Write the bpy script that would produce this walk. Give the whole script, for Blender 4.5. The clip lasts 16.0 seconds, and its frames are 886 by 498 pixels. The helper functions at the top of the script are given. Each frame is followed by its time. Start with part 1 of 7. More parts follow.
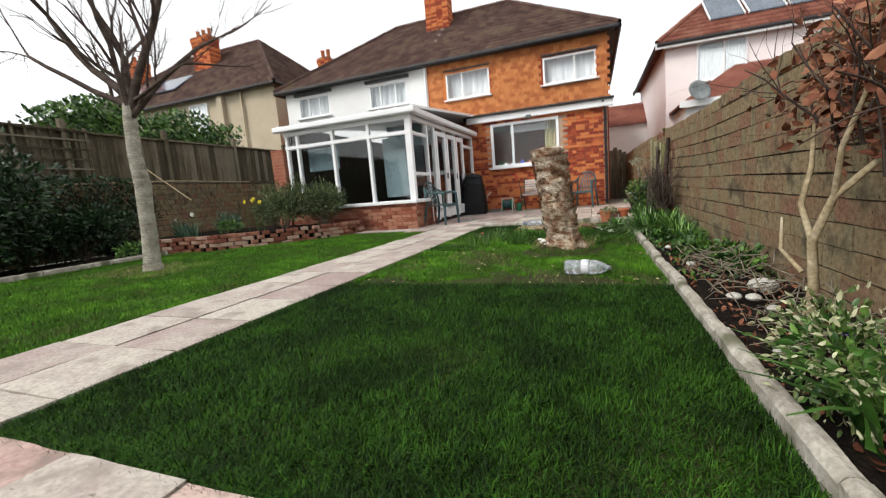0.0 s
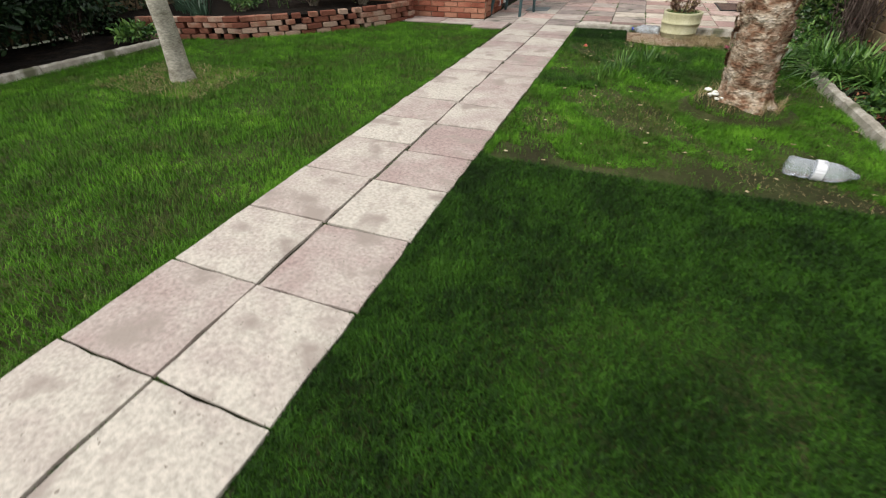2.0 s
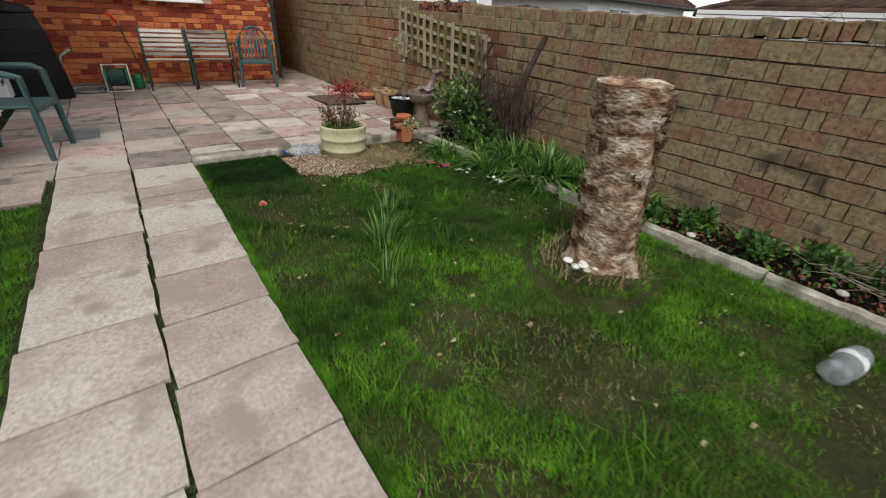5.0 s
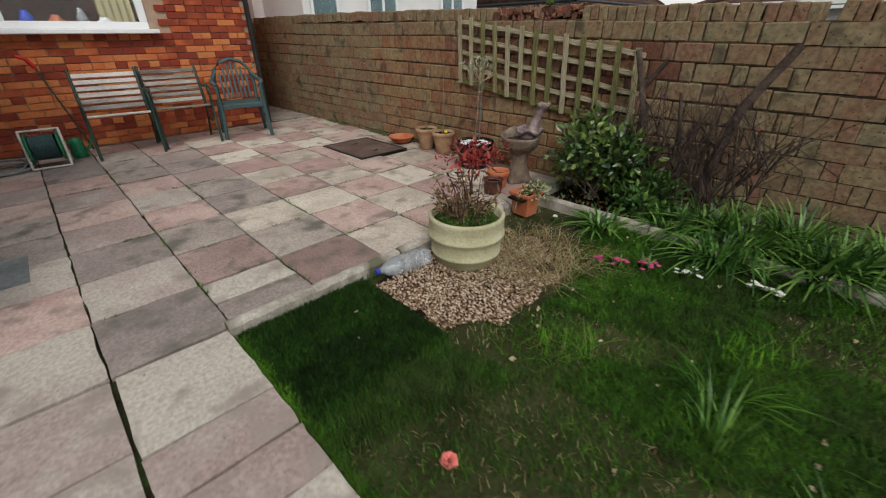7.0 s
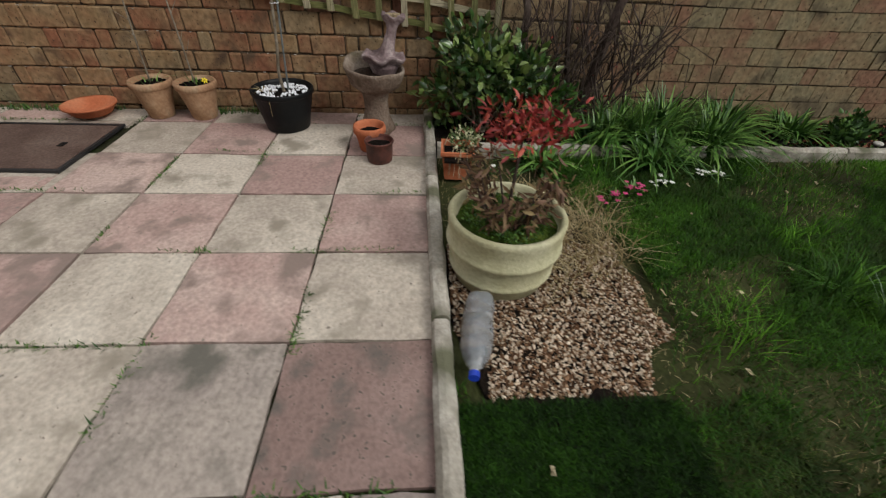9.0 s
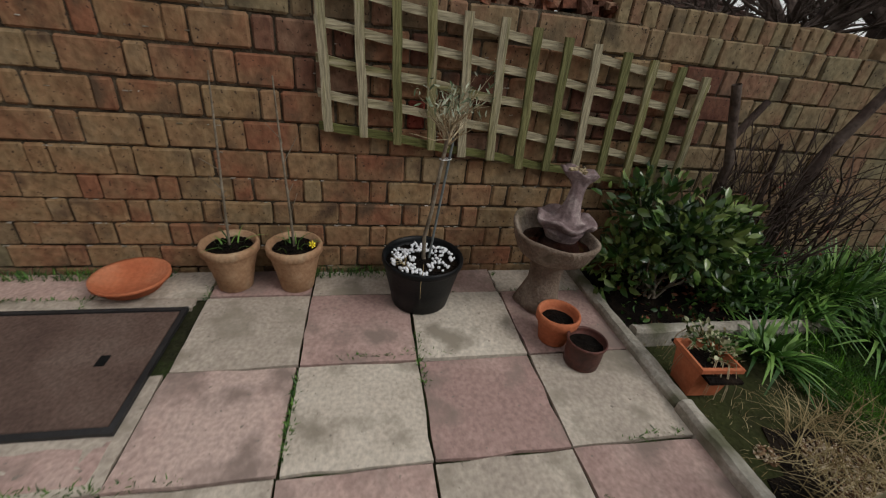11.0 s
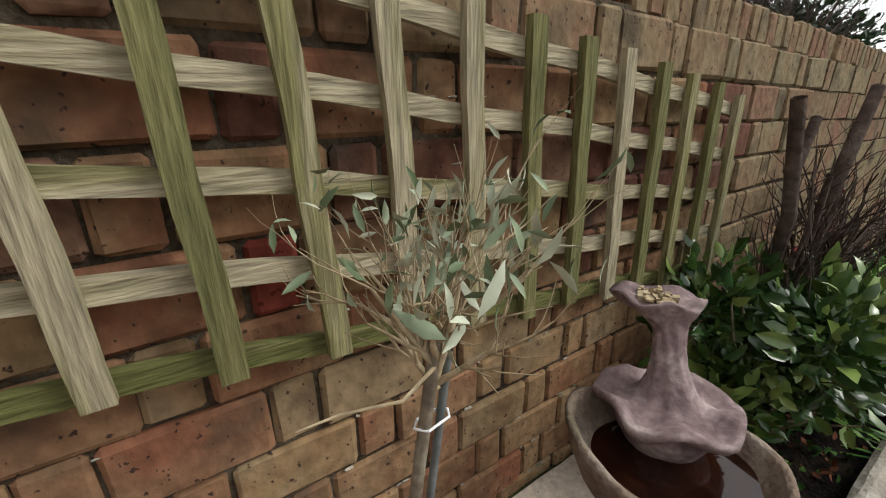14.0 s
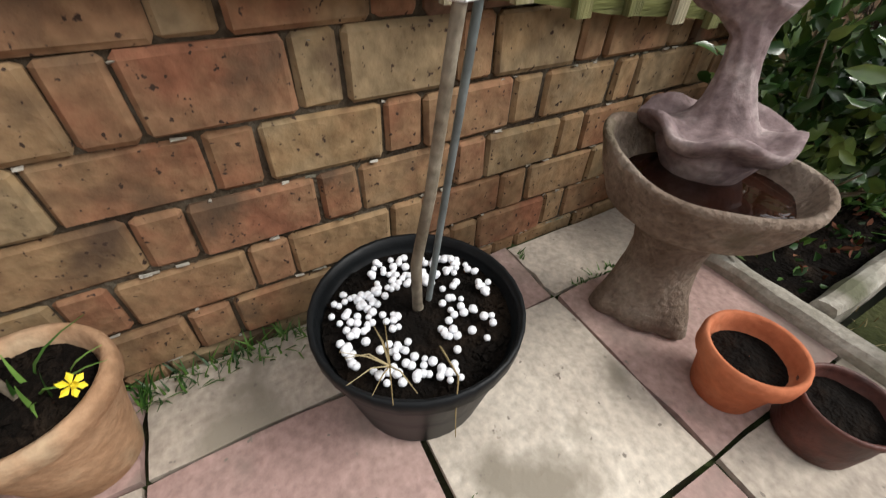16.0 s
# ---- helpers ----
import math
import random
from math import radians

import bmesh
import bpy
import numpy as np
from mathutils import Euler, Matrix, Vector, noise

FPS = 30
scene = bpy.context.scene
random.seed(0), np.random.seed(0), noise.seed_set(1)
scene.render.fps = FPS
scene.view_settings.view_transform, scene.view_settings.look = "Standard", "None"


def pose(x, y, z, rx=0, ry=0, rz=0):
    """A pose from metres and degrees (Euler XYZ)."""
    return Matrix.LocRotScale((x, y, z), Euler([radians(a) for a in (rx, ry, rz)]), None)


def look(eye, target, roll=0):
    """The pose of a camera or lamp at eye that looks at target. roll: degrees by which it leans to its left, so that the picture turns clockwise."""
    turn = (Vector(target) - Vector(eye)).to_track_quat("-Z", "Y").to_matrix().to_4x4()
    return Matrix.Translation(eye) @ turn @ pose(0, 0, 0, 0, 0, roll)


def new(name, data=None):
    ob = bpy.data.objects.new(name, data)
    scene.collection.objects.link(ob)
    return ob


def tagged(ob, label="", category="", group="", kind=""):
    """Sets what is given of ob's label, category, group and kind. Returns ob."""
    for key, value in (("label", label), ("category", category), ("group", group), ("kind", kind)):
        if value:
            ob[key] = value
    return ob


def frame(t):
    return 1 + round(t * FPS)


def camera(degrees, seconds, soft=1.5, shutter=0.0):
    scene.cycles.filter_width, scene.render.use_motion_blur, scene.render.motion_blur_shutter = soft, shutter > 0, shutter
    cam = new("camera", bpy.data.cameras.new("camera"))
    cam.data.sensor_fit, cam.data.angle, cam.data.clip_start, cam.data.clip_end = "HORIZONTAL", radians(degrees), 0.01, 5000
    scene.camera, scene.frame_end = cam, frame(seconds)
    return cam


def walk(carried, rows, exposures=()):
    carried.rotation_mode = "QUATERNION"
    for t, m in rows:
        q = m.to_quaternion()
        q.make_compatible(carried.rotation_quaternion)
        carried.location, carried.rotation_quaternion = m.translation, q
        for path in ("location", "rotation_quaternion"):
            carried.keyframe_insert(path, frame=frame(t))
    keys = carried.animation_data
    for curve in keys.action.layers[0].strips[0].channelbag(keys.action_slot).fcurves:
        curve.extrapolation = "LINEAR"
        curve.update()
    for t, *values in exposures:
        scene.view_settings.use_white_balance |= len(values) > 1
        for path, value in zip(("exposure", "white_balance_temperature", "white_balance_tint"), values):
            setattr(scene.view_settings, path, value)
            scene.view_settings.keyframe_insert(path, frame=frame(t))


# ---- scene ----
cam = camera(95.1, 16.0, soft=1.1, shutter=0.25)
PATH = [
    (0, (2.385, -1.771, 0.653), (1.682, 0.081, 0.379), -4.6),
    (0.5, (2.219, -1.803, 1.019), (1.667, -0.003, 0.345), -6.1),
    (1, (1.91, -1.765, 1.151), (1.523, -0.054, 0.19), -4.9),
    (1.5, (1.569, -1.58, 1.087), (1.159, 0.005, -0.062), -4.5),
    (2, (1.162, -1.298, 1.107), (0.561, 0.152, -0.132), -1.3),
    (2.5, (0.76, -1.007, 1.158), (0.492, 0.565, -0.049), -0.5),
    (3, (0.427, -0.659, 1.159), (0.457, 0.971, 0.0), -0.6),
    (3.5, (0.227, -0.244, 1.181), (0.571, 1.337, 0.005), 0.7),
    (3.7, (0.198, -0.05, 1.189), (0.769, 1.493, 0.052), 1.0),
    (5.8, (0.163, 2.29, 1.191), (1.264, 3.663, 0.242), 3.1),
    (6, (0.175, 2.507, 1.183), (1.255, 3.925, 0.275), 4.0),
    (6.5, (0.176, 3.06, 1.178), (1.401, 4.325, 0.24), 2.4),
    (7, (0.19, 3.664, 1.169), (1.418, 4.933, 0.229), -0.5),
    (7.5, (0.252, 4.147, 1.125), (1.715, 5.112, 0.161), -0.5),
    (8, (0.38, 4.524, 1.099), (1.887, 5.128, -0.069), -1.8),
    (8.5, (0.518, 4.993, 1.056), (2.072, 5.214, -0.184), 2.8),
    (9, (0.552, 5.449, 1.085), (2.101, 5.322, -0.175), 2.8),
    (9.5, (0.81, 5.834, 1.115), (2.56, 5.862, 0.146), 1.0),
    (9.7, (0.935, 5.97, 1.14), (2.677, 5.986, 0.162), 0.6),
    (11.8, (2.049, 6.638, 1.176), (3.662, 5.817, 0.324), 1.8),
    (12, (2.2, 6.639, 1.142), (3.783, 5.71, 0.347), -1.9),
    (12.5, (2.58, 6.523, 1.062), (4.202, 5.478, 0.535), -2.6),
    (13, (2.757, 6.456, 1.004), (4.403, 5.361, 0.705), 0.7),
    (13.5, (2.783, 6.442, 1.021), (4.405, 5.38, 0.526), -0.7),
    (14, (2.821, 6.423, 1.05), (4.383, 5.368, 0.383), -0.7),
    (14.5, (2.825, 6.419, 0.999), (4.344, 5.391, 0.2), -0.0),
    (15, (2.822, 6.425, 0.915), (4.232, 5.466, -0.129), 1.4),
    (15.5, (2.774, 6.429, 0.84), (4.141, 5.623, -0.377), 0.8),
    (16, (2.751, 6.473, 0.783), (4.037, 5.725, -0.554), 1.8),
]
walk(cam, [(t, look(eye, target, roll)) for t, eye, target, roll in PATH],
     exposures=[(0, 0.1), (1.0, -0.15), (2.3, 0.2), (3.7, 0.2), (5.8, -0.5), (8, -0.5), (9.7, -0.55), (11.8, -1.0), (12.5, -0.78), (13.0, -0.35), (13.5, -0.2), (14, 0.0), (15, -0.15), (16, 0.25)])

# ---- sky and sun: bright overcast ----
world = bpy.data.worlds.new("overcast_sky")
scene.world = world
world.use_nodes = True
wn = world.node_tree
wn.nodes.clear()
sky = wn.nodes.new("ShaderNodeTexSky")
sky.sky_type = 'NISHITA'
sky.sun_disc = False
sky.sun_elevation = radians(38)
sky.sun_rotation = radians(200)
cloud = wn.nodes.new("ShaderNodeMix")
cloud.data_type = 'RGBA'
cloud.inputs[0].default_value = 0.82
cloud.inputs[7].default_value = (13.4, 13.4, 13.3, 1)
bgd = wn.nodes.new("ShaderNodeBackground")
bgd.inputs[1].default_value = 0.1
wout = wn.nodes.new("ShaderNodeOutputWorld")
wn.links.new(sky.outputs[0], cloud.inputs[6])
wn.links.new(cloud.outputs[2], bgd.inputs[0])
wn.links.new(bgd.outputs[0], wout.inputs[0])
sun = new("sun", bpy.data.lights.new("sun", 'SUN'))
sun.data.energy = 2.4
sun.data.angle = radians(24)
sun.data.color = (1.0, 0.97, 0.92)
sun.matrix_world = look((-6, -8, 9), (0, 0, 0))


# ---- materials ----
def mat(name, stops, scale=6.0, fine=60.0, rough=0.8, bump=0.3, metal=0.0, rand=None, island=False, hue=0.0, val=0.25,
        stretch=None, spec=0.4, dist=0.01, stain=None, spots=None, seedv=0.0):
    """Noise-driven colour between stops at two scales, with relief; rand: a strength of random brightness by object or island."""
    m = bpy.data.materials.new(name)
    m.use_nodes = True
    nt = m.node_tree
    N, L = nt.nodes, nt.links
    b = N["Principled BSDF"]
    tc = N.new("ShaderNodeTexCoord")
    src = tc.outputs["Object"]
    if rand or hue:
        geo = N.new("ShaderNodeNewGeometry")
        info = N.new("ShaderNodeObjectInfo")
        rnd = geo.outputs["Random Per Island"] if island else info.outputs["Random"]
        off = N.new("ShaderNodeVectorMath")
        off.operation = 'MULTIPLY_ADD'
        comb = N.new("ShaderNodeCombineXYZ")
        for i, k in enumerate((37.0, 53.0, 71.0)):
            mu = N.new("ShaderNodeMath")
            mu.operation = 'MULTIPLY'
            mu.inputs[1].default_value = k
            L.new(rnd, mu.inputs[0])
            L.new(mu.outputs[0], comb.inputs[i])
        off.operation = 'ADD'
        L.new(src, off.inputs[0])
        L.new(comb.outputs[0], off.inputs[1])
        src = off.outputs[0] if (stretch or not island) else src
    if stretch:
        mp = N.new("ShaderNodeMapping")
        mp.inputs["Scale"].default_value = stretch
        L.new(src, mp.inputs[0])
        src = mp.outputs[0]
    n1 = N.new("ShaderNodeTexNoise")
    n1.inputs["Scale"].default_value = scale
    n1.inputs["Detail"].default_value = 5
    n1.inputs["Roughness"].default_value = 0.6
    n2 = N.new("ShaderNodeTexNoise")
    n2.inputs["Scale"].default_value = fine
    n2.inputs["Detail"].default_value = 4
    L.new(src, n1.inputs["Vector"])
    L.new(src, n2.inputs["Vector"])
    ramp = N.new("ShaderNodeValToRGB")
    el = ramp.color_ramp.elements
    lo, hi = 0.3, 0.7
    k = len(stops)
    for i, c in enumerate(stops):
        p = lo + (hi - lo) * i / max(1, k - 1)
        e = el[i] if i < 2 else el.new(p)
        e.position = p
        e.color = (*c, 1)
    fac = n1.outputs[0]
    if rand and k > 2:
        mr = N.new("ShaderNodeMath")
        mr.operation = 'MULTIPLY_ADD'
        mr.inputs[1].default_value = rand
        L.new(rnd, mr.inputs[0])
        half = N.new("ShaderNodeMath")
        half.operation = 'SUBTRACT'
        half.inputs[1].default_value = rand / 2
        L.new(n1.outputs[0], half.inputs[0])
        L.new(half.outputs[0], mr.inputs[2])
        fac = mr.outputs[0]
    L.new(fac, ramp.inputs[0])
    hsv = N.new("ShaderNodeHueSaturation")
    L.new(ramp.outputs[0], hsv.inputs["Color"])
    vm = N.new("ShaderNodeMapRange")
    vm.inputs[1].default_value, vm.inputs[2].default_value = 0.3, 0.7
    vm.inputs[3].default_value, vm.inputs[4].default_value = 1 - val, 1 + val
    L.new(n2.outputs[0], vm.inputs[0])
    L.new(vm.outputs[0], hsv.inputs["Value"])
    if hue:
        hm = N.new("ShaderNodeMapRange")
        hm.inputs[3].default_value, hm.inputs[4].default_value = 0.5 - hue, 0.5 + hue
        L.new(rnd, hm.inputs[0])
        L.new(hm.outputs[0], hsv.inputs["Hue"])
    col = hsv.outputs[0]
    if stain:
        n3 = N.new("ShaderNodeTexNoise")
        n3.inputs["Scale"].default_value = stain[1]
        n3.inputs["Detail"].default_value = 6
        L.new(tc.outputs["Object"] if not rand else src, n3.inputs["Vector"])
        sm = N.new("ShaderNodeMapRange")
        sm.inputs[1].default_value, sm.inputs[2].default_value = stain[2], stain[2] + 0.14
        L.new(n3.outputs[0], sm.inputs[0])
        mx = N.new("ShaderNodeMix")
        mx.data_type = 'RGBA'
        mx.inputs[7].default_value = (*stain[0], 1)
        L.new(sm.outputs[0], mx.inputs[0])
        L.new(col, mx.inputs[6])
        col = mx.outputs[2]
    if spots:
        n4 = N.new("ShaderNodeTexNoise")
        n4.inputs["Scale"].default_value = spots[1]
        n4.inputs["Detail"].default_value = 2
        L.new(src, n4.inputs["Vector"])
        sp = N.new("ShaderNodeMapRange")
        sp.inputs[1].default_value, sp.inputs[2].default_value = spots[2], spots[2] + 0.05
        L.new(n4.outputs[0], sp.inputs[0])
        mx = N.new("ShaderNodeMix")
        mx.data_type = 'RGBA'
        mx.inputs[7].default_value = (*spots[0], 1)
        L.new(sp.outputs[0], mx.inputs[0])
        L.new(col, mx.inputs[6])
        col = mx.outputs[2]
    L.new(col, b.inputs["Base Color"])
    b.inputs["Roughness"].default_value = rough
    b.inputs["Metallic"].default_value = metal
    b.inputs["Specular IOR Level"].default_value = spec if rough < 0.75 else min(spec, 0.12)
    if bump:
        bp = N.new("ShaderNodeBump")
        bp.inputs["Strength"].default_value = bump
        bp.inputs["Distance"].default_value = dist
        ad = N.new("ShaderNodeMath")
        ad.operation = 'ADD'
        L.new(n1.outputs[0], ad.inputs[0])
        L.new(n2.outputs[0], ad.inputs[1])
        L.new(ad.outputs[0], bp.inputs["Height"])
        L.new(bp.outputs[0], b.inputs["Normal"])
    return m


def glass(name, tint=(1, 1, 1), rough=0.02):
    m = bpy.data.materials.new(name)
    m.use_nodes = True
    b = m.node_tree.nodes["Principled BSDF"]
    b.inputs["Base Color"].default_value = (*tint, 1)
    b.inputs["Roughness"].default_value = rough
    b.inputs["Transmission Weight"].default_value = 1.0
    b.inputs["IOR"].default_value = 1.45
    return m


M_soil = mat("dark_soil", [(0.003, 0.002, 0.0015), (0.008, 0.0055, 0.004), (0.028, 0.019, 0.012)], 9, 90, 0.95, 0.9, dist=0.02)
M_compost = mat("black_compost", [(0.002, 0.0015, 0.001), (0.005, 0.0035, 0.0025), (0.016, 0.010, 0.006)], 9, 90, 0.95, 0.9, dist=0.02)
M_lawnbase = mat("lawn_earth", [(0.022, 0.02, 0.009), (0.034, 0.04, 0.013), (0.06, 0.06, 0.025)], 3, 60, 0.95, 0.8)
M_grass = mat("grass_blades", [(0.10, 0.12, 0.03), (0.036, 0.105, 0.007), (0.07, 0.19, 0.010), (0.125, 0.29, 0.02)], 1.7, 11, 0.6, 0, rand=0.22, island=True, val=0.4, spec=0.12)
M_turf = mat("new_turf_blades", [(0.006, 0.017, 0.002), (0.013, 0.042, 0.004), (0.038, 0.105, 0.008)], 2.2, 14, 0.6, 0, rand=0.45, island=True, val=0.3, spec=0.12)
M_turfdark = mat("deep_turf_blades", [(0.005, 0.013, 0.002), (0.008, 0.028, 0.003), (0.022, 0.066, 0.005)], 2.2, 14, 0.6, 0, rand=0.45, island=True, val=0.3, spec=0.12)
M_lush = mat("lush_grass_blades", [(0.035, 0.055, 0.013), (0.015, 0.05, 0.005), (0.030, 0.088, 0.007), (0.065, 0.15, 0.014)], 1.7, 11, 0.6, 0, rand=0.25, island=True, val=0.4, spec=0.12)
M_dry = mat("dry_grass", [(0.14, 0.10, 0.045), (0.26, 0.2, 0.10), (0.40, 0.33, 0.19)], 4, 40, 0.85, 0, rand=0.4, island=True)
M_slab = mat("cream_slab", [(0.39, 0.335, 0.28), (0.49, 0.43, 0.36), (0.59, 0.53, 0.45)], 3.5, 60, 0.85, 0.3, rand=0.4, val=0.2,
             stain=((0.28, 0.245, 0.195), 6, 0.52), spots=((0.22, 0.19, 0.16), 48, 0.70), dist=0.01)
M_slabpink = mat("pink_slab", [(0.35, 0.235, 0.21), (0.42, 0.295, 0.26), (0.49, 0.37, 0.325)], 3.5, 60, 0.85, 0.3, rand=0.4, val=0.2,
                 stain=((0.25, 0.19, 0.165), 6, 0.52), spots=((0.22, 0.19, 0.16), 48, 0.70), dist=0.01)
M_slabpath = mat("path_slab", [(0.32, 0.245, 0.225), (0.385, 0.33, 0.295), (0.45, 0.41, 0.355)], 3.0, 60, 0.9, 0.3, rand=0.5, val=0.22,
                 stain=((0.29, 0.245, 0.215), 5.5, 0.54), spots=((0.22, 0.19, 0.16), 48, 0.70), dist=0.01)
M_slabdark = mat("weathered_slab", [(0.23, 0.19, 0.175), (0.29, 0.245, 0.22), (0.36, 0.31, 0.27)], 3.0, 60, 0.9, 0.3, rand=0.5, val=0.22,
                 stain=((0.14, 0.13, 0.11), 5, 0.53), spots=((0.22, 0.19, 0.16), 48, 0.70), dist=0.01)
M_joint = mat("joint_dirt", [(0.014, 0.012, 0.008), (0.028, 0.03, 0.014), (0.04, 0.07, 0.018)], 7, 60, 0.95, 0.8)
M_kerb = mat("concrete_edging", [(0.22, 0.20, 0.16), (0.36, 0.33, 0.28), (0.50, 0.47, 0.41)], 7, 80, 0.9, 0.5, val=0.2,
             stain=((0.13, 0.13, 0.085), 5, 0.52))
OLD_STOPS = [(0.225, 0.105, 0.058), (0.235, 0.135, 0.074), (0.255, 0.165, 0.09), (0.25, 0.178, 0.106)]
OLIVE_STOPS = [(0.205, 0.118, 0.074), (0.205, 0.142, 0.084), (0.225, 0.172, 0.102), (0.19, 0.158, 0.098)]
M_oldbrick = mat("old_wall_brick", OLD_STOPS, 5.0, 34, 0.9, 0.7, rand=0.26, hue=0.006, val=0.26, stain=((0.10, 0.065, 0.042), 6, 0.56), spots=((0.05, 0.032, 0.024), 75, 0.66), dist=0.008)
M_oldbrick_i = mat("old_wall_brick_far", OLIVE_STOPS, 5.0, 34, 0.9, 0.7, rand=0.32, island=True, hue=0.007, val=0.28, stain=((0.085, 0.065, 0.042), 5, 0.56),
                   spots=((0.05, 0.035, 0.025), 70, 0.65), dist=0.008)
M_capbrick = mat("grey_tan_wall_brick", OLIVE_STOPS, 5.0, 34, 0.9, 0.7, rand=0.32, hue=0.007, val=0.28, stain=((0.085, 0.065, 0.042), 5, 0.56), spots=((0.05, 0.035, 0.025), 70, 0.65), dist=0.008)
M_deepbrick = mat("deep_red_wall_brick", [(0.11, 0.048, 0.034), (0.15, 0.072, 0.048), (0.20, 0.118, 0.078)], 5.0, 34, 0.9, 0.7, rand=0.4, val=0.28, stain=((0.07, 0.05, 0.038), 6, 0.55),
                  spots=((0.04, 0.028, 0.02), 75, 0.66), dist=0.008)
M_vividbrick = mat("bright_red_wall_brick", [(0.16, 0.036, 0.026), (0.21, 0.052, 0.036)], 6, 40, 0.9, 0.5, val=0.2, spots=((0.10, 0.02, 0.015), 75, 0.64))
M_slabpinkdark = mat("weathered_pink_slab", [(0.24, 0.165, 0.145), (0.31, 0.22, 0.195), (0.38, 0.28, 0.25)], 3.0, 60, 0.9, 0.5, rand=0.4, val=0.2, stain=((0.14, 0.12, 0.105), 7, 0.52),
                     spots=((0.12, 0.10, 0.085), 60, 0.63), dist=0.01)
M_rubble = mat("broken_brick_rubble", [(0.10, 0.05, 0.035), (0.20, 0.075, 0.045), (0.24, 0.15, 0.10)], 9, 50, 0.95, 0.9, rand=0.5, island=True, val=0.3, dist=0.01)
M_mortar = mat("old_mortar", [(0.035, 0.025, 0.018), (0.08, 0.062, 0.042), (0.14, 0.12, 0.09)], 8, 90, 0.95, 0.8)
M_redbrick = mat("orange_red_brick", [(0.24, 0.055, 0.028), (0.46, 0.115, 0.045), (0.56, 0.175, 0.07)], 4, 70, 0.85, 0.4, rand=0.9, hue=0.008, val=0.22)
M_redbrick_i = mat("orange_red_brick_far", [(0.24, 0.055, 0.028), (0.46, 0.115, 0.045), (0.56, 0.175, 0.07)], 4, 70, 0.85, 0.4, rand=0.9, island=True, hue=0.008, val=0.22)
M_mortar2 = mat("pale_mortar", [(0.35, 0.24, 0.17), (0.46, 0.34, 0.25)], 8, 90, 0.95, 0.5)
M_dwarf = mat("dwarf_wall_brick", [(0.20, 0.065, 0.04), (0.30, 0.11, 0.07), (0.36, 0.17, 0.11)], 4, 70, 0.9, 0.4, rand=0.7, val=0.2)
M_bed = mat("reclaimed_brick", [(0.16, 0.06, 0.04), (0.26, 0.12, 0.08), (0.36, 0.25, 0.19)], 5, 70, 0.95, 0.6, rand=0.9, val=0.25)
M_hung = mat("hung_tile", [(0.36, 0.12, 0.045), (0.46, 0.165, 0.06), (0.53, 0.21, 0.08)], 4, 50, 0.85, 0.3, rand=0.6, island=True, val=0.18)
M_roof = mat("roof_tile", [(0.055, 0.032, 0.028), (0.085, 0.05, 0.042), (0.11, 0.075, 0.055)], 1.5, 40, 0.9, 0.5, rand=0.3, island=True, val=0.2,
             stain=((0.11, 0.10, 0.04), 0.5, 0.62))
M_roofred = mat("red_roof_tile", [(0.13, 0.045, 0.032), (0.19, 0.07, 0.05), (0.23, 0.10, 0.07)], 1.5, 40, 0.9, 0.5, rand=0.3, island=True, val=0.2)
M_render = mat("white_render", [(0.70, 0.70, 0.70), (0.80, 0.80, 0.79)], 1.2, 60, 0.85, 0.25, val=0.04)
M_pink = mat("pale_pink_render", [(0.80, 0.72, 0.72), (0.87, 0.80, 0.79)], 0.8, 60, 0.85, 0.3, val=0.05)
M_beige = mat("beige_render", [(0.40, 0.34, 0.25), (0.50, 0.43, 0.32)], 0.8, 60, 0.9, 0.4, val=0.08)
M_upvc = mat("white_upvc", [(0.78, 0.79, 0.80), (0.83, 0.84, 0.85)], 2, 30, 0.3, 0, val=0.02, spec=0.5)
M_black = mat("black_plastic", [(0.005, 0.006, 0.007), (0.009, 0.010, 0.011)], 6, 60, 0.45, 0.1, val=0.1, spec=0.18)
M_gutter = mat("black_gutter", [(0.012, 0.012, 0.013), (0.03, 0.03, 0.032)], 4, 40, 0.5, 0.1)
M_glass = glass("window_glass", (0.92, 0.96, 0.97))
M_clear = mat("clear_bottle_plastic", [(0.72, 0.78, 0.84), (0.82, 0.86, 0.9)], 12, 40, 0.2, 0.5, val=0.1, spec=0.7)
M_clear.node_tree.nodes["Principled BSDF"].inputs["Transmission Weight"].default_value = 0.78
# indoor dimness put into the base colour of room walls and floors
M_unlitroom = mat("unlit_room_wall", [(0.025, 0.02, 0.018), (0.05, 0.042, 0.035)], 1, 20, 0.9, 0)
M_curtain = mat("pale_curtain", [(0.35, 0.30, 0.16), (0.46, 0.41, 0.25)], 3, 20, 0.9, 0, stretch=(6, 6, 0.4))
M_netting = mat("white_net_curtain", [(0.55, 0.56, 0.58), (0.75, 0.76, 0.78)], 3, 20, 0.9, 0, stretch=(8, 8, 0.4))
M_roller = mat("teal_blind", [(0.10, 0.15, 0.16), (0.15, 0.2, 0.22)], 1, 20, 0.8, 0)
M_polyroof = mat("conservatory_roof_sheet", [(0.45, 0.45, 0.44), (0.6, 0.6, 0.59)], 2, 20, 0.4, 0.1)
M_fence = mat("weathered_fence_wood", [(0.06, 0.05, 0.032), (0.115, 0.095, 0.065), (0.18, 0.155, 0.115)], 3, 40, 0.9, 0.5, rand=0.5, stretch=(3, 3, 0.5))
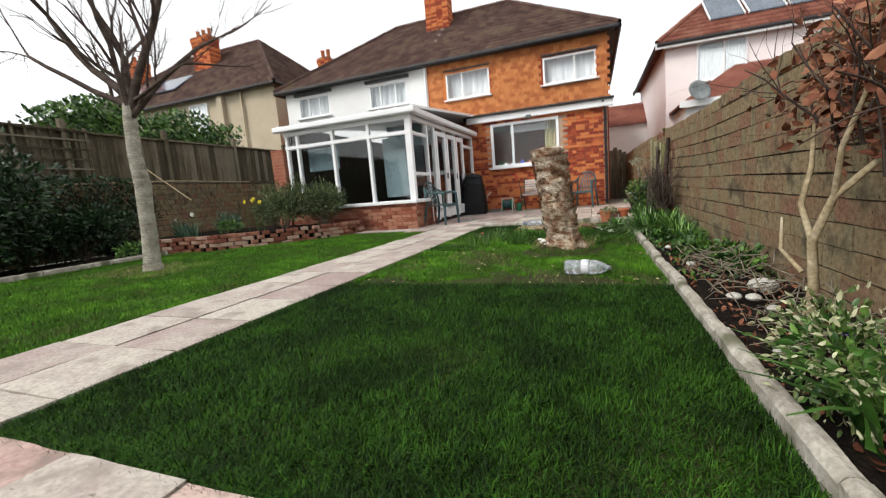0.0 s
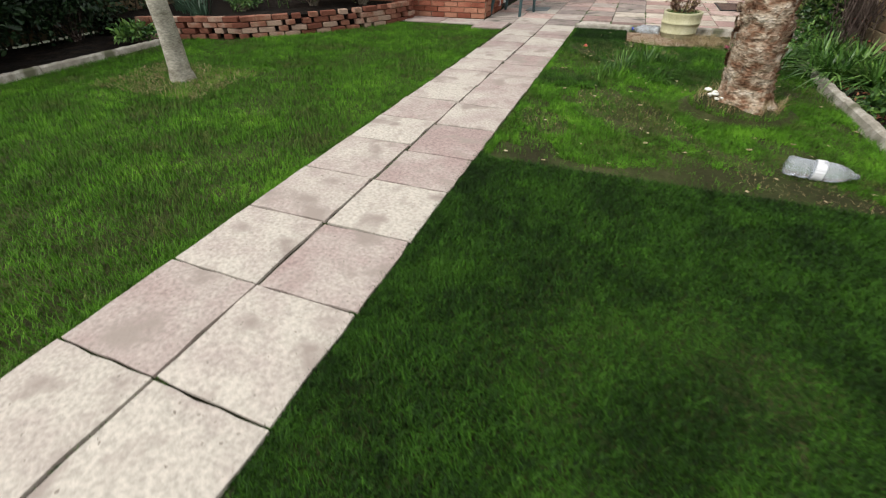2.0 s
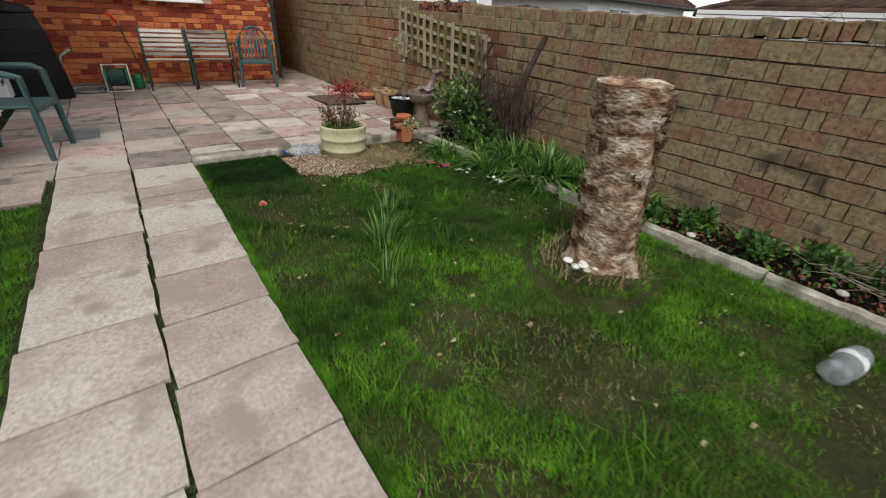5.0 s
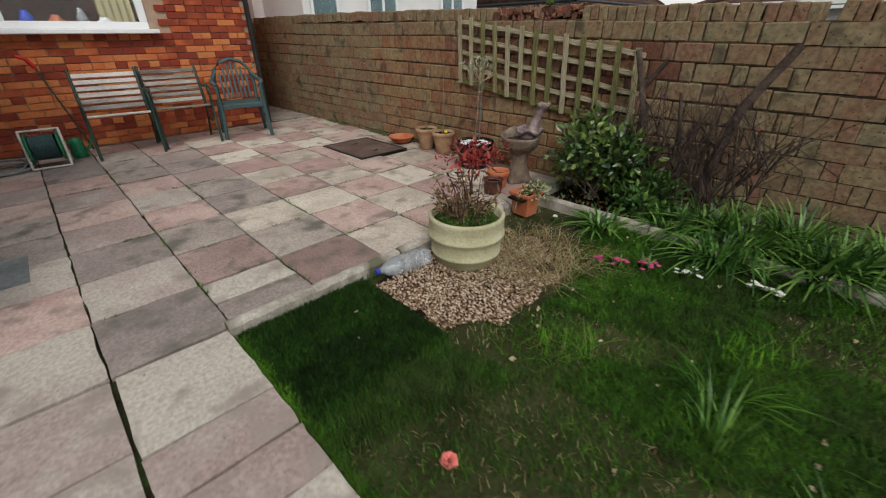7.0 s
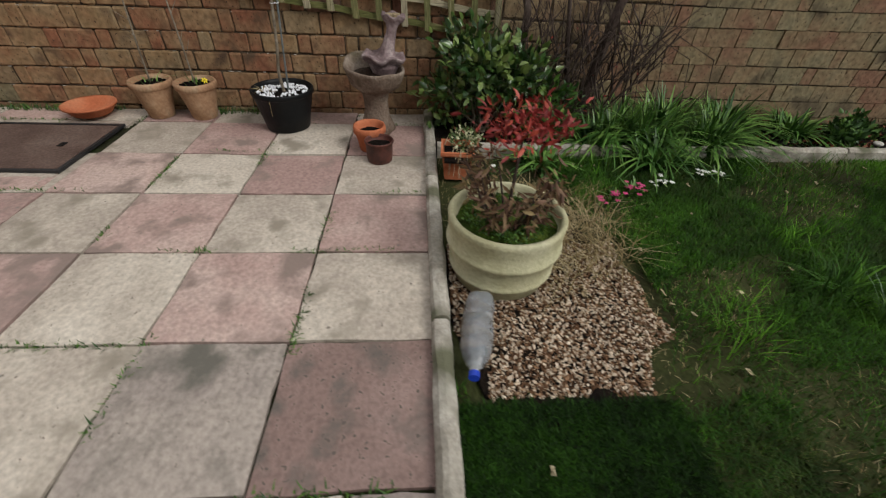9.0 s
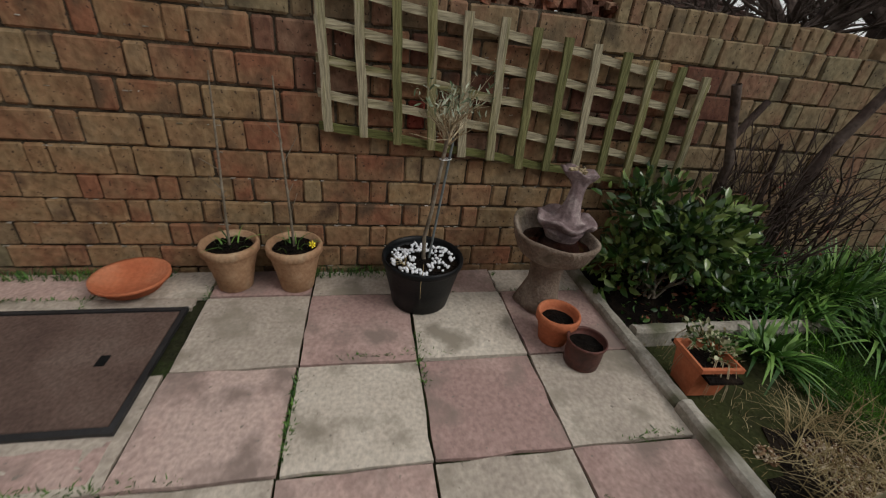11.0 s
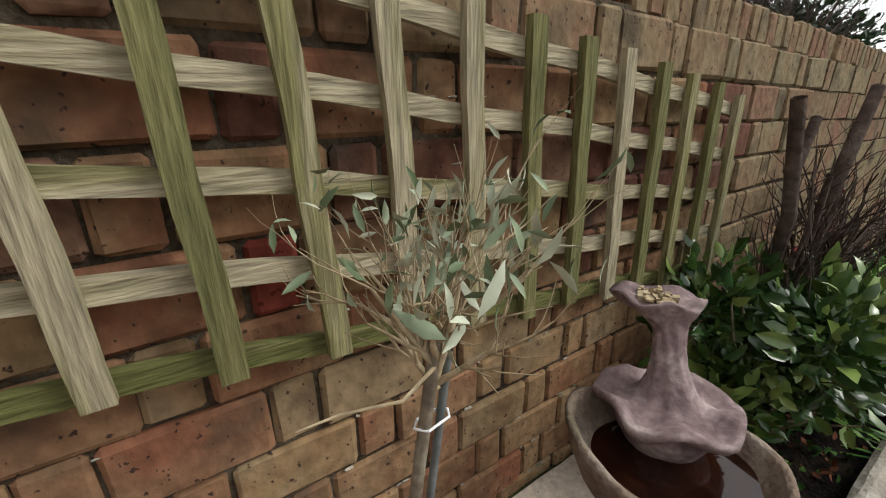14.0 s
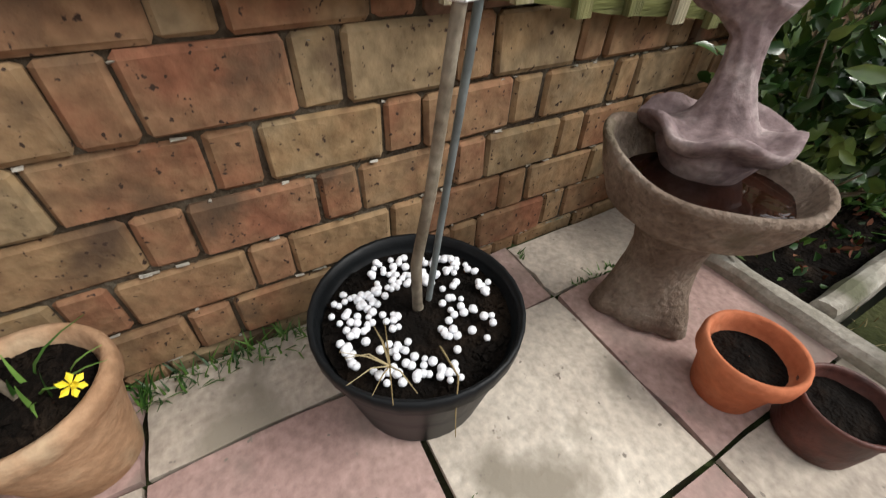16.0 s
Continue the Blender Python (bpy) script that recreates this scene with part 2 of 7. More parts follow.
M_trellis = mat("mossy_trellis_wood", [(0.14, 0.14, 0.06), (0.20, 0.19, 0.085), (0.33, 0.295, 0.20)], 3.5, 18, 0.88, 0.9, rand=0.6, stretch=(7, 7, 0.7), val=0.35, dist=0.006)
M_trellis_h = mat("mossy_trellis_rail", [(0.12, 0.125, 0.045), (0.23, 0.21, 0.11), (0.36, 0.32, 0.22)], 3.5, 18, 0.88, 0.9, rand=0.6, stretch=(7, 0.7, 7), val=0.35, dist=0.006)
M_bark = mat("smooth_grey_bark", [(0.17, 0.155, 0.12), (0.30, 0.28, 0.23), (0.42, 0.39, 0.33)], 5, 40, 0.85, 0.5, stretch=(1, 1, 2.5), stain=((0.09, 0.10, 0.05), 3, 0.6))
M_twig = mat("twig_bark", [(0.10, 0.08, 0.055), (0.19, 0.16, 0.12), (0.30, 0.27, 0.21)], 8, 60, 0.9, 0.4)
M_darktwig = mat("dark_stem_bark", [(0.035, 0.026, 0.022), (0.07, 0.05, 0.042), (0.12, 0.095, 0.08)], 8, 50, 0.9, 0.6)
M_palebranch = mat("pale_dry_branch", [(0.22, 0.17, 0.10), (0.36, 0.29, 0.18), (0.50, 0.43, 0.30)], 8, 60, 0.9, 0.4)
M_stump = mat("flaking_stump_bark", [(0.09, 0.04, 0.024), (0.23, 0.13, 0.08), (0.44, 0.35, 0.26), (0.62, 0.55, 0.46)], 9, 45, 0.95, 1.0, stretch=(1, 1, 1.8), val=0.4, dist=0.02)
M_terra = mat("terracotta", [(0.38, 0.11, 0.05), (0.46, 0.15, 0.072), (0.51, 0.205, 0.11)], 6, 60, 0.8, 0.3, val=0.12)
M_terraold = mat("aged_terracotta", [(0.30, 0.17, 0.095), (0.40, 0.25, 0.15), (0.42, 0.33, 0.22)], 6, 60, 0.9, 0.4, val=0.15, stain=((0.22, 0.22, 0.11), 5, 0.6))
M_darkclay = mat("dark_glazed_clay", [(0.035, 0.016, 0.014), (0.09, 0.03, 0.022), (0.14, 0.045, 0.03)], 6, 60, 0.55, 0.3)
M_urn = mat("sandstone_concrete", [(0.12, 0.085, 0.062), (0.20, 0.152, 0.118), (0.31, 0.26, 0.21)], 7, 80, 0.9, 0.9, val=0.25, stain=((0.10, 0.085, 0.055), 6, 0.57))
M_mauve = mat("mauve_stone", [(0.13, 0.09, 0.09), (0.215, 0.16, 0.16), (0.40, 0.335, 0.32)], 12, 60, 0.75, 0.35, val=0.28)
M_barrel = mat("cream_stone_planter", [(0.36, 0.34, 0.20), (0.47, 0.45, 0.29), (0.54, 0.52, 0.37)], 4, 70, 0.85, 0.35, val=0.12, stain=((0.25, 0.26, 0.12), 4, 0.6))
M_green = mat("dark_green_plastic", [(0.03, 0.065, 0.07), (0.05, 0.10, 0.105)], 3, 50, 0.45, 0.1, val=0.15)
M_reel = mat("bright_green_plastic", [(0.008, 0.13, 0.055), (0.015, 0.19, 0.08)], 3, 50, 0.4, 0.1)
M_slat = mat("weathered_bench_slat", [(0.13, 0.12, 0.10), (0.27, 0.25, 0.22), (0.42, 0.40, 0.36)], 4, 50, 0.9, 0.5, rand=0.5, stretch=(0.6, 5, 5))
M_slatpale = mat("silvered_bench_slat", [(0.26, 0.24, 0.22), (0.45, 0.42, 0.39), (0.60, 0.57, 0.53)], 4, 50, 0.9, 0.5, rand=0.5, stretch=(0.6, 5, 5))
M_varieg = mat("cream_edged_leaf", [(0.05, 0.09, 0.02), (0.13, 0.17, 0.05), (0.42, 0.42, 0.26)], 3, 30, 0.55, 0, rand=1.0, island=True)
M_iron = mat("painted_cast_iron", [(0.012, 0.028, 0.022), (0.03, 0.055, 0.045)], 6, 60, 0.5, 0.3)
M_hose = mat("grey_hose", [(0.10, 0.12, 0.12), (0.2, 0.22, 0.22)], 3, 40, 0.5, 0)
M_water = mat("peaty_water", [(0.006, 0.003, 0.002), (0.03, 0.008, 0.004)], 5, 20, 0.04, 0.06, spec=0.6)
M_bead = mat("white_beads", [(0.74, 0.76, 0.80), (0.84, 0.85, 0.88)], 4, 30, 0.35, 0, val=0.05)
M_gravel = mat("pea_gravel", [(0.13, 0.07, 0.038), (0.26, 0.15, 0.085), (0.36, 0.24, 0.15), (0.62, 0.52, 0.40)], 3, 40, 0.85, 0.3, rand=1.1, island=True, val=0.2)
M_cover = mat("rusty_cover", [(0.075, 0.048, 0.04), (0.12, 0.08, 0.065), (0.16, 0.115, 0.095)], 3, 70, 0.8, 0.5)
M_leaf = mat("glossy_dark_leaf", [(0.018, 0.05, 0.012), (0.045, 0.10, 0.018), (0.17, 0.24, 0.06)], 3, 30, 0.28, 0, rand=0.5, island=True, spec=0.6)
M_hedge = mat("hedge_leaf", [(0.018, 0.055, 0.01), (0.045, 0.11, 0.018), (0.10, 0.20, 0.03)], 3, 30, 0.5, 0, rand=0.5, island=True)
M_darkhedge = mat("dark_evergreen_leaf", [(0.006, 0.02, 0.007), (0.014, 0.04, 0.012), (0.03, 0.07, 0.02)], 3, 30, 0.45, 0, rand=0.5, island=True)
M_strap = mat("strap_leaf", [(0.02, 0.065, 0.01), (0.06, 0.15, 0.024), (0.16, 0.29, 0.06)], 3, 30, 0.4, 0, rand=0.5, island=True)
M_bluegreen = mat("blue_green_leaf", [(0.03, 0.07, 0.04), (0.07, 0.13, 0.08)], 3, 30, 0.5, 0, rand=0.5, island=True)
M_silver = mat("silver_green_leaf", [(0.10, 0.14, 0.07), (0.22, 0.27, 0.17), (0.40, 0.43, 0.32)], 3, 30, 0.55, 0, rand=0.8, island=True)
M_sage = mat("sage_leaf", [(0.03, 0.05, 0.018), (0.07, 0.10, 0.035), (0.13, 0.16, 0.06)], 3, 30, 0.7, 0, rand=0.5, island=True)
M_redleaf = mat("red_young_leaf", [(0.16, 0.015, 0.015), (0.28, 0.03, 0.025), (0.40, 0.07, 0.04)], 3, 30, 0.5, 0, rand=0.5, island=True)
M_brownleaf = mat("dead_brown_leaf", [(0.10, 0.035, 0.02), (0.19, 0.075, 0.045), (0.30, 0.14, 0.08)], 3, 30, 0.8, 0, rand=0.5, island=True)
M_bronzeleaf = mat("bronze_leaf", [(0.10, 0.05, 0.03), (0.17, 0.10, 0.05), (0.22, 0.16, 0.07)], 3, 30, 0.7, 0, rand=0.5, island=True)
M_moss = mat("moss", [(0.02, 0.03, 0.006), (0.05, 0.09, 0.012), (0.11, 0.14, 0.025)], 14, 90, 0.95, 0.9, dist=0.02)
M_white = mat("white_petal", [(0.72, 0.72, 0.66), (0.82, 0.82, 0.78)], 3, 30, 0.7, 0, val=0.05)
M_pinkpetal = mat("magenta_petal", [(0.42, 0.03, 0.12), (0.62, 0.10, 0.25)], 3, 30, 0.7, 0, rand=0.5, island=True)
M_rose = mat("coral_petal", [(0.75, 0.15, 0.13), (0.85, 0.32, 0.28)], 3, 30, 0.7, 0)
M_yellow = mat("yellow_petal", [(0.75, 0.60, 0.02), (0.85, 0.72, 0.06)], 3, 30, 0.7, 0)
M_violet = mat("violet_petal", [(0.06, 0.03, 0.30), (0.12, 0.06, 0.5)], 3, 30, 0.7, 0)
M_bluecap = mat("blue_cap", [(0.01, 0.04, 0.40), (0.02, 0.07, 0.55)], 3, 30, 0.4, 0)
M_red = mat("red_plastic", [(0.5, 0.02, 0.02), (0.6, 0.03, 0.03)], 3, 30, 0.4, 0)
M_chalk = mat("pale_stone", [(0.45, 0.43, 0.38), (0.62, 0.60, 0.55)], 8, 60, 0.9, 0.5)
M_panel = mat("solar_panel", [(0.05, 0.07, 0.10), (0.09, 0.12, 0.16)], 1, 10, 0.12, 0, spec=0.8)
M_asphalt = mat("distant_ground", [(0.05, 0.06, 0.04), (0.09, 0.09, 0.07)], 0.3, 5, 0.95, 0)


# ---- mesh helpers ----
def part(name, bm, material, parent=None, label="", kind="", smooth=False):
    me = bpy.data.meshes.new(name)
    bm.to_mesh(me)
    bm.free()
    return hang(name, me, material, parent, label, kind, smooth)


def hang(name, me, material, parent=None, label="", kind="", smooth=False):
    if material is not None and not me.materials:
        me.materials.append(material)
    if smooth:
        me.polygons.foreach_set("use_smooth", [True] * len(me.polygons))
    ob = new(name, me)
    if parent is not None:
        ob.parent = parent
    return tagged(ob, label=label, kind=kind)


def raw(name, V, F, material, parent=None, label="", kind="", smooth=False):
    me = bpy.data.meshes.new(name)
    V = np.asarray(V, dtype=np.float32).reshape(-1, 3)
    F = np.asarray(F, dtype=np.int32)
    me.vertices.add(len(V))
    me.vertices.foreach_set("co", V.ravel())
    k = F.shape[1]
    me.loops.add(F.size)
    me.loops.foreach_set("vertex_index", F.ravel())
    me.polygons.add(len(F))
    me.polygons.foreach_set("loop_start", np.arange(len(F), dtype=np.int32) * k)
    me.update(calc_edges=True)
    return hang(name, me, material, parent, label, kind, smooth)


def thing(name, at=(0, 0, 0), label="", category="", group="", rz=0.0):
    ob = new(name)
    ob.empty_display_size = 0.1
    ob.matrix_basis = pose(at[0], at[1], at[2], 0, 0, rz)
    return tagged(ob, label, category, group)


def box(bm, c, s, rot=None, bevel=0.0):
    """A box of size s centred on c, turned by rot (degrees XYZ), with bevelled edges."""
    r = bmesh.ops.create_cube(bm, size=1.0)
    vs = r["verts"]
    bmesh.ops.scale(bm, vec=s, verts=vs)
    if bevel:
        es = list({e for v in vs for e in v.link_edges})
        g = bmesh.ops.bevel(bm, geom=es, offset=bevel, segments=1, affect='EDGES')
        vs = list({v for v in g["verts"]} | {v for v in vs if v.is_valid})
    m = Matrix.LocRotScale(c, Euler([radians(a) for a in (rot or (0, 0, 0))]), None)
    bmesh.ops.transform(bm, matrix=m, verts=vs)
    return vs


def boxes(name, items, material, parent=None, label="", kind="", bevel=0.0, smooth=False):
    bm = bmesh.new()
    for it in items:
        box(bm, it[0], it[1], it[2] if len(it) > 2 else None, bevel)
    return part(name, bm, material, parent, label, kind, smooth)


def lathe(bm, prof, seg=24, wob=None):
    """Turns a profile of (radius, z) about z; wob(angle, i) scales the radius."""
    rings = []
    for i, (r, z) in enumerate(prof):
        ring = []
        for k in range(seg):
            a = 2 * math.pi * k / seg
            w = wob(a, i) if wob else 1.0
            ring.append(bm.verts.new((r * w * math.cos(a), r * w * math.sin(a), z)))
        rings.append(ring)
    for a, b in zip(rings, rings[1:]):
        for k in range(seg):
            bm.faces.new((a[k], a[(k + 1) % seg], b[(k + 1) % seg], b[k]))
    return rings


def tube_data(pts, rad, sides=6):
    """Vertices and quads of a tube through pts with radii rad."""
    pts = [Vector(p) for p in pts]
    V, F = [], []
    up = Vector((0.13, 0.31, 0.94))
    for i, p in enumerate(pts):
        d = (pts[min(i + 1, len(pts) - 1)] - pts[max(i - 1, 0)])
        if d.length < 1e-6:
            d = Vector((0, 0, 1))
        d.normalize()
        s = d.cross(up if abs(d.dot(up)) < 0.95 else Vector((1, 0, 0))).normalized()
        u = s.cross(d)
        r = rad[i] if hasattr(rad, "__len__") else rad
        for k in range(sides):
            a = 2 * math.pi * k / sides
            V.append(p + s * (r * math.cos(a)) + u * (r * math.sin(a)))
    for i in range(len(pts) - 1):
        for k in range(sides):
            a, b = i * sides + k, i * sides + (k + 1) % sides
            F.append((a, b, b + sides, a + sides))
    return V, F


class Heap:
    """Gathers pieces of quads into one mesh."""

    def __init__(self):
        self.V, self.F, self.n = [], [], 0

    def add(self, V, F):
        self.V += [tuple(v) for v in V]
        self.F += [tuple(i + self.n for i in f) for f in F]
        self.n += len(V)

    def tube(self, pts, rad, sides=6):
        self.add(*tube_data(pts, rad, sides))

    def done(self, name, material, parent=None, label="", kind="", smooth=True):
        return raw(name, self.V, self.F, material, parent, label, kind, smooth)


def blades(rng, base, length, width, lean=0.35, droop=0.3, seg=2, heading=None):
    """Tapering curved strips that stand on base points (n x 3)."""
    n = len(base)
    a = rng.uniform(0, 2 * math.pi, n) if heading is None else heading
    ln = length * rng.uniform(0.6, 1.15, n)
    le = lean * rng.uniform(0.2, 1.3, n)
    out = np.stack([np.cos(a), np.sin(a), np.zeros(n)], 1)
    side = np.stack([-np.sin(a), np.cos(a), np.zeros(n)], 1)
    rows = []
    for i in range(seg + 1):
        t = i / seg
        h = ln * (t - droop * le * t * t)
        r = ln * le * (t ** 1.6)
        w = width * (1 - 0.85 * t ** 1.5) * 0.5
        c = base + out * r[:, None] + np.array([0, 0, 1.0]) * h[:, None]
        rows.append((c - side * w, c + side * w))
    V = np.stack([v for r in rows for v in r], 1)
    k = 2 * (seg + 1)
    F = []
    for i in range(seg):
        q = np.array([2 * i, 2 * i + 1, 2 * i + 3, 2 * i + 2])
        F.append(q[None, :] + np.arange(n)[:, None] * k)
    return V.reshape(-1, 3), np.concatenate(F)


def leaves(rng, c, size, aspect=0.45, up=0.3, normal=None):
    """Folded pointed leaves (two quads) at points c, turned at random; up lifts the tips."""
    n = len(c)
    s = size * rng.uniform(0.6, 1.2, n)
    d = rng.normal(size=(n, 3))
    if normal is not None:
        d = d * 0.55 + normal
    d[:, 2] += up
    d /= np.linalg.norm(d, axis=1)[:, None]
    q = rng.normal(size=(n, 3))
    side = np.cross(d, q)
    side /= np.linalg.norm(side, axis=1)[:, None] + 1e-9
    nn = np.cross(side, d)
    w = (aspect * s / 2)[:, None]
    S = s[:, None]
    up_ = nn * w * 0.35
    e = .04
    p1, p2 = c + d * .33 * S, c + d * .70 * S - nn * .05 * S
    t = c + d * S - nn * .14 * S
    V = np.stack([c - side * w * e, c, c + side * w * e, p1 - side * w * .95 + up_, p1, p1 + side * w * .95 + up_,
                  p2 - side * w * .8 + up_, p2, p2 + side * w * .8 + up_, t - side * w * e, t, t + side * w * e], 1).reshape(-1, 3)
    idx = np.arange(n)[:, None] * 12
    F = np.concatenate([np.array([[k + 0, k + 1, k + 4, k + 3]]) + idx for k in (0, 3, 6)] + [np.array([[k + 1, k + 2, k + 5, k + 4]]) + idx for k in (0, 3, 6)])
    return V, F


def blob_points(rng, n, c, r, power=0.45):
    """Points in an uneven ellipsoid crown, thicker to the outside."""
    d = rng.normal(size=(n, 3))
    d /= np.linalg.norm(d, axis=1)[:, None]
    k = rng.uniform(0, 1, n) ** power
    lump = 1 + 0.22 * np.sin(d[:, 0] * 5 + c[0] * 3) * np.cos(d[:, 1] * 6 + c[1]) + 0.15 * np.sin(d[:, 2] * 7 + c[0])
    return np.array(c) + d * (k * lump)[:, None] * np.array(r), d


def bush(name, at, radii, n, leaf, material, stem_mat, label, category="shrub", rng_seed=1, aspect=0.45, stems=14, up=0.4, group=""):
    """Leaves on an uneven crown above branching stems."""
    rng = np.random.default_rng(rng_seed)
    t = thing(name, at, label, category, group)
    P_, D_ = [], []
    for k in range(7):
        a = k * 2.4 + rng_seed
        q = .55 if k else 0
        cc = (radii[0] * q * math.cos(a), radii[1] * q * math.sin(a), radii[2] * rng.uniform(.55, 1.25) * (1.0 if k else 1.2))
        rr = tuple(v * rng.uniform(.42, .62) for v in radii)
        p, d = blob_points(rng, n // 7 + 1, cc, rr, .6)
        P_.append(p)
        D_.append(d)
    p, d = np.concatenate(P_), np.concatenate(D_)
    p[:, 2] = np.maximum(p[:, 2], 0.03)
    n = len(p)
    V, F = leaves(rng, p, leaf, aspect, up, d)
    raw("foliage", V, F, material, t, kind="stuff")
    h = Heap()
    for i in range(stems):
        q = p[rng.integers(0, n)]
        mid = q * np.array([0.35, 0.35, 0.5]) + rng.normal(size=3) * 0.03
        h.tube([(rng.normal() * 0.03, rng.normal() * 0.03, 0), mid, q], [0.008, 0.006, 0.002], 5)
    h.done("stem", stem_mat, t)
    return t


def clump(name, at, n, length, width, material, label, rng_seed=1, spread=0.08, lean=0.9, droop=0.55, category="plant", group="", seg=4):
    rng = np.random.default_rng(rng_seed)
    t = thing(name, at, label, category, group)
    a = rng.uniform(0, 2 * math.pi, n)
    r = spread * np.sqrt(rng.uniform(0, 1, n))
    base = np.stack([r * np.cos(a), r * np.sin(a), np.zeros(n)], 1)
    V, F = blades(rng, base, length, width, lean, droop, seg, a + rng.normal(size=n) * 0.5)
    raw("leaf_tuft", V, F, material, t, kind="stuff")
    return t


def branch(h, rng, p, d, length, r, depth, spread=0.6, sides=6, lift=0.12, seg=4, kids=(2, 4), tips=None, shrink=0.62):
    """A limb that wanders and forks down to twigs."""
    pts, rad = [Vector(p)], [r]
    d = Vector(d).normalized()
    for i in range(seg):
        d = (d + Vector(rng.normal(size=3)) * 0.13 + Vector((0, 0, lift * 0.3))).normalized()
        pts.append(pts[-1] + d * (length / seg))
        rad.append(r * (1 - 0.55 * (i + 1) / seg))
    h.tube(pts, rad, sides)
    if tips is not None and depth <= 1:
        tips += [tuple(q) for q in pts[1:]]
    if depth > 0:
        for k in range(rng.integers(*kids) + 1):
            i = rng.integers(1, seg + 1)
            side = Vector(rng.normal(size=3))
            side = (side - d * side.dot(d)).normalized()
            nd = (d + side * spread * rng.uniform(0.6, 1.4) + Vector((0, 0, lift))).normalized()
            branch(h, rng, pts[i], nd, length * rng.uniform(0.5, 0.85), rad[i] * shrink, depth - 1, spread, max(3, sides - 1), lift, seg, kids, tips, shrink)


def brick_mesh(name, s, material, rng, bevel=0.004):
    bm = bmesh.new()
    box(bm, (0, 0, 0), s, None, bevel)
    for v in bm.verts:
        v.co += Vector(rng.normal(size=3)) * 0.0012
    me = bpy.data.meshes.new(name)
    bm.to_mesh(me)
    bm.free()
    me.materials.append(material)
    return me


# ---- ground ----
GZ = -0.035
ground_ob = boxes("ground", [((0, 20, -0.35), (400, 400, 0.5))], M_asphalt, kind="structure")
rng0 = np.random.default_rng(5)


def sheet(name, x0, x1, y0, y1, z, material, step=0.12, amp=0.012, depth=0.06, label=""):
    nx, ny = max(2, int((x1 - x0) / step)), max(2, int((y1 - y0) / step))
    bm = bmesh.new()
    g = []
    for j in range(ny + 1):
        for i in range(nx + 1):
            x, y = x0 + (x1 - x0) * i / nx, y0 + (y1 - y0) * j / ny
            e = 0 if i in (0, nx) or j in (0, ny) else 1
            g.append(bm.verts.new((x, y, z + e * amp * noise.noise(Vector((x * 2.1, y * 2.1, z * 9))))))
    for j in range(ny):
        for i in range(nx):
            k = j * (nx + 1) + i
            bm.faces.new((g[k], g[k + 1], g[k + nx + 2], g[k + nx + 1]))
    r = bmesh.ops.extrude_face_region(bm, geom=bm.faces[:])
    bmesh.ops.translate(bm, vec=(0, 0, -depth), verts=[v for v in r["geom"] if isinstance(v, bmesh.types.BMVert)])
    bmesh.ops.recalc_face_normals(bm, faces=bm.faces[:])
    return part(name, bm, material, None, label, "structure")


sheet("lawn", -4.6, -0.49, -4.0, 5.12, GZ, M_lawnbase, 0.15, 0.02)
sheet("lawn_strip", 0.49, 2.80, -1.12, 5.33, GZ, M_lawnbase, 0.12, 0.02)
sheet("flower_bed", 2.87, 3.43, -4.0, 5.33, -0.02, M_soil, 0.06, 0.05)
sheet("side_bed", -6.1, -4.62, -4.0, 6.0, -0.01, M_soil, 0.12, 0.06)
joint_ground = boxes("paving_bed", [((0.85, 7.72, -0.045), (5.3, 4.66, 0.05)), ((0.0, 0.7, -0.045), (0.97, 9.4, 0.05)),
                                    ((1.9, -2.35, -0.045), (2.9, 2.4, 0.05)), ((-2.8, 5.37, -0.045), (4.7, 0.48, 0.05)),
                                    ((3.2, 12.2, -0.045), (0.9, 4.3, 0.05))], M_joint, kind="structure")

# edging round the right lawn and along the step of the patio
ek = Heap()


def edging(name, pts, w, h, seedv):
    """Concrete edging in lengths, with worn round tops."""
    rng = np.random.default_rng(seedv)
    (x0, y0), (x1, y1) = pts
    L = math.hypot(x1 - x0, y1 - y0)
    n = max(1, round(L / 0.9))
    ang = math.degrees(math.atan2(y1 - y0, x1 - x0))
    holder = thing(name, (0, 0, 0), "long low concrete lawn edging with a worn rounded top", "edging")
    for i in range(n):
        bm = bmesh.new()
        cx, cy = x0 + (x1 - x0) * (i + .5) / n, y0 + (y1 - y0) * (i + .5) / n
        nn = 22
        prof = [(-w / 2, -0.08), (-w / 2, h - .02), (-w / 2 + .012, h - .004), (0, h), (w / 2 - .012, h - .004), (w / 2, h - .02), (w / 2, -0.08)]
        rows = []
        for k in range(nn + 1):
            u = (k / nn - .5) * (L / n - .008)
            rows.append([bm.verts.new((u, a + noise.noise(Vector((u * 9 + i * 7, a * 40, b * 30))) * .006,
                                       b + (noise.noise(Vector((u * 14 + i * 5, a * 20, 3))) * .008 if b > 0 else 0))) for a, b in prof])
        for r1, r2 in zip(rows, rows[1:]):
            for q in range(len(prof) - 1):
                bm.faces.new((r1[q], r2[q], r2[q + 1], r1[q + 1]))
        bm.faces.new(rows[0])
        bm.faces.new(rows[-1][::-1])
        ob = part("edging_length", bm, M_kerb, holder, smooth=False)
        ob.matrix_basis = pose(cx, cy, rng.normal() * .004, 0, 0, ang + rng.normal() * .4)
    return tagged(holder, kind="structure")


edging("edging_bed", [(2.85, -2.6), (2.85, 5.33)], 0.06, 0.045, 3)
edging("edging_step", [(0.49, 5.37), (3.42, 5.37)], 0.065, 0.045, 4)
edging("edging_left", [(-4.6, -2.0), (-4.45, 3.0)], 0.06, 0.05, 6)

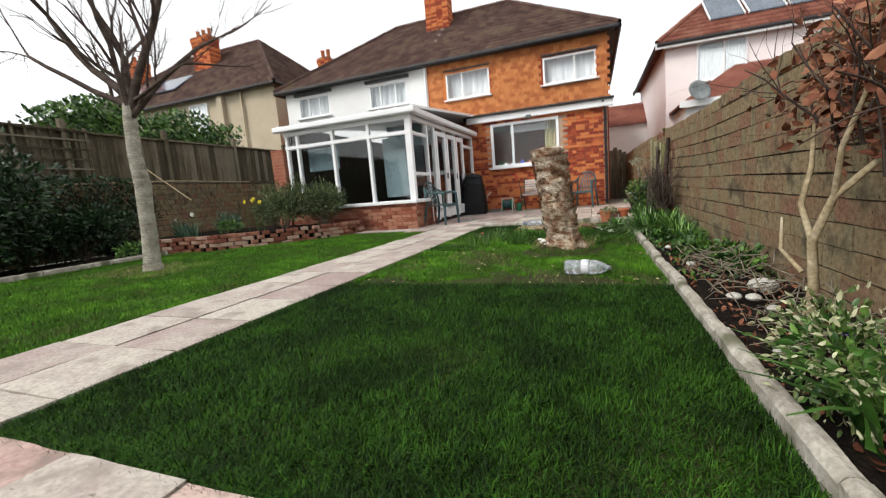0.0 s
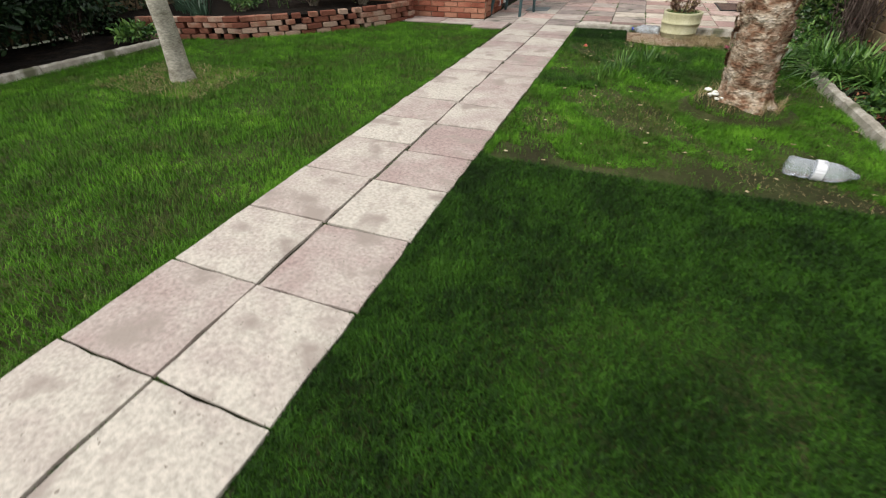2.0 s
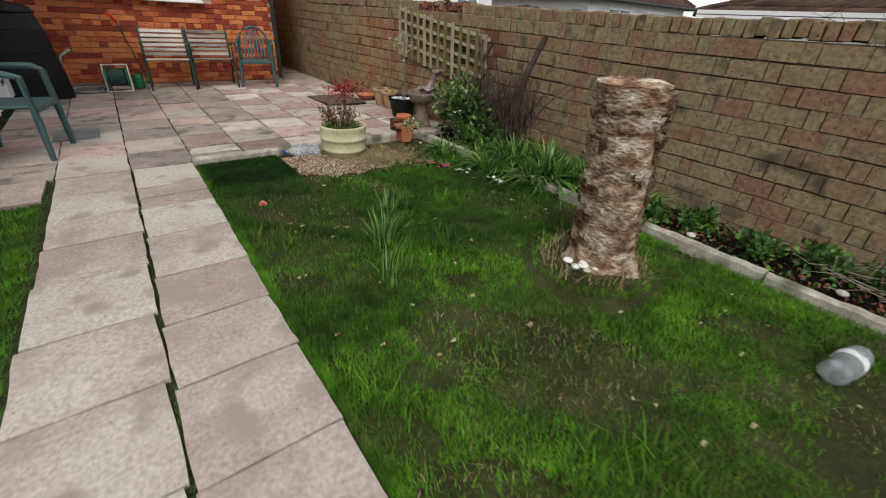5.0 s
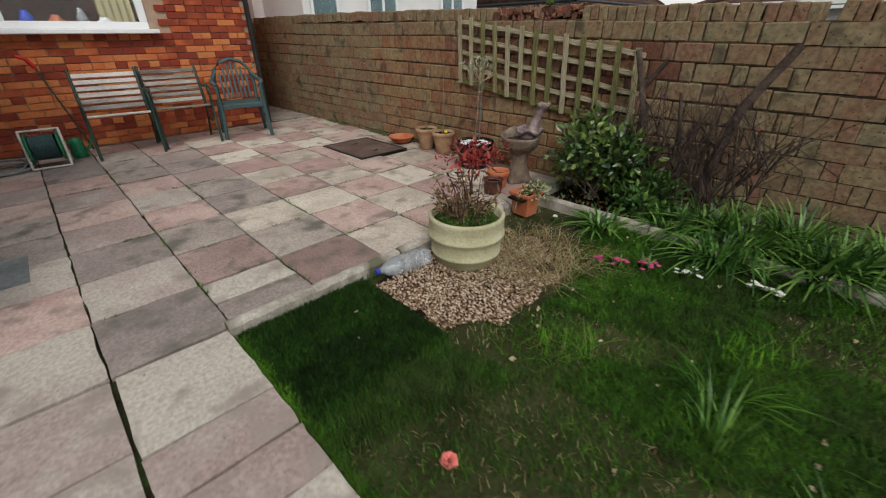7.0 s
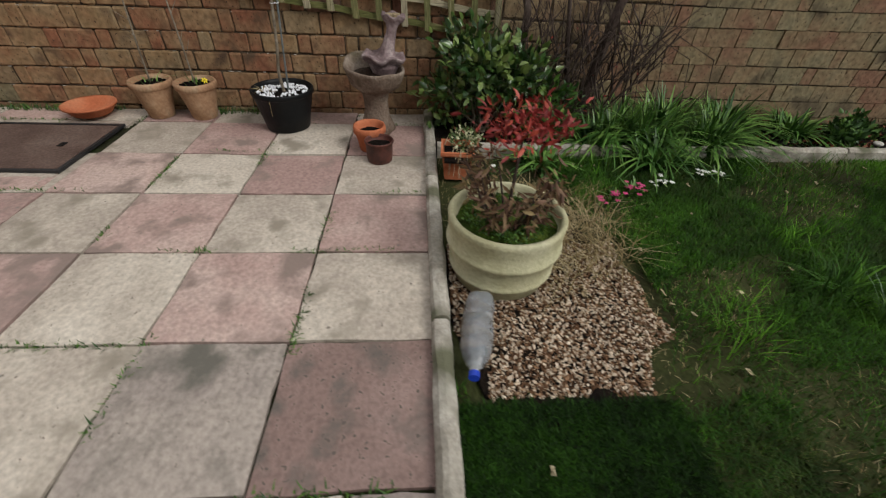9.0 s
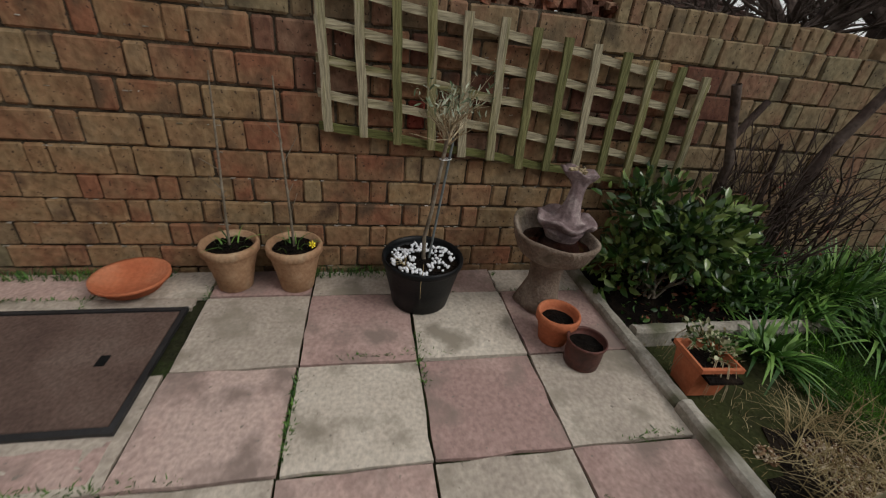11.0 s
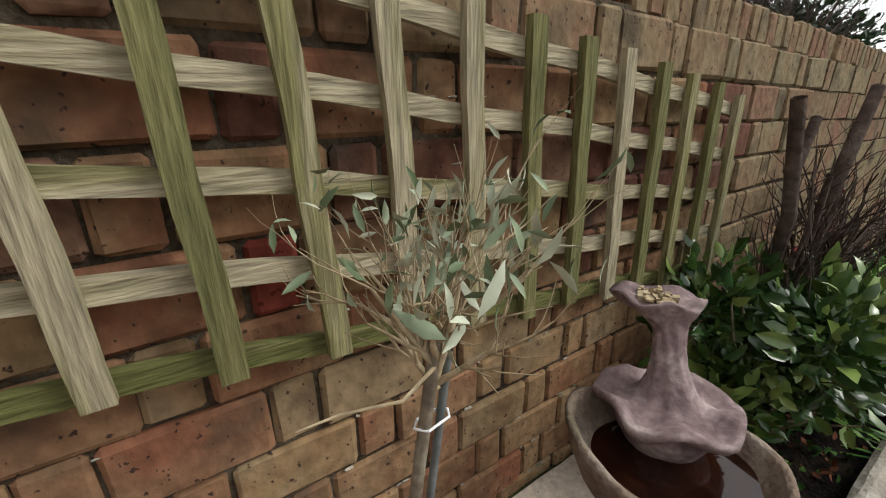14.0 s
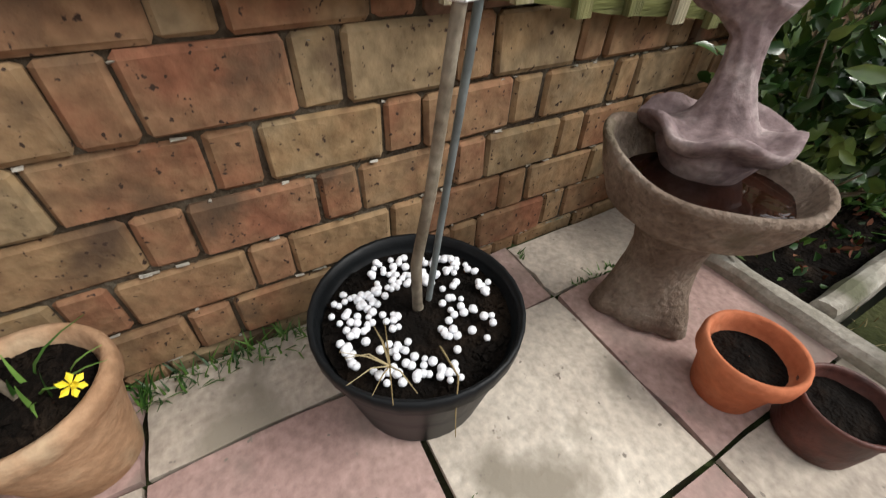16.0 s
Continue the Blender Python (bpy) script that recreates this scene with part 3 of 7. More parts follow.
# ---- right garden wall ----
WX = 3.44
WT = 1.18


def rise(y):
    """How much higher the wall top stands there than at its far end."""
    return 0.03 * min(max(y - 3.0, 0), 2.5) + 0.012 * max(y - 5.5, 0)


def lift(y, z):
    return z + rise(y) * min(1, max(0, (z - .5) / .68))


bm = bmesh.new()
rows = [[bm.verts.new(p) for p in ((WX + .007, y, -.015), (WX + .217, y, -.015), (WX + .217, y, 1.185 + rise(y)), (WX + .007, y, 1.185 + rise(y)))] for y in [-4 + .5 * k for k in range(39)]]
for a, b in zip(rows, rows[1:]):
    for q in range(4):
        bm.faces.new((a[q], a[(q + 1) % 4], b[(q + 1) % 4], b[q]))
bm.faces.new(rows[0][::-1])
bm.faces.new(rows[-1])
bmesh.ops.recalc_face_normals(bm, faces=bm.faces[:])
part("garden_wall_core", bm, M_mortar, kind="structure")


def rat_trap(length_from, length_to, rows, ch=0.1155, seedv=1):
    """Bricks on edge: stretcher and header in turn. Gives (y, z, long, high, proud)."""
    rng = np.random.default_rng(seedv)
    out = []
    for r in range(-1, rows - 1):
        y = (6.36 if r % 2 == 0 else 6.215) - 0.305 * 33
        z = 0.025 + ch * (r + .5)
        while y < length_to:
            for w in (0.217, 0.076):
                out.append((y + w / 2 + rng.normal() * .0012, z + 0.004 * math.sin(y * 1.7 + r), w * (1 + rng.normal() * .006), ch - 0.008, rng.uniform(-0.006, 0.008)))
                y += w + 0.006
    return [b for b in out if b[0] > length_from]


def joined_boxes(name, items, material, parent=None, kind="stuff", jitter=0.0, seedv=9):
    """Many boxes (centre, size) in one mesh, cheaply."""
    rng = np.random.default_rng(seedv)
    c = np.array([i[0] for i in items])[:, None, :]
    s = np.array([i[1] for i in items])[:, None, :]
    unit = np.array([(x, y, z) for x in (-.5, .5) for y in (-.5, .5) for z in (-.5, .5)])[None]
    V = (c + s * unit).reshape(-1, 3)
    if jitter:
        V = V + rng.normal(size=V.shape) * jitter
    q = np.array([(0, 1, 3, 2), (4, 6, 7, 5), (0, 4, 5, 1), (2, 3, 7, 6), (0, 2, 6, 4), (1, 5, 7, 3)])
    F = (q[None] + np.arange(len(items))[:, None, None] * 8).reshape(-1, 4)
    ob = raw(name, V, F, material, parent, "", kind)
    ob.data.polygons.foreach_set("use_smooth", [False] * len(ob.data.polygons))
    return ob


# ---- house ----
def hole_wall(name, x0, x1, z0, z1, y, t, holes, material):
    """A wall in the plane y (its front face), t thick, with rectangular holes (x0, x1, z0, z1)."""
    xs = sorted({x0, x1, *[h[0] for h in holes], *[h[1] for h in holes]})
    zs = sorted({z0, z1, *[h[2] for h in holes], *[h[3] for h in holes]})
    it = []
    for a, b in zip(xs, xs[1:]):
        for c, d in zip(zs, zs[1:]):
            if any(h[0] <= (a + b) / 2 <= h[1] and h[2] <= (c + d) / 2 <= h[3] for h in holes):
                continue
            it.append((((a + b) / 2, y + t / 2, (c + d) / 2), (b - a, t, d - c)))
    return joined_boxes(name, it, material, None, "structure")


HY, UY = 10.1, 12.0
WIN = (-0.36, 1.54, 1.24, 2.48)
hole_wall("wall_house_low", -1.1, 2.78, -0.1, 2.62, HY + 0.012, 0.25, [WIN], M_mortar2)
boxes("wall_house_side", [((2.66, 11.1, 1.3), (0.23, 1.7, 2.8)), ((-1.0, 11.1, 1.3), (0.2, 1.7, 2.8))], M_redbrick_i, kind="structure")
boxes("roof_extension", [((0.85, 11.05, 2.72), (3.95, 2.1, 0.10))], M_gutter, kind="structure")
boxes("fascia_board", [((0.95, HY - 0.12, 2.64), (3.95, 0.03, 0.18))], M_upvc, kind="structure")
boxes("gutter_extension", [((0.95, HY - 0.17, 2.745), (3.98, 0.10, 0.06))], M_gutter, kind="structure", bevel=0.015)
boxes("soffit", [((0.95, HY - 0.05, 2.56), (3.95, 0.12, 0.012))], M_upvc, kind="structure")
UW = [(-2.25, -0.73, 3.76, 4.65), (0.99, 2.57, 3.74, 4.56)]
LW = [(-8.44, -6.98, 3.97, 4.76), (-5.25, -3.72, 3.9, 4.73)]
hole_wall("wall_house_up", -2.93, 2.88, 0.0, 5.05, UY, 0.25, UW, M_redbrick_i)
hole_wall("wall_house_white", -9.0, -2.93, 0.0, 5.05, UY - 0.01, 0.26, LW + [(-3.0, -2.93, 9, 10)][:0], M_render)
boxes("wall_house_back", [((-3.0, 19, 2.5), (12, 0.25, 5.0)), ((2.76, 15.6, 2.5), (0.24, 6.8, 5.0)), ((-8.9, 15.6, 2.5), (0.2, 6.8, 5.0)),
                          ((-3.0, 13.3, 2.5), (11.6, 0.1, 5.0))], M_redbrick_i, kind="structure")
# vertical hung tiles on the upper wall, in courses
tiles = []
rngt = np.random.default_rng(12)
for r in range(17):
    z = 3.02 + r * 0.118
    x = -2.9 + (0.08 if r % 2 else 0)
    while x < 2.84:
        if not any(a - .1 < x + .08 < b + .02 and c - .05 < z < d for a, b, c, d in UW):
            tiles.append(((x + .08, UY - 0.012 - rngt.uniform(0, .006), z), (0.155, 0.016, 0.13)))
        x += 0.16
joined_boxes("hung_tiles", tiles, M_hung, None, "stuff", 0.002)


def roof(name, x0, x1, y0, y1, ze, zr, hip0, hip1, material, over=0.3, course=0.28, wide=0.26):
    """A hipped roof in real courses of tiles; the ridge runs along x, hip0 and hip1 are the runs of the ends."""
    x0, x1, y0, y1 = x0 - over, x1 + over, y0 - over, y1 + over
    ym = (y0 + y1) / 2
    A, B, C, D = Vector((x0, y0, ze)), Vector((x1, y0, ze)), Vector((x1, y1, ze)), Vector((x0, y1, ze))
    R0, R1 = Vector((x0 + hip0, ym, zr)), Vector((x1 - hip1, ym, zr))
    bm = bmesh.new()
    v = [bm.verts.new(p) for p in (A, B, C, D, R0, R1)]
    for f in ((0, 1, 5, 4), (2, 3, 4, 5), (1, 2, 5), (3, 0, 4), (3, 2, 1, 0)):
        bm.faces.new([v[i] for i in f])
    t = thing(name, (0, 0, 0), "dark brown tiled hipped roof with mossy patches", "roof")
    tagged(t, kind="structure")
    part("roof_deck", bm, material, t)
    V, F = [], []
    rng = np.random.default_rng(3)
    for P, Q, S, T in ((A, B, R1, R0), (B, C, R1, R1), (D, A, R0, R0)):
        up = ((T + S) / 2 - (P + Q) / 2)
        n = int(up.length / course)
        nrm = (Q - P).cross(up).normalized()
        if nrm.z < 0:
            nrm = -nrm
        for i in range(n):
            a, b = i / n, (i + 1.15) / n
            l0, r0, l1, r1 = P.lerp(T, a), Q.lerp(S, a), P.lerp(T, min(b, 1)), Q.lerp(S, min(b, 1))
            m = max(1, int((r0 - l0).length / wide))
            for k in range(m):
                u0, u1 = (k + .03) / m, (k + .97) / m
                lift = 0.035 + rng.uniform(0, .012)
                q = [l0.lerp(r0, u0) + nrm * lift, l0.lerp(r0, u1) + nrm * lift, l1.lerp(r1, u1) + nrm * .012, l1.lerp(r1, u0) + nrm * .012,
                     l0.lerp(r0, u0), l0.lerp(r0, u1)]
                s = len(V)
                V += [tuple(p) for p in q]
                F += [(s, s + 1, s + 2, s + 3), (s, s + 4, s + 5, s + 1)]
    raw("roof_tiles", V, F, material, t, kind="stuff")
    h = Heap()
    for p, q in ((R0, R1), (A, R0), (B, R1), (C, R1), (D, R0)):
        n = max(2, int((q - p).length / .35))
        h.tube([p.lerp(q, i / n) + Vector((0, 0, .03 + .01 * (i % 2))) for i in range(n + 1)], .085, 7)
    h.done("ridge_tiles", material, t)
    g = Heap()
    for p, q in ((A, B), (B, C), (D, A)):
        g.tube([p - Vector((0, 0, .05)), q - Vector((0, 0, .05))], .065, 8)
    g.done("gutter", M_gutter, t)
    return t


roof("roof_house", -9.0, 2.9, UY, 19.0, 5.05, 7.9, 3.8, 3.8, M_roof)
boxes("soffit_house", [((-3.05, UY - .15, 4.99), (12.3, 0.3, 0.05)), ((3.05, 15.5, 4.99), (0.3, 7.0, 0.05))], M_gutter, kind="structure")


def chimney(at, w, d, h, pots=3, label="red brick chimney stack with terracotta pots on a tiled roof"):
    t = thing("chimney", at, label, "chimney")
    it = []
    n = int(h / .075)
    for r in range(n):
        g = .03 if r > n - 4 else 0
        m = max(2, round((w + 2 * g) / .22))
        for k in range(m):
            ww = (w + 2 * g) / m
            it.append((((k + .5) * ww - w / 2 - g + (.04 if r % 2 else -.02) * 0, 0, r * .075 + .037), (ww - .01, d + 2 * g, .066)))
    joined_boxes("brickwork", it, M_redbrick_i, t, "")
    boxes("mortar_core", [((0, 0, h / 2), (w - .02, d - .02, h))], M_mortar, t)
    for i in range(pots):
        bm = bmesh.new()
        lathe(bm, [(0.0, 0), (.10, 0), (.09, .05), (.085, .32), (.11, .34), (.11, .38), (.07, .38), (.07, .1)], 12)
        p = part("chimney_pot", bm, M_terra, t, smooth=True)
        p.location = (-w / 2 + w * (i + .5) / pots, 0, h)
    return t


chimney((-3.2, 14.6, 6.4), 0.95, 0.6, 2.3, 3)
chimney((-9.3, 15.5, 4.6), 0.6, 0.6, 2.75, 2)
# stepped lead flashing and verge line at the party wall
boxes("party_verge", [((-2.93, 12.2 + i * .42, 5.16 + i * .335), (0.16, 0.46, 0.16)) for i in range(7)], M_kerb, kind="structure")


def window(name, x0, x1, z0, z1, y, lights, behind=M_netting, frame_w=0.06, sill=True, deep=0.09, label="white plastic framed window with clear panes", rz=0.0, at=None):
    """A framed window facing -y: lights are the shares of its width; behind hangs a cloth of the given material."""
    W, H = x1 - x0, z1 - z0
    t = thing(name, at or (x0 + W / 2, y, z0), label, "window", rz=rz)
    tagged(t, kind="structure")
    f = frame_w
    boxes("window_frame", [((0, .03, f / 2), (W, .07, f)), ((0, .03, H - f / 2), (W, .07, f)), ((-W / 2 + f / 2, .03, H / 2), (f, .07, H - 2 * f)),
                           ((W / 2 - f / 2, .03, H / 2), (f, .07, H - 2 * f))], M_upvc, t, bevel=0.006)
    if sill:
        boxes("window_sill", [((0, -.03, -.025), (W + .14, .2, .045))], M_upvc, t, bevel=0.008)
    x = -W / 2
    for i, s in enumerate(lights):
        w = W * s
        if i:
            boxes("mullion", [((x, .03, H / 2), (f * .9, .07, H - 2 * f))], M_upvc, t, bevel=0.006)
        boxes("pane", [((x + w / 2, .035, H / 2), (w - f, .008, H - 2 * f))], M_glass, t).visible_shadow = False
        x += w
    if behind:
        n = int(W / .06)
        V = [(-W / 2 + W * i / n, .22 + .025 * math.sin(i * 1.9) + .01 * math.sin(i * .7), z) for z in (0, H) for i in range(n + 1)]
        F = [(i, i + 1, n + 2 + i, n + 1 + i) for i in range(n)]
        raw("curtain", V, F, behind, t)
    return t


window("window_upper", *UW[0], UY, [0.38, 0.62], M_netting)
window("window_upper", *UW[1], UY, [0.6, 0.4], M_netting)
window("window_white", *LW[0], UY, [0.33, 0.34, 0.33], M_netting)
window("window_white", *LW[1], UY, [0.3, 0.4, 0.3], M_netting)
boxes("window_head", [((-7.7, UY - .05, 4.86), (1.7, .12, .1)), ((-4.48, UY - .05, 4.83), (1.75, .12, .1)), ((-1.5, UY - .04, 4.71), (1.6, .06, .05)),
                      ((1.78, UY - .04, 4.62), (1.66, .06, .05))], M_gutter, kind="structure")

# kitchen window; the room behind is coloured near-black to stand for its dimness
kw = window("window_kitchen", *WIN, HY - 0.01, [0.33, 0.67], None, 0.075)
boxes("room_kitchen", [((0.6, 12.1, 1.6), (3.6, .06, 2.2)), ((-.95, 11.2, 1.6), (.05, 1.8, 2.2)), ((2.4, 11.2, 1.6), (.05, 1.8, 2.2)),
                       ((0.7, 11.2, .8), (3.3, 1.7, .1)), ((0.7, 11.2, 2.52), (3.3, 1.6, .06))], M_unlitroom, kind="structure")
cur = thing("curtain", (1.3, HY + .30, 1.3), "pale yellow curtain drawn to the side behind a kitchen window", "curtain")
V = [(.17 * (i / 14 - .5) * 2, .03 * math.sin(i * 2.1), z) for z in (0, 1.15) for i in range(15)]
raw("drape", V, [(i, i + 1, 16 + i, 15 + i) for i in range(14)], M_curtain, cur)
bl = thing("roller_blind", (0.35, HY + .3, 2.2), "half-lowered grey roller blind inside a window", "blind")
boxes("blind_cloth", [((0.35, 0, .12), (1.1, .012, .16))], M_netting, bl)
boxes("blind_bar", [((0.35, 0, .03), (1.12, .025, .03))], M_upvc, bl)
for i, (x, w, h, m_) in enumerate([(-.15, .05, .16, M_reel), (0.0, .07, .12, M_white), (.2, .09, .10, M_white), (.48, .06, .17, M_bluecap),
                                   (.72, .07, .13, M_terra), (.95, .05, .2, M_clear), (1.15, .08, .11, M_netting)]):
    b = bmesh.new()
    lathe(b, [(0, 0), (w, 0), (w * 1.02, h * .6), (w * .6, h * .8), (w * .5, h), (0, h)], 14)
    tt = thing("window_sill_jar", (x, HY + .17, WIN[2] + .01), "small jar standing on the inside sill of the kitchen window", "jar", "jars on the kitchen sill")
    part("jar_body", b, m_, tt, smooth=True)

# downpipe and outside pipework at the corner of the house
h = Heap()
h.tube([(2.72, HY - .06, 0.03), (2.72, HY - .06, 2.5), (2.66, HY - .12, 2.7)], .034, 10)
dp = thing("downpipe", (0, 0, 0), "black plastic rainwater downpipe on the corner of the house", "pipe")
h.done("pipe_run", M_gutter, dp)
sp = thing("soil_pipe", (0, 0, 0), "white plastic downpipe on the white house wall", "pipe")
h = Heap()
h.tube([(-2.98, UY - .08, 2.6), (-2.98, UY - .08, 4.95)], .04, 8)
h.done("pipe_run", M_upvc, sp)
lamp = thing("wall_lamp", (0.75, HY - .06, 2.62 - .06), "small grey security floodlight under the white fascia", "lamp")
boxes("lamp_body", [((0, -.05, 0), (.14, .08, .10), (20, 0, 0))], M_hose, lamp, bevel=.01)
boxes("lamp_bracket", [((0, 0, .03), (.04, .08, .04))], M_hose, lamp)

# ---- conservatory ----
CX0, CX1, CY = -3.95, -0.92, 5.62
co = thing("conservatory", (0, 0, 0), "white plastic framed conservatory on a low brick wall", "conservatory")
boxes("wall_core", [(((CX0 + CX1) / 2, CY + .12, .24), (CX1 - CX0 - .04, .18, .5)), ((CX1 - .12, CY + .55, .24), (.18, 1.0, .5))], M_mortar2, co)
fr = []


def post(x, y, z0, z1, w=.07):
    fr.append(((x, y, (z0 + z1) / 2), (w, w, z1 - z0)))


boxes("sill_front", [(((CX0 + CX1) / 2, CY + .05, .535), (CX1 - CX0 + .1, .22, .07))], M_upvc, co, bevel=.01)
boxes("sill_side", [((CX1 + .0, CY + .62, .535), (.2, .9, .07))], M_upvc, co, bevel=.01)
fx = [CX0 + .05, -3.62, -2.72, -1.86, CX1 - .05]
for i, x in enumerate(fx):
    boxes("post", [((x, CY + .07, 1.36), (.13 if i == 4 else .065, .09, 1.6))], M_upvc, co, bevel=.006)
boxes("transom", [(((CX0 + CX1) / 2, CY + .07, 1.88), (CX1 - CX0, .095, .075))], M_upvc, co, bevel=.006)
boxes("head_rail", [(((CX0 + CX1) / 2, CY + .07, 2.17), (CX1 - CX0 + .04, .11, .09)), ((CX1 - .05, 7.85, 2.17), (.10, 4.4, .09))], M_upvc, co, bevel=.006)
boxes("gutter", [(((CX0 + CX1) / 2, CY - .06, 2.27), (CX1 - CX0 + .36, .14, .11)), ((CX1 + .09, 7.8, 2.27), (.14, 4.6, .11))], M_upvc, co, bevel=.02)
for a, b in zip(fx, fx[1:]):
    boxes("pane", [(((a + b) / 2, CY + .08, 1.22), (b - a - .08, .008, 1.26))], M_glass, co).visible_shadow = False
    boxes("top_light", [(((a + b) / 2, CY + .08, 2.02), (b - a - .08, .008, .2))], M_glass, co).visible_shadow = False
sy = [CY + .1, 6.55, 6.98, 7.7, 8.42, 9.1, 10.05]
for y in sy[1:]:
    boxes("post", [((CX1 - .05, y, 1.1), (.09, .07, 2.1))], M_upvc, co, bevel=.006)
for c_, s_ in [((CX1 - .05, 6.13, 1.08), (.07, .86, .06)), ((CX1 - .05, 6.13, 1.88), (.07, .86, .07)), ((CX1 - .05, 9.55, 1.88), (.07, .9, .07))]:
    boxes("side_rail", [(c_, s_)], M_upvc, co, bevel=.005)
for c_, s_ in [((CX1 - .05, 6.13, .82), (.008, .84, .46)), ((CX1 - .05, 6.13, 1.48), (.008, .84, .74)), ((CX1 - .05, 9.57, 1.3), (.008, .9, 1.6)),
               ((CX1 - .05, 6.76, 1.2), (.008, .38, 2.0))]:
    boxes("side_pane", [(c_, s_)], M_glass, co).visible_shadow = False
for i, (a, b) in enumerate([(6.98, 7.7), (7.7, 8.42), (8.42, 9.1)]):
    dr = thing("door_leaf", (0, 0, 0))
    dr.parent = co
    tagged(dr, label="white framed glazed garden door leaf, closed")
    m = (a + b) / 2
    w = b - a - .08
    boxes("door_frame", [((CX1 - .02, m, .2), (.06, w, .24)), ((CX1 - .02, m, 2.0), (.06, w, .1)), ((CX1 - .02, m - w / 2 + .045, 1.1), (.06, .09, 1.7)),
                         ((CX1 - .02, m + w / 2 - .045, 1.1), (.06, .09, 1.7))], M_upvc, dr, bevel=.006)
    boxes("door_pane", [((CX1 - .02, m, 1.13), (.008, w - .16, 1.66))], M_glass, dr).visible_shadow = False
    boxes("door_handle", [((CX1 + .03, m + w / 2 - .05, 1.05), (.035, .03, .14))], M_hose, dr, bevel=.006)
bm = bmesh.new()
n = 9
for i in range(n):
    xa, xb = CX0 - .1 + (CX1 - CX0 + .2) * i / n, CX0 - .1 + (CX1 - CX0 + .2) * (i + 1) / n
    q = [bm.verts.new(p) for p in ((xa, CY - .05, 2.31), (xb, CY - .05, 2.31), (xb, UY, 2.95), (xa, UY, 2.95))]
    bm.faces.new(q)
g = bmesh.ops.extrude_face_region(bm, geom=bm.faces[:])
bmesh.ops.translate(bm, vec=(0, 0, .03), verts=[v for v in g["geom"] if isinstance(v, bmesh.types.BMVert)])
part("roof_sheet", bm, M_polyroof, co)
boxes("roof_bar", [((CX0 - .1 + (CX1 - CX0 + .2) * i / n, 8.8, 2.66), (.05, 6.45, .05), (5.75, 0, 0)) for i in range(n + 1)], M_upvc, co)
# floor and walls coloured nearly black for the shade seen through the glass
boxes("floor_inside", [((-2.4, 8.8, .02), (2.9, 6.2, .04))], M_unlitroom, co)
boxes("wall_inside", [((CX0 - .0, 8.9, 1.2), (.2, 6.2, 2.3)), ((-2.6, 11.9, 1.2), (3.2, .1, 2.3))], M_unlitroom, co)
for c_, s_ in [((-3.2, CY + .35, 1.6), (.8, .01, .5)), ((-1.4, 6.4, 1.5), (.8, .01, 1.3)), ((-1.35, 5.95, 1.25), (.7, .012, 1.2))]:
    boxes("window_blind", [(c_, s_)], M_roller, co)
pier = joined_boxes("brick_pier", [((CX0 - .22 + (.11 if (r % 2) else 0) * 0 + k * .0, CY + .22, r * .075 + .04), (.33, .45, .066)) for r in range(25) for k in range(1)], M_dwarf, None, "structure")
boxes("pier_core", [((CX0 - .22, CY + .22, .93), (.31, .43, 1.88))], M_mortar2, kind="structure")

# ---- boundary on the left: low old wall, fence panels and lattice above ----
FX = -6.2
boxes("boundary_wall_left", [((FX - .12, 3.5, .66), (.2, 16, 1.32))], M_mortar, kind="structure")
rngb = np.random.default_rng(31)
lw = []
for r in range(12):
    y = -4.4 + (.11 if r % 2 else 0)
    while y < 9.5:
        lw.append(((FX - .02 + rngb.uniform(-.01, .01), y + .11, r * .108 + .06), (.03, .215, .098)))
        y += .225
joined_boxes("boundary_bricks", lw, M_oldbrick_i, None, "stuff", .002)
fe = thing("fence", (0, 0, 0), "weathered wooden panel fence with posts above an old brick wall", "fence")
tagged(fe, kind="structure")
for i in range(8):
    y0 = -4.5 + i * 1.83
    pan = thing("fence_panel", (0, 0, 0))
    pan.parent = fe
    if i == 0:
        bme = boxes("board_master", [((0, 0, 0), (.014, .148, .92))], M_fence, None)
        board_me = bme.data
        bpy.data.objects.remove(bme)
    for k in range(12):
        ob = new("board", board_me)
        ob.parent = pan
        ob.location = (FX - .1 + .008 * (k % 2), y0 + .17 + k * .14, 1.78)
    boxes("fence_post", [((FX - .08, y0, 1.85), (.09, .09, 1.2))], M_fence, fe, bevel=.006)
    boxes("fence_rail", [((FX - .06, y0 + .92, 1.36), (.04, 1.74, .05)), ((FX - .06, y0 + .92, 2.25), (.05, 1.78, .035))], M_fence, fe)
la = thing("lattice_panel", (0, 0, 0), "square wooden lattice fixed over a weathered fence", "trellis")
for k in range(13):
    boxes("upright", [((FX - .03, 1.1 + k * .17, 1.85), (.02, .035, .95))], M_fence, la)
for k in range(6):
    boxes("rail", [((FX - .01, 2.12, 1.42 + k * .17), (.02, 2.1, .03))], M_fence, la)

# ---- neighbouring houses ----
def simple_house(name, x0, x1, y0, y1, ze, zr, wall_m, roof_m, hips=(3.0, 3.0), label="", rz=0):
    t = thing(name, (0, 0, 0), label, "house")
    hw = boxes("wall", [(((x0 + x1) / 2, (y0 + y1) / 2, ze / 2), (x1 - x0, y1 - y0, ze))], wall_m, t)
    r = roof("roof", x0, x1, y0, y1, ze, zr, hips[0], hips[1], roof_m)
    r.parent = t
    for k in ("kind", "category", "label"):
        if k in r:
            del r[k]
    return t


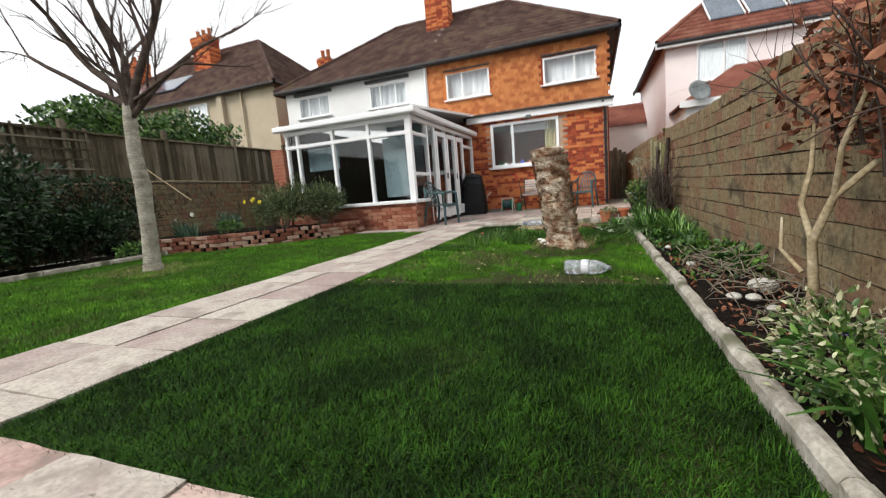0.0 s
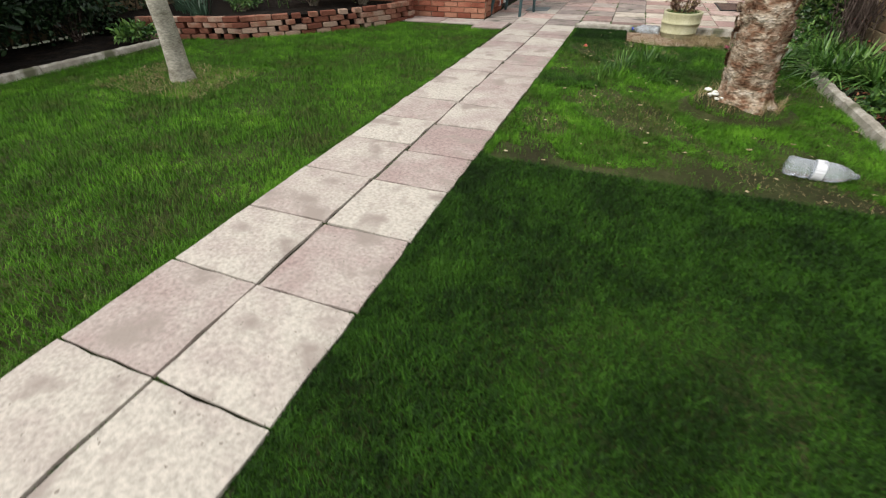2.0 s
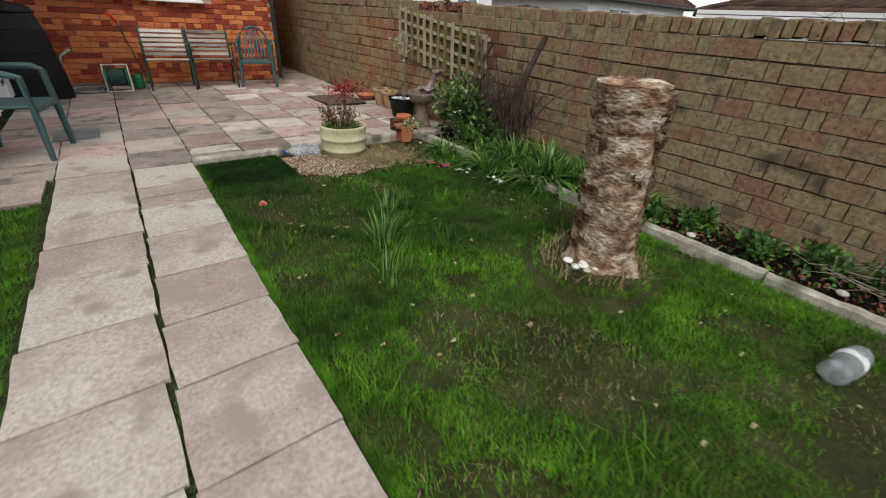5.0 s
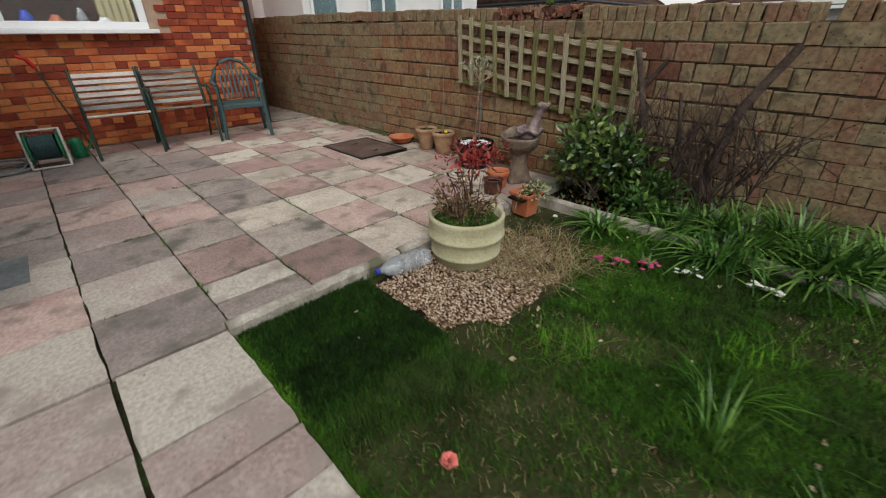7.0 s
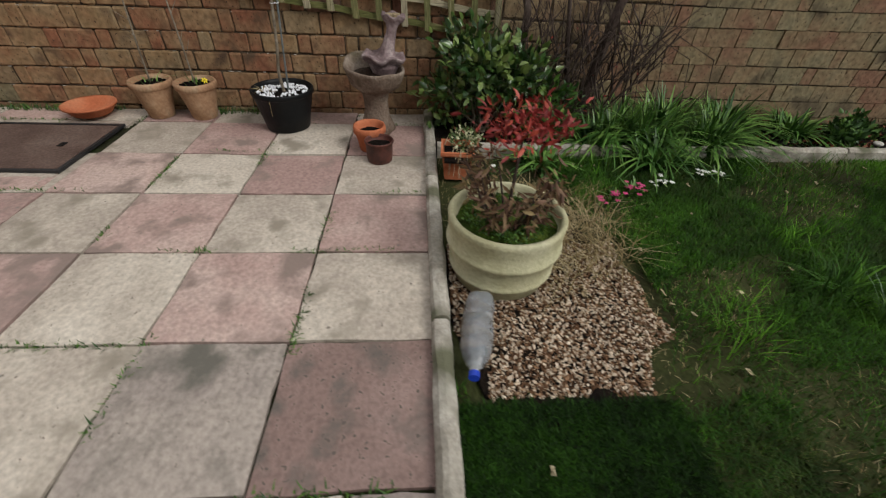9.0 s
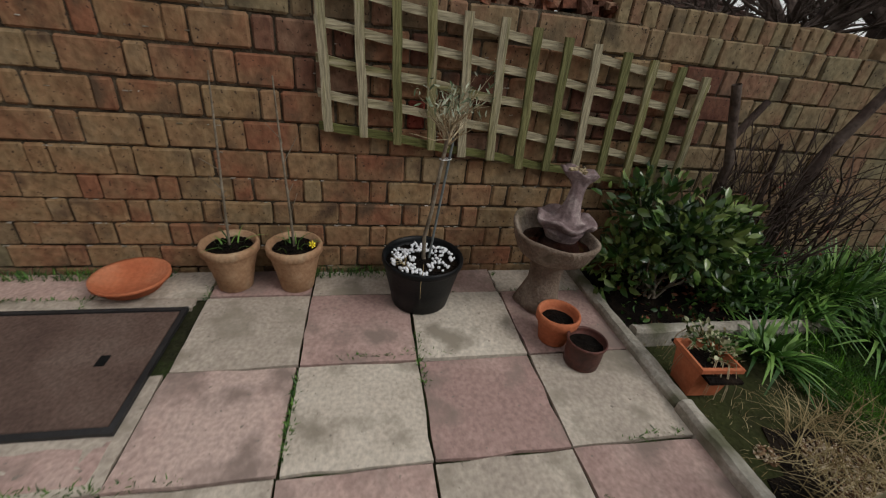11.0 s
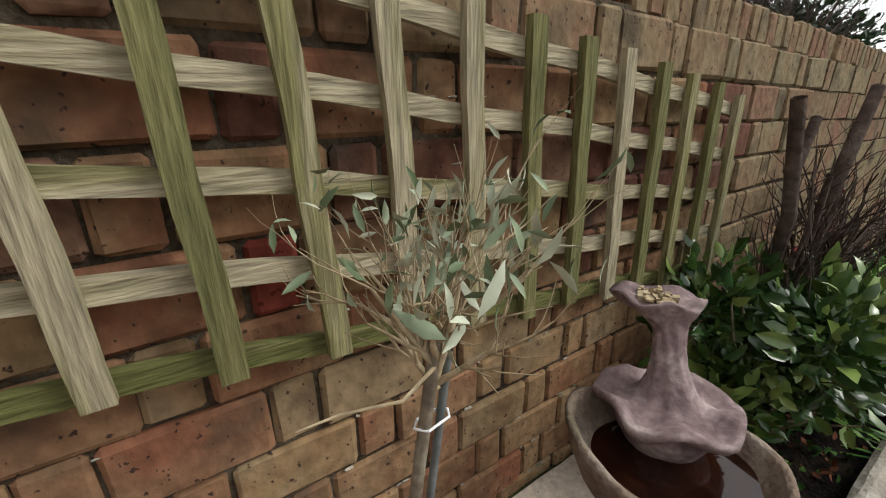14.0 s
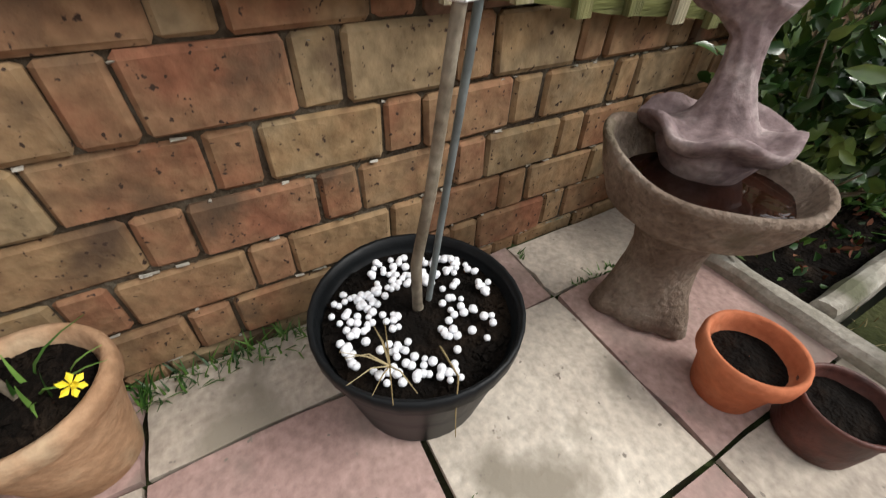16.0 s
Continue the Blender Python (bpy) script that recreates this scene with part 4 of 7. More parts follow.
def face_window(parent, x, y, z, w, h, lights=(0.5, 0.5), rz=0, dark=False):
    wnd = window("window", -w / 2, w / 2, 0, h, 0, list(lights), None, .06, True, rz=rz, at=(x, y, z))
    for k in ("kind", "category", "label"):
        if k in wnd:
            del wnd[k]
    boxes("window_back", [((0, .05, h / 2), (w - .05, .02, h - .05))], M_roller if dark else M_netting, wnd)
    wnd.parent = parent
    return wnd


nr = simple_house("neighbour_house", 4.85, 12.4, 15.0, 23.0, 5.1, 8.6, M_pink, M_roofred, (3.9, 3.9), "pale pink rendered house with a red tiled roof and solar panels")
face_window(nr, 6.5, 14.93, 3.7, 1.45, 1.25, (.55, .45))
face_window(nr, 9.8, 14.93, 3.7, 1.5, 1.2)
boxes("fascia", [((8.6, 14.72, 5.02), (8.2, .03, .2))], M_upvc, nr)
lean = boxes("extension_wall", [((7.9, 14.0, 1.35), (5.6, 2.0, 2.7))], M_render, nr)
bm = bmesh.new()
q = [bm.verts.new(p) for p in ((4.95, 12.8, 2.78), (10.9, 12.8, 2.78), (10.9, 15.0, 4.1), (6.9, 15.0, 4.1), (4.95, 15.0, 2.78))]
bm.faces.new((q[0], q[1], q[2], q[3]))
bm.faces.new((q[0], q[3], q[4]))
g = bmesh.ops.extrude_face_region(bm, geom=bm.faces[:])
bmesh.ops.translate(bm, vec=(0, 0, -.08), verts=[v for v in g["geom"] if isinstance(v, bmesh.types.BMVert)])
part("extension_roof", bm, M_roofred, nr)
boxes("extension_fascia", [((7.9, 12.78, 2.72), (6.0, .04, .2))], M_upvc, nr)
for i in range(5):
    pn = boxes("solar_panel", [((0, 0, 0), (1.0, 1.65, .05))], M_panel, nr, "tilted dark solar panel with a pale frame", bevel=.006)
    pn.matrix_basis = pose(6.75 + i * 1.12, 16.0, 6.28, 41, 0, 0)
    fb = boxes("panel_frame", [((-.5, 0, .03), (.04, 1.68, .05)), ((.5, 0, .03), (.04, 1.68, .05)), ((0, .82, .03), (.96, .04, .05))], M_upvc, nr)
    fb.matrix_basis = pn.matrix_basis
face_window(nr, 5.6, 12.9, 1.2, .7, 1.2, (1.0,), dark=True)
face_window(nr, 7.2, 12.9, 1.2, .9, 1.3, (.5, .5), dark=True)
face_window(nr, 9.6, 12.9, 1.2, .9, 1.3, (.5, .5), dark=True)
dish = thing("satellite_dish", (5.35, 12.6, 3.0), "small grey satellite dish on the extension wall", "satellite dish")
bm = bmesh.new()
lathe(bm, [(0, 0), (.12, .01), (.24, .045), (.32, .09), (.32, .08), (.24, .03), (.12, -.005), (0, -.01)], 18)
dd = part("dish", bm, M_hose, dish, smooth=True)
dd.matrix_basis = pose(0, 0, 0, 70, 0, 20)
boxes("dish_arm", [((0, .1, -.1), (.03, .25, .03))], M_hose, dish)

nl = simple_house("beige_house", -24.0, -10.4, 13.0, 21.0, 5.9, 9.6, M_beige, M_roof, (4.4, 4.4), "beige rendered house with a dark tiled roof")
nl.location = (0, 0, 0)
face_window(nl, -14.9, 12.93, 4.1, 1.15, 1.55)
boxes("drainpipe", [((-12.2, 12.9, 3), (.08, .08, 5.8)), ((-13.4, 12.88, 3), (.3, .2, 5.8))], M_beige, nl)
for i in range(2):
    pn = boxes("solar_panel", [((0, 0, 0), (1.9, 1.6, .05))], M_panel, nl, "solar panel lying on the tiles", bevel=.006)
    pn.matrix_basis = pose(-18.0 - i * 2.1, 14.2, 7.3, 38, 0, 0)
chimney((-16.8, 15.6, 7.2), 1.2, .7, 2.6, 3)
chimney((-22.0, 15.5, 7.2), .9, .7, 2.2, 2)
nl2 = simple_house("far_house", -40, -27.5, 14, 22, 5.8, 8.6, M_beige, M_roof, (4.4, 4.4), "distant house with a dark tiled hipped roof")
nb = simple_house("bungalow", 15.2, 22.5, 12.5, 19, 2.2, 4.6, M_render, M_roof, (0.4, 3.2), "white rendered bungalow with a dark tiled roof")
face_window(nb, 17.2, 12.43, .9, 1.6, 1.0, dark=True)
face_window(nb, 20.0, 12.43, .9, 1.4, 1.0, dark=True)
nd = simple_house("dormer_house", 15, 22.5, -8.0, 8.0, 1.75, 4.0, M_render, M_roof, (3.0, 3.0), "low dark-roofed house with white gabled dormers")
boxes("fascia", [((14.66, 0, 1.72), (.04, 16.4, .2))], M_upvc, nd)
for y in (6.6, 3.8, 1.0):
    bm = bmesh.new()
    for dy, z in ((-.6, 2.15), (.6, 2.15), (0, 2.75)):
        pass
    p = [bm.verts.new(v) for v in ((15.5, y - .6, 2.1), (15.5, y + .6, 2.1), (15.5, y, 2.75), (17.2, y - .6, 2.1), (17.2, y + .6, 2.1), (17.2, y, 2.75))]
    for f in ((0, 2, 1), (3, 4, 5), (0, 1, 4, 3), (0, 3, 5, 2), (1, 2, 5, 4)):
        bm.faces.new([p[i] for i in f])
    part("dormer", bm, M_render, nd)
# passage beside the house: side gate, red brick outbuilding and white building beyond
boxes("side_gate_wall", [((3.05, 14.5, .8), (.5, .12, 1.6))], M_redbrick_i, kind="structure")
gate = thing("side_gate", (3.08, 12.9, 0), "dark closed wooden side gate with an arched top", "gate")
bm = bmesh.new()
for i in range(5):
    box(bm, (-.26 + i * .13, 0, .75 + .04 * (2 - abs(i - 2))), (.125, .03, 1.5 + .08 * (2 - abs(i - 2))), None, .004)
part("gate_board", bm, M_fence, gate)
boxes("gate_rail", [((0, .03, .3), (.62, .03, .09)), ((0, .03, 1.25), (.62, .03, .09))], M_fence, gate)
wbld = thing("passage_building", (0, 0, 0), "small white building with a red pitched roof beyond the side passage", "building")
boxes("wall", [((3.9, 22, 1.6), (2.0, 3, 3.2))], M_render, wbld)
bm = bmesh.new()
p = [bm.verts.new(v) for v in ((2.7, 20.3, 3.2), (5.0, 20.3, 3.2), (2.7, 24, 3.2), (5.0, 24, 3.2), (2.7, 22, 4.4), (5.0, 22, 4.4))]
for f in ((0, 1, 5, 4), (2, 4, 5, 3), (0, 4, 2), (1, 3, 5), (0, 2, 3, 1)):
    bm.faces.new([p[i] for i in f])
part("roof", bm, M_roofred, wbld)
# white wood arches of a fence behind the wall
arch = thing("arched_fence", (0, 0, 0), "orange-brown arched-top fence panels beyond the garden wall", "fence")
for i in range(4):
    pan = thing("fence_panel", (8.0 + i * 1.85, 9.6, 0))
    pan.parent = arch
    for k in range(14):
        u = (k + .5) / 14
        hgt = 1.38 + .22 * math.sin(math.pi * u)
        boxes("board", [((u * 1.8, 0, hgt / 2), (.125, .02, hgt))], M_fence, pan)


# ---- garden things ----
# trellis on the wall
TX = 3.395
tr = thing("trellis_panel", (0, 0, 0), "mossy weathered wooden lattice trellis hung slanting on the brick wall", "trellis")
rngr = np.random.default_rng(41)
ya, yb = 6.70, 4.955


def top_z(y):
    return 1.277 - (6.68 - y) * 0.136


for k in range(5):
    dz = -0.015 - k * 0.129
    bm = bmesh.new()
    nn = 18
    rows = []
    for i in range(nn + 1):
        y = ya + .03 + (yb - ya - .06) * i / nn
        z = top_z(y) + dz + .004 * math.sin(i * 1.3 + k)
        xx = TX + .012
        rows.append([bm.verts.new(p) for p in ((xx - .009, y, z - .017), (xx - .009, y, z + .017), (xx + .009, y, z + .017), (xx + .009, y, z - .017))])
    for a, b in zip(rows, rows[1:]):
        for q in range(4):
            bm.faces.new((a[q], a[(q + 1) % 4], b[(q + 1) % 4], b[q]))
    bm.faces.new(rows[0][::-1])
    bm.faces.new(rows[-1])
    part("rail", bm, M_trellis_h, tr)
for k in range(13):
    y = ya + (yb - ya) * k / 12
    z1 = top_z(y) + .03 + rngr.uniform(-.01, .01)
    z0 = top_z(y) - .555 + rngr.uniform(-.01, .01)
    bm = bmesh.new()
    nn = 12
    rows = []
    lean = .014 + rngr.uniform(-.006, .006)
    for i in range(nn + 1):
        z = z0 + (z1 - z0) * i / nn
        w = .0185 + .0015 * noise.noise(Vector((k * 3.1, z * 9, 0)))
        yy = y + lean * (i / nn - .5) * 2 + .002 * math.sin(i + k)
        xx = TX - .009
        rows.append([bm.verts.new(p) for p in ((xx - .009, yy - w, z), (xx - .009, yy + w, z), (xx + .009, yy + w, z), (xx + .009, yy - w, z))])
    for a, b in zip(rows, rows[1:]):
        for q in range(4):
            bm.faces.new((a[q], a[(q + 1) % 4], b[(q + 1) % 4], b[q]))
    bm.faces.new(rows[0][::-1])
    bm.faces.new(rows[-1])
    part("upright", bm, M_trellis, tr)


def pot(name, at, r_top, r_bot, h, material, label, soil=0.8, rim=0.012, lip=0.02, rz=0, group="", category="plant pot", tilt=(0, 0)):
    t = thing(name, at, label, category, group)
    t.matrix_basis = pose(*at, tilt[0], tilt[1], rz)
    bm = bmesh.new()
    rs = r_bot + (r_top - r_bot) * soil
    prof = [(0, 0), (r_bot * .9, 0), (r_bot, .006), (r_bot + (r_top - r_bot) * .45, h * .45), (r_top - .004, h - lip * 1.6), (r_top - .002, h - lip * 1.5), (r_top + rim * .5, h - lip * 1.3),
            (r_top + rim * .6, h - lip * .4), (r_top + rim * .2, h), (r_top - rim * .6, h - .002), (r_top - rim, h - lip), (rs - rim, h * soil - .01), (0, h * soil - .03)]
    lathe(bm, prof, 32, lambda a, i: 1 + .006 * math.sin(3 * a + i))
    part("pot_body", bm, material, t, smooth=True)
    bm = bmesh.new()
    rings = lathe(bm, [(0.001, h * soil + .008), (rs * .5, h * soil + .004), (rs - rim - .001, h * soil)], 24)
    for ring in rings:
        for v in ring:
            v.co.z += .008 * noise.noise(v.co * 40)
    part("potting_soil", bm, M_compost, t)
    return t


def crumbs(parent, n, r, z, size, material, name="soil_fill", seedv=1, cx=0, cy=0):
    rng = np.random.default_rng(seedv)
    a, q = rng.uniform(0, 6.28, n), r * np.sqrt(rng.uniform(0, 1, n))
    it = [((cx + q[i] * math.cos(a[i]), cy + q[i] * math.sin(a[i]), z + rng.uniform(0, size * .4)), tuple(size * rng.uniform(.4, 1.2, 3))) for i in range(n)]
    return joined_boxes(name, it, material, parent, "stuff", size * .12, seedv)


# black tub with the small olive tree
OX, OY = 3.165, 6.28
tub = pot("tub", (OX, OY, 0), 0.182, 0.132, 0.25, M_black, "round black plastic tub filled with dark compost", 0.86, 0.008, 0.022)
crumbs(tub, 900, .160, .211, .010, M_compost, "compost_fill", 4)
rngo = np.random.default_rng(77)
beads = thing("white_beads", (OX, OY, 0.221), "small white round beads scattered on the compost of a black tub", "beads")
bmb = bmesh.new()
bmesh.ops.create_icosphere(bmb, subdivisions=2, radius=1.0)
bead_me = bpy.data.meshes.new("bead")
bmb.to_mesh(bead_me)
bmb.free()
bead_me.materials.append(M_bead)
bead_me.polygons.foreach_set("use_smooth", [True] * len(bead_me.polygons))
n = 0
while n < 215:
    a, q = rngo.uniform(0, 6.28), .148 * math.sqrt(rngo.uniform(0, 1))
    x, y = q * math.cos(a), q * math.sin(a)
    if abs(x - .0) < .05 and abs(y) < .035 or noise.noise(Vector((x * 14, y * 14, 4.2))) < -.14 and rngo.uniform() < .85:
        continue
    r = rngo.uniform(.0055, .0082)
    bead = new("bead", bead_me)
    bead.parent = beads
    bead.matrix_basis = pose(x, y, r * .8 + rngo.uniform(0, .004), 0, 0, n * 40) @ Matrix.Diagonal((r, r, r * .93, 1))
    n += 1
ol = thing("olive_tree", (OX, OY, 0.22), "small thin-stemmed olive tree with sparse grey-green leaves", "tree")
h = Heap()
TOP = Vector((-.030, -.060, .60))
stem_pts = [(.015, -.01, -.03), (.008, -.004, .02), (.0, .0, .12), (-.006, -.022, .25), (-.016, -.040, .42), TOP]
h.tube(stem_pts, [.012, .0095, .009, .0085, .008, .008], 8)
h.done("trunk", M_twig, ol)
h = Heap()
h.tube([(.020, -.030, -.02), (.002, -.053, .25), (-.020, -.082, .57)], .0058, 7)
stk = thing("stake", (OX, OY, 0.22), "thin grey plant stake tied to the stem of the olive tree", "stake")
h.done("cane", M_hose, stk)
h = Heap()
h.tube([(-.030, -.046, .48), (-.018, -.034, .481), (-.008, -.044, .482), (-.007, -.076, .483), (-.015, -.083, .483), (-.026, -.078, .482), (-.030, -.046, .48)], .0018, 6)
h.done("tie", M_upvc, stk)
h = Heap()
tips = []
for i in range(17):
    a = i * 2.4 + rngo.uniform(-.2, .2)
    up = (.55, .95, 1.5, 2.6)[i % 4]
    branch(h, rngo, TOP + Vector((0, 0, rngo.uniform(-.07, .02))), (math.cos(a), math.sin(a), up), rngo.uniform(.10, .135), .0044, 2, .45, 5, .16, 3, (2, 4), tips, .74)
h.tube([TOP + Vector((0, 0, -.035)), TOP + Vector((-.03, .06, -.035)), TOP + Vector((-.03, .12, -.02)), TOP + Vector((-.04, .16, -.01))], [.0026, .002, .0015, .0008], 5)
h.done("crown_branch", M_palebranch, ol)
tp = np.array(tips)
tp = tp[tp[:, 2] > .66]
pick = tp[rngo.integers(0, len(tp), 150)] + rngo.normal(size=(150, 3)) * .008
V, F = leaves(rngo, pick, .036, .26, .9)
raw("leaf", V, F, M_silver, ol, kind="stuff")
h = Heap()
for i in range(9):
    a = rngo.uniform(0, 6.28)
    q = .03
    h.tube([(-.09, -.03 + .12, .012), (-.09 + math.cos(a) * .03, -.03 + .12 + math.sin(a) * .03, .035), (-.09 + math.cos(a) * .07, -.03 + .12 + math.sin(a) * .07, .02 + rngo.uniform(-.01, .03))], [.0015, .0012, .0006], 4)
h.tube([(-.10, .01, .02), (-.17, .02, .045), (-.185, .03, -.02), (-.188, .028, -.10)], [.0016, .0015, .0013, .0008], 4)
wd = thing("dry_weed", (OX, OY, 0.235), "tuft of dry yellowish weed roots over the tub rim", "weed")
h.done("weed_strands", M_dry, wd)
h = Heap()

# bird bath with a stone fountain figure
BX, BY = 3.09, 5.70


def oval_body(rings, seg=56, shape=None):
    """A closed body of oval rings: (x, y, z, half length, half width, waviness); shape moves each point."""
    bm = bmesh.new()
    rows = []
    for k, (x, y, z, a, b, w) in enumerate(rings):
        row = []
        for i in range(seg):
            t = 2 * math.pi * i / seg
            q = 1 + w * (.6 * math.cos(5 * t + .5) + .4 * math.cos(3 * t + 1.1) + .18 * math.cos(13 * t))
            p = Vector((x + a * q * math.cos(t), y + b * q * math.sin(t), z + w * .16 * math.cos(5 * t + .5 + math.pi)))
            p += Vector((math.cos(t), math.sin(t), .4)) * (.0016 * noise.noise(p * 55) + .004 * noise.noise(p * 16))
            row.append(bm.verts.new(shape(p, t) if shape else p))
        rows.append(row)
    for r1, r2 in zip(rows, rows[1:]):
        for i in range(seg):
            bm.faces.new((r1[i], r1[(i + 1) % seg], r2[(i + 1) % seg], r2[i]))
    bm.faces.new(rows[0][::-1])
    bm.faces.new(rows[-1])
    return bm


bb = thing("bird_bath", (BX, BY, 0), "weathered sandstone bird bath with an oval shell-like bowl of dark water", "bird bath", rz=35)
foot = lambda p, t: p + Vector((math.cos(t), math.sin(t), 0)) * max(0, .13 - p.z) * .30 * max(0, math.cos(3 * t - 1.4)) ** 1.5
part("pedestal", oval_body([(0, 0, 0, .082, .080, 0), (0, 0, .012, .094, .092, 0), (0, 0, .05, .092, .088, 0), (0, 0, .10, .083, .080, 0), (0, 0, .15, .076, .073, 0), (0, 0, .20, .075, .072, 0),
                            (0, 0, .24, .080, .076, 0), (0, 0, .265, .090, .084, 0), (0, 0, .272, .096, .088, 0), (0, 0, .30, .07, .07, 0)], 48, foot), M_urn, bb, smooth=True)
lip = lambda p, t: p + Vector((0, 0, .045 * max(0, p.x / .2) ** 2 * min(1, max(0, (p.z - .28) / .08))))
part("bowl", oval_body([(0, 0, .262, .085, .078, 0), (0, 0, .275, .115, .10, .0), (0, 0, .305, .166, .138, .0), (0, 0, .345, .190, .154, .005), (0, 0, .375, .200, .162, .01), (0, 0, .388, .206, .168, .01),
                        (0, 0, .400, .206, .168, .015), (0, 0, .405, .198, .161, .015), (0, 0, .400, .188, .151, .01), (0, 0, .375, .180, .138, .03), (0, 0, .33, .13, .105, 0), (0, 0, .32, .04, .03, 0)], 64, lip), M_urn, bb, smooth=True)
part("water", oval_body([(0, 0, .358, .172, .130, .02), (0, 0, .362, .174, .132, .02)], 40), M_water, bb, "dark reddish still water")
fg = thing("fountain_figure", (BX + .045, BY - .055, .345), "mauve stone fountain figure with a wavy tray and fluted leaning column", "ornament", rz=32)
flute = lambda p, t: p + Vector((math.cos(t), math.sin(t), 0)) * (.0016 * math.cos(9 * t + p.z * 30) if .115 < p.z < .285 else 0)
part("figure_body", oval_body([(0, 0, 0, .070, .058, 0), (0, 0, .012, .076, .064, 0), (0, 0, .05, .096, .080, 0), (0, 0, .064, .102, .086, 0), (0, 0, .070, .094, .080, .02), (0, 0, .080, .112, .094, .06),
                               (0, 0, .094, .132, .108, .08), (0, 0, .108, .143, .118, .065), (0, 0, .118, .141, .115, .065), (0, 0, .116, .128, .102, .08), (0, -.005, .106, .100, .078, .06),
                               (0, -.015, .108, .074, .058, 0), (0, -.022, .122, .058, .048, 0), (.002, -.032, .15, .044, .038, 0), (.004, -.045, .18, .036, .033, 0), (.008, -.058, .215, .032, .030, 0),
                               (.012, -.070, .245, .033, .030, 0), (.022, -.082, .268, .050, .036, 0), (.034, -.092, .285, .078, .048, .04), (.040, -.096, .300, .092, .056, .04), (.041, -.097, .309, .096, .060, .045),
                               (.040, -.097, .308, .080, .047, .06), (.040, -.097, .300, .05, .03, 0)], 72, flute), M_mauve, fg, smooth=True)
crumbs(fg, 46, .045, .303, .012, M_palebranch, "seed_scraps", 8, .045, -.097)

# small pots
pot("terracotta_pot", (2.845, 5.725, 0), .088, .062, .15, M_terra, "bright terracotta pot with dark soil", .72, .010, .03)
pot("dark_clay_pot", (2.70, 5.66, 0), .078, .070, .125, M_darkclay, "dark reddish-brown glazed clay pot with dark soil", .75, .006, .01)


def stick_pot(at, seedv, flower):
    p = pot("clay_pot", at, .118, .075, .235, M_terraold, "tall aged clay pot with dark soil" + (" and a yellow flower" if flower else " and a bare sapling"), .88, .014, .03,
            group="aged clay pots along the wall")
    crumbs(p, 180, .09, .205, .014, M_soil, "soil_fill", seedv)
    rng = np.random.default_rng(seedv)
    s = thing("bare_sapling", (at[0], at[1], .2), "bare thin sapling stem standing in a clay pot", "sapling", "bare saplings in clay pots")
    h = Heap()
    dy = .03 if flower else -.02
    h.tube([(0, 0, 0), (.012, dy * .3, .25), (.03, dy * .7, .5), (.05, dy, .74)], [.006, .0055, .0045, .003], 6)
    for i in range(7):
        z = rng.uniform(.08, .5)
        b = Vector((.06 * z, dy * z, z))
        h.tube([b, b + Vector(rng.normal(size=3)) * .03 + Vector((0, 0, .05))], [.0022, .001], 4)
    h.done("stem", M_twig, s)
    c = clump("green_tuft", (at[0], at[1], .205), 12, .10, .008, M_strap, "few thin green blades in a clay pot" + (" with a yellow flower" if flower else ""), seedv, .06)
    if flower:
        bm = bmesh.new()
        for k in range(6):
            a = k * math.pi / 3
            f = [bm.verts.new(q) for q in ((0, 0, 0), (.018 * math.cos(a - .4), .018 * math.sin(a - .4), .006), (.026 * math.cos(a), .026 * math.sin(a), .002), (.018 * math.cos(a + .4), .018 * math.sin(a + .4), .006))]
            bm.faces.new(f)
        lathe(bm, [(.004, 0), (.006, .012), (.007, .014)], 8)
        fl = part("flower_head", bm, M_yellow, c, "yellow flower")
        fl.matrix_basis = pose(-.045, -.085, .045, 40, -50, 0) @ Matrix.Diagonal((.75, .75, .75, 1))
        h = Heap()
        h.tube([(0, -.02, 0), (-.03, -.05, .04), (-.045, -.085, .045)], .002, 4)
        h.done("flower_stalk", M_strap, c)


stick_pot((3.30, 6.86, 0), 21, True)
stick_pot((3.31, 7.14, 0), 22, False)
# wide saucer dish on bricks
sd = thing("clay_dish", (3.27, 7.55, 0.0), "wide shallow terracotta dish resting against the wall", "plant pot")
bm = bmesh.new()
lathe(bm, [(0, .02), (.09, .02), (.11, .03), (.142, .072), (.152, .076), (.152, .09), (.138, .086), (.10, .045), (0, .04)], 36)
part("dish_body", bm, M_terra, sd, smooth=True)
boxes("brick_foot", [((.05, .04, .01), (.1, .2, .02))], M_bed, sd)

# rectangular trough with variegated trailing plant
tg = thing("trough_planter", (2.55, 5.235, -.01), "rectangular terracotta trough with a pale variegated trailing plant", "planter", rz=-4)
bm = bmesh.new()
prof = [(.0, .10, .055), (.15, .125, .075), (.165, .14, .09), (.185, .14, .09), (.185, .125, .075), (.14, .11, .062)]
rr = []
for z, a, b in prof:
    rr.append([bm.verts.new((sx * b * .98, sy * a * .62, z * .92)) for sx, sy in ((-1, -1), (1, -1), (1, 1), (-1, 1))])
for a, b in zip(rr, rr[1:]):
    for q in range(4):
        bm.faces.new((a[q], a[(q + 1) % 4], b[(q + 1) % 4], b[q]))
bm.faces.new(rr[0][::-1])
bm.faces.new(rr[-1])
part("trough_body", bm, M_terra, tg)
boxes("soil_fill", [((0, 0, .135), (.24, .135, .012))], M_soil, tg)
rg = np.random.default_rng(5)
tp_ = thing("variegated_plant", (2.58, 5.21, .13), "pale cream-edged trailing ivy plant spilling over a trough", "plant")
p, d = blob_points(rg, 300, (0.03, -.02, .04), (.12, .08, .06))
V, F = leaves(rg, p, .024, .6, .2, d)
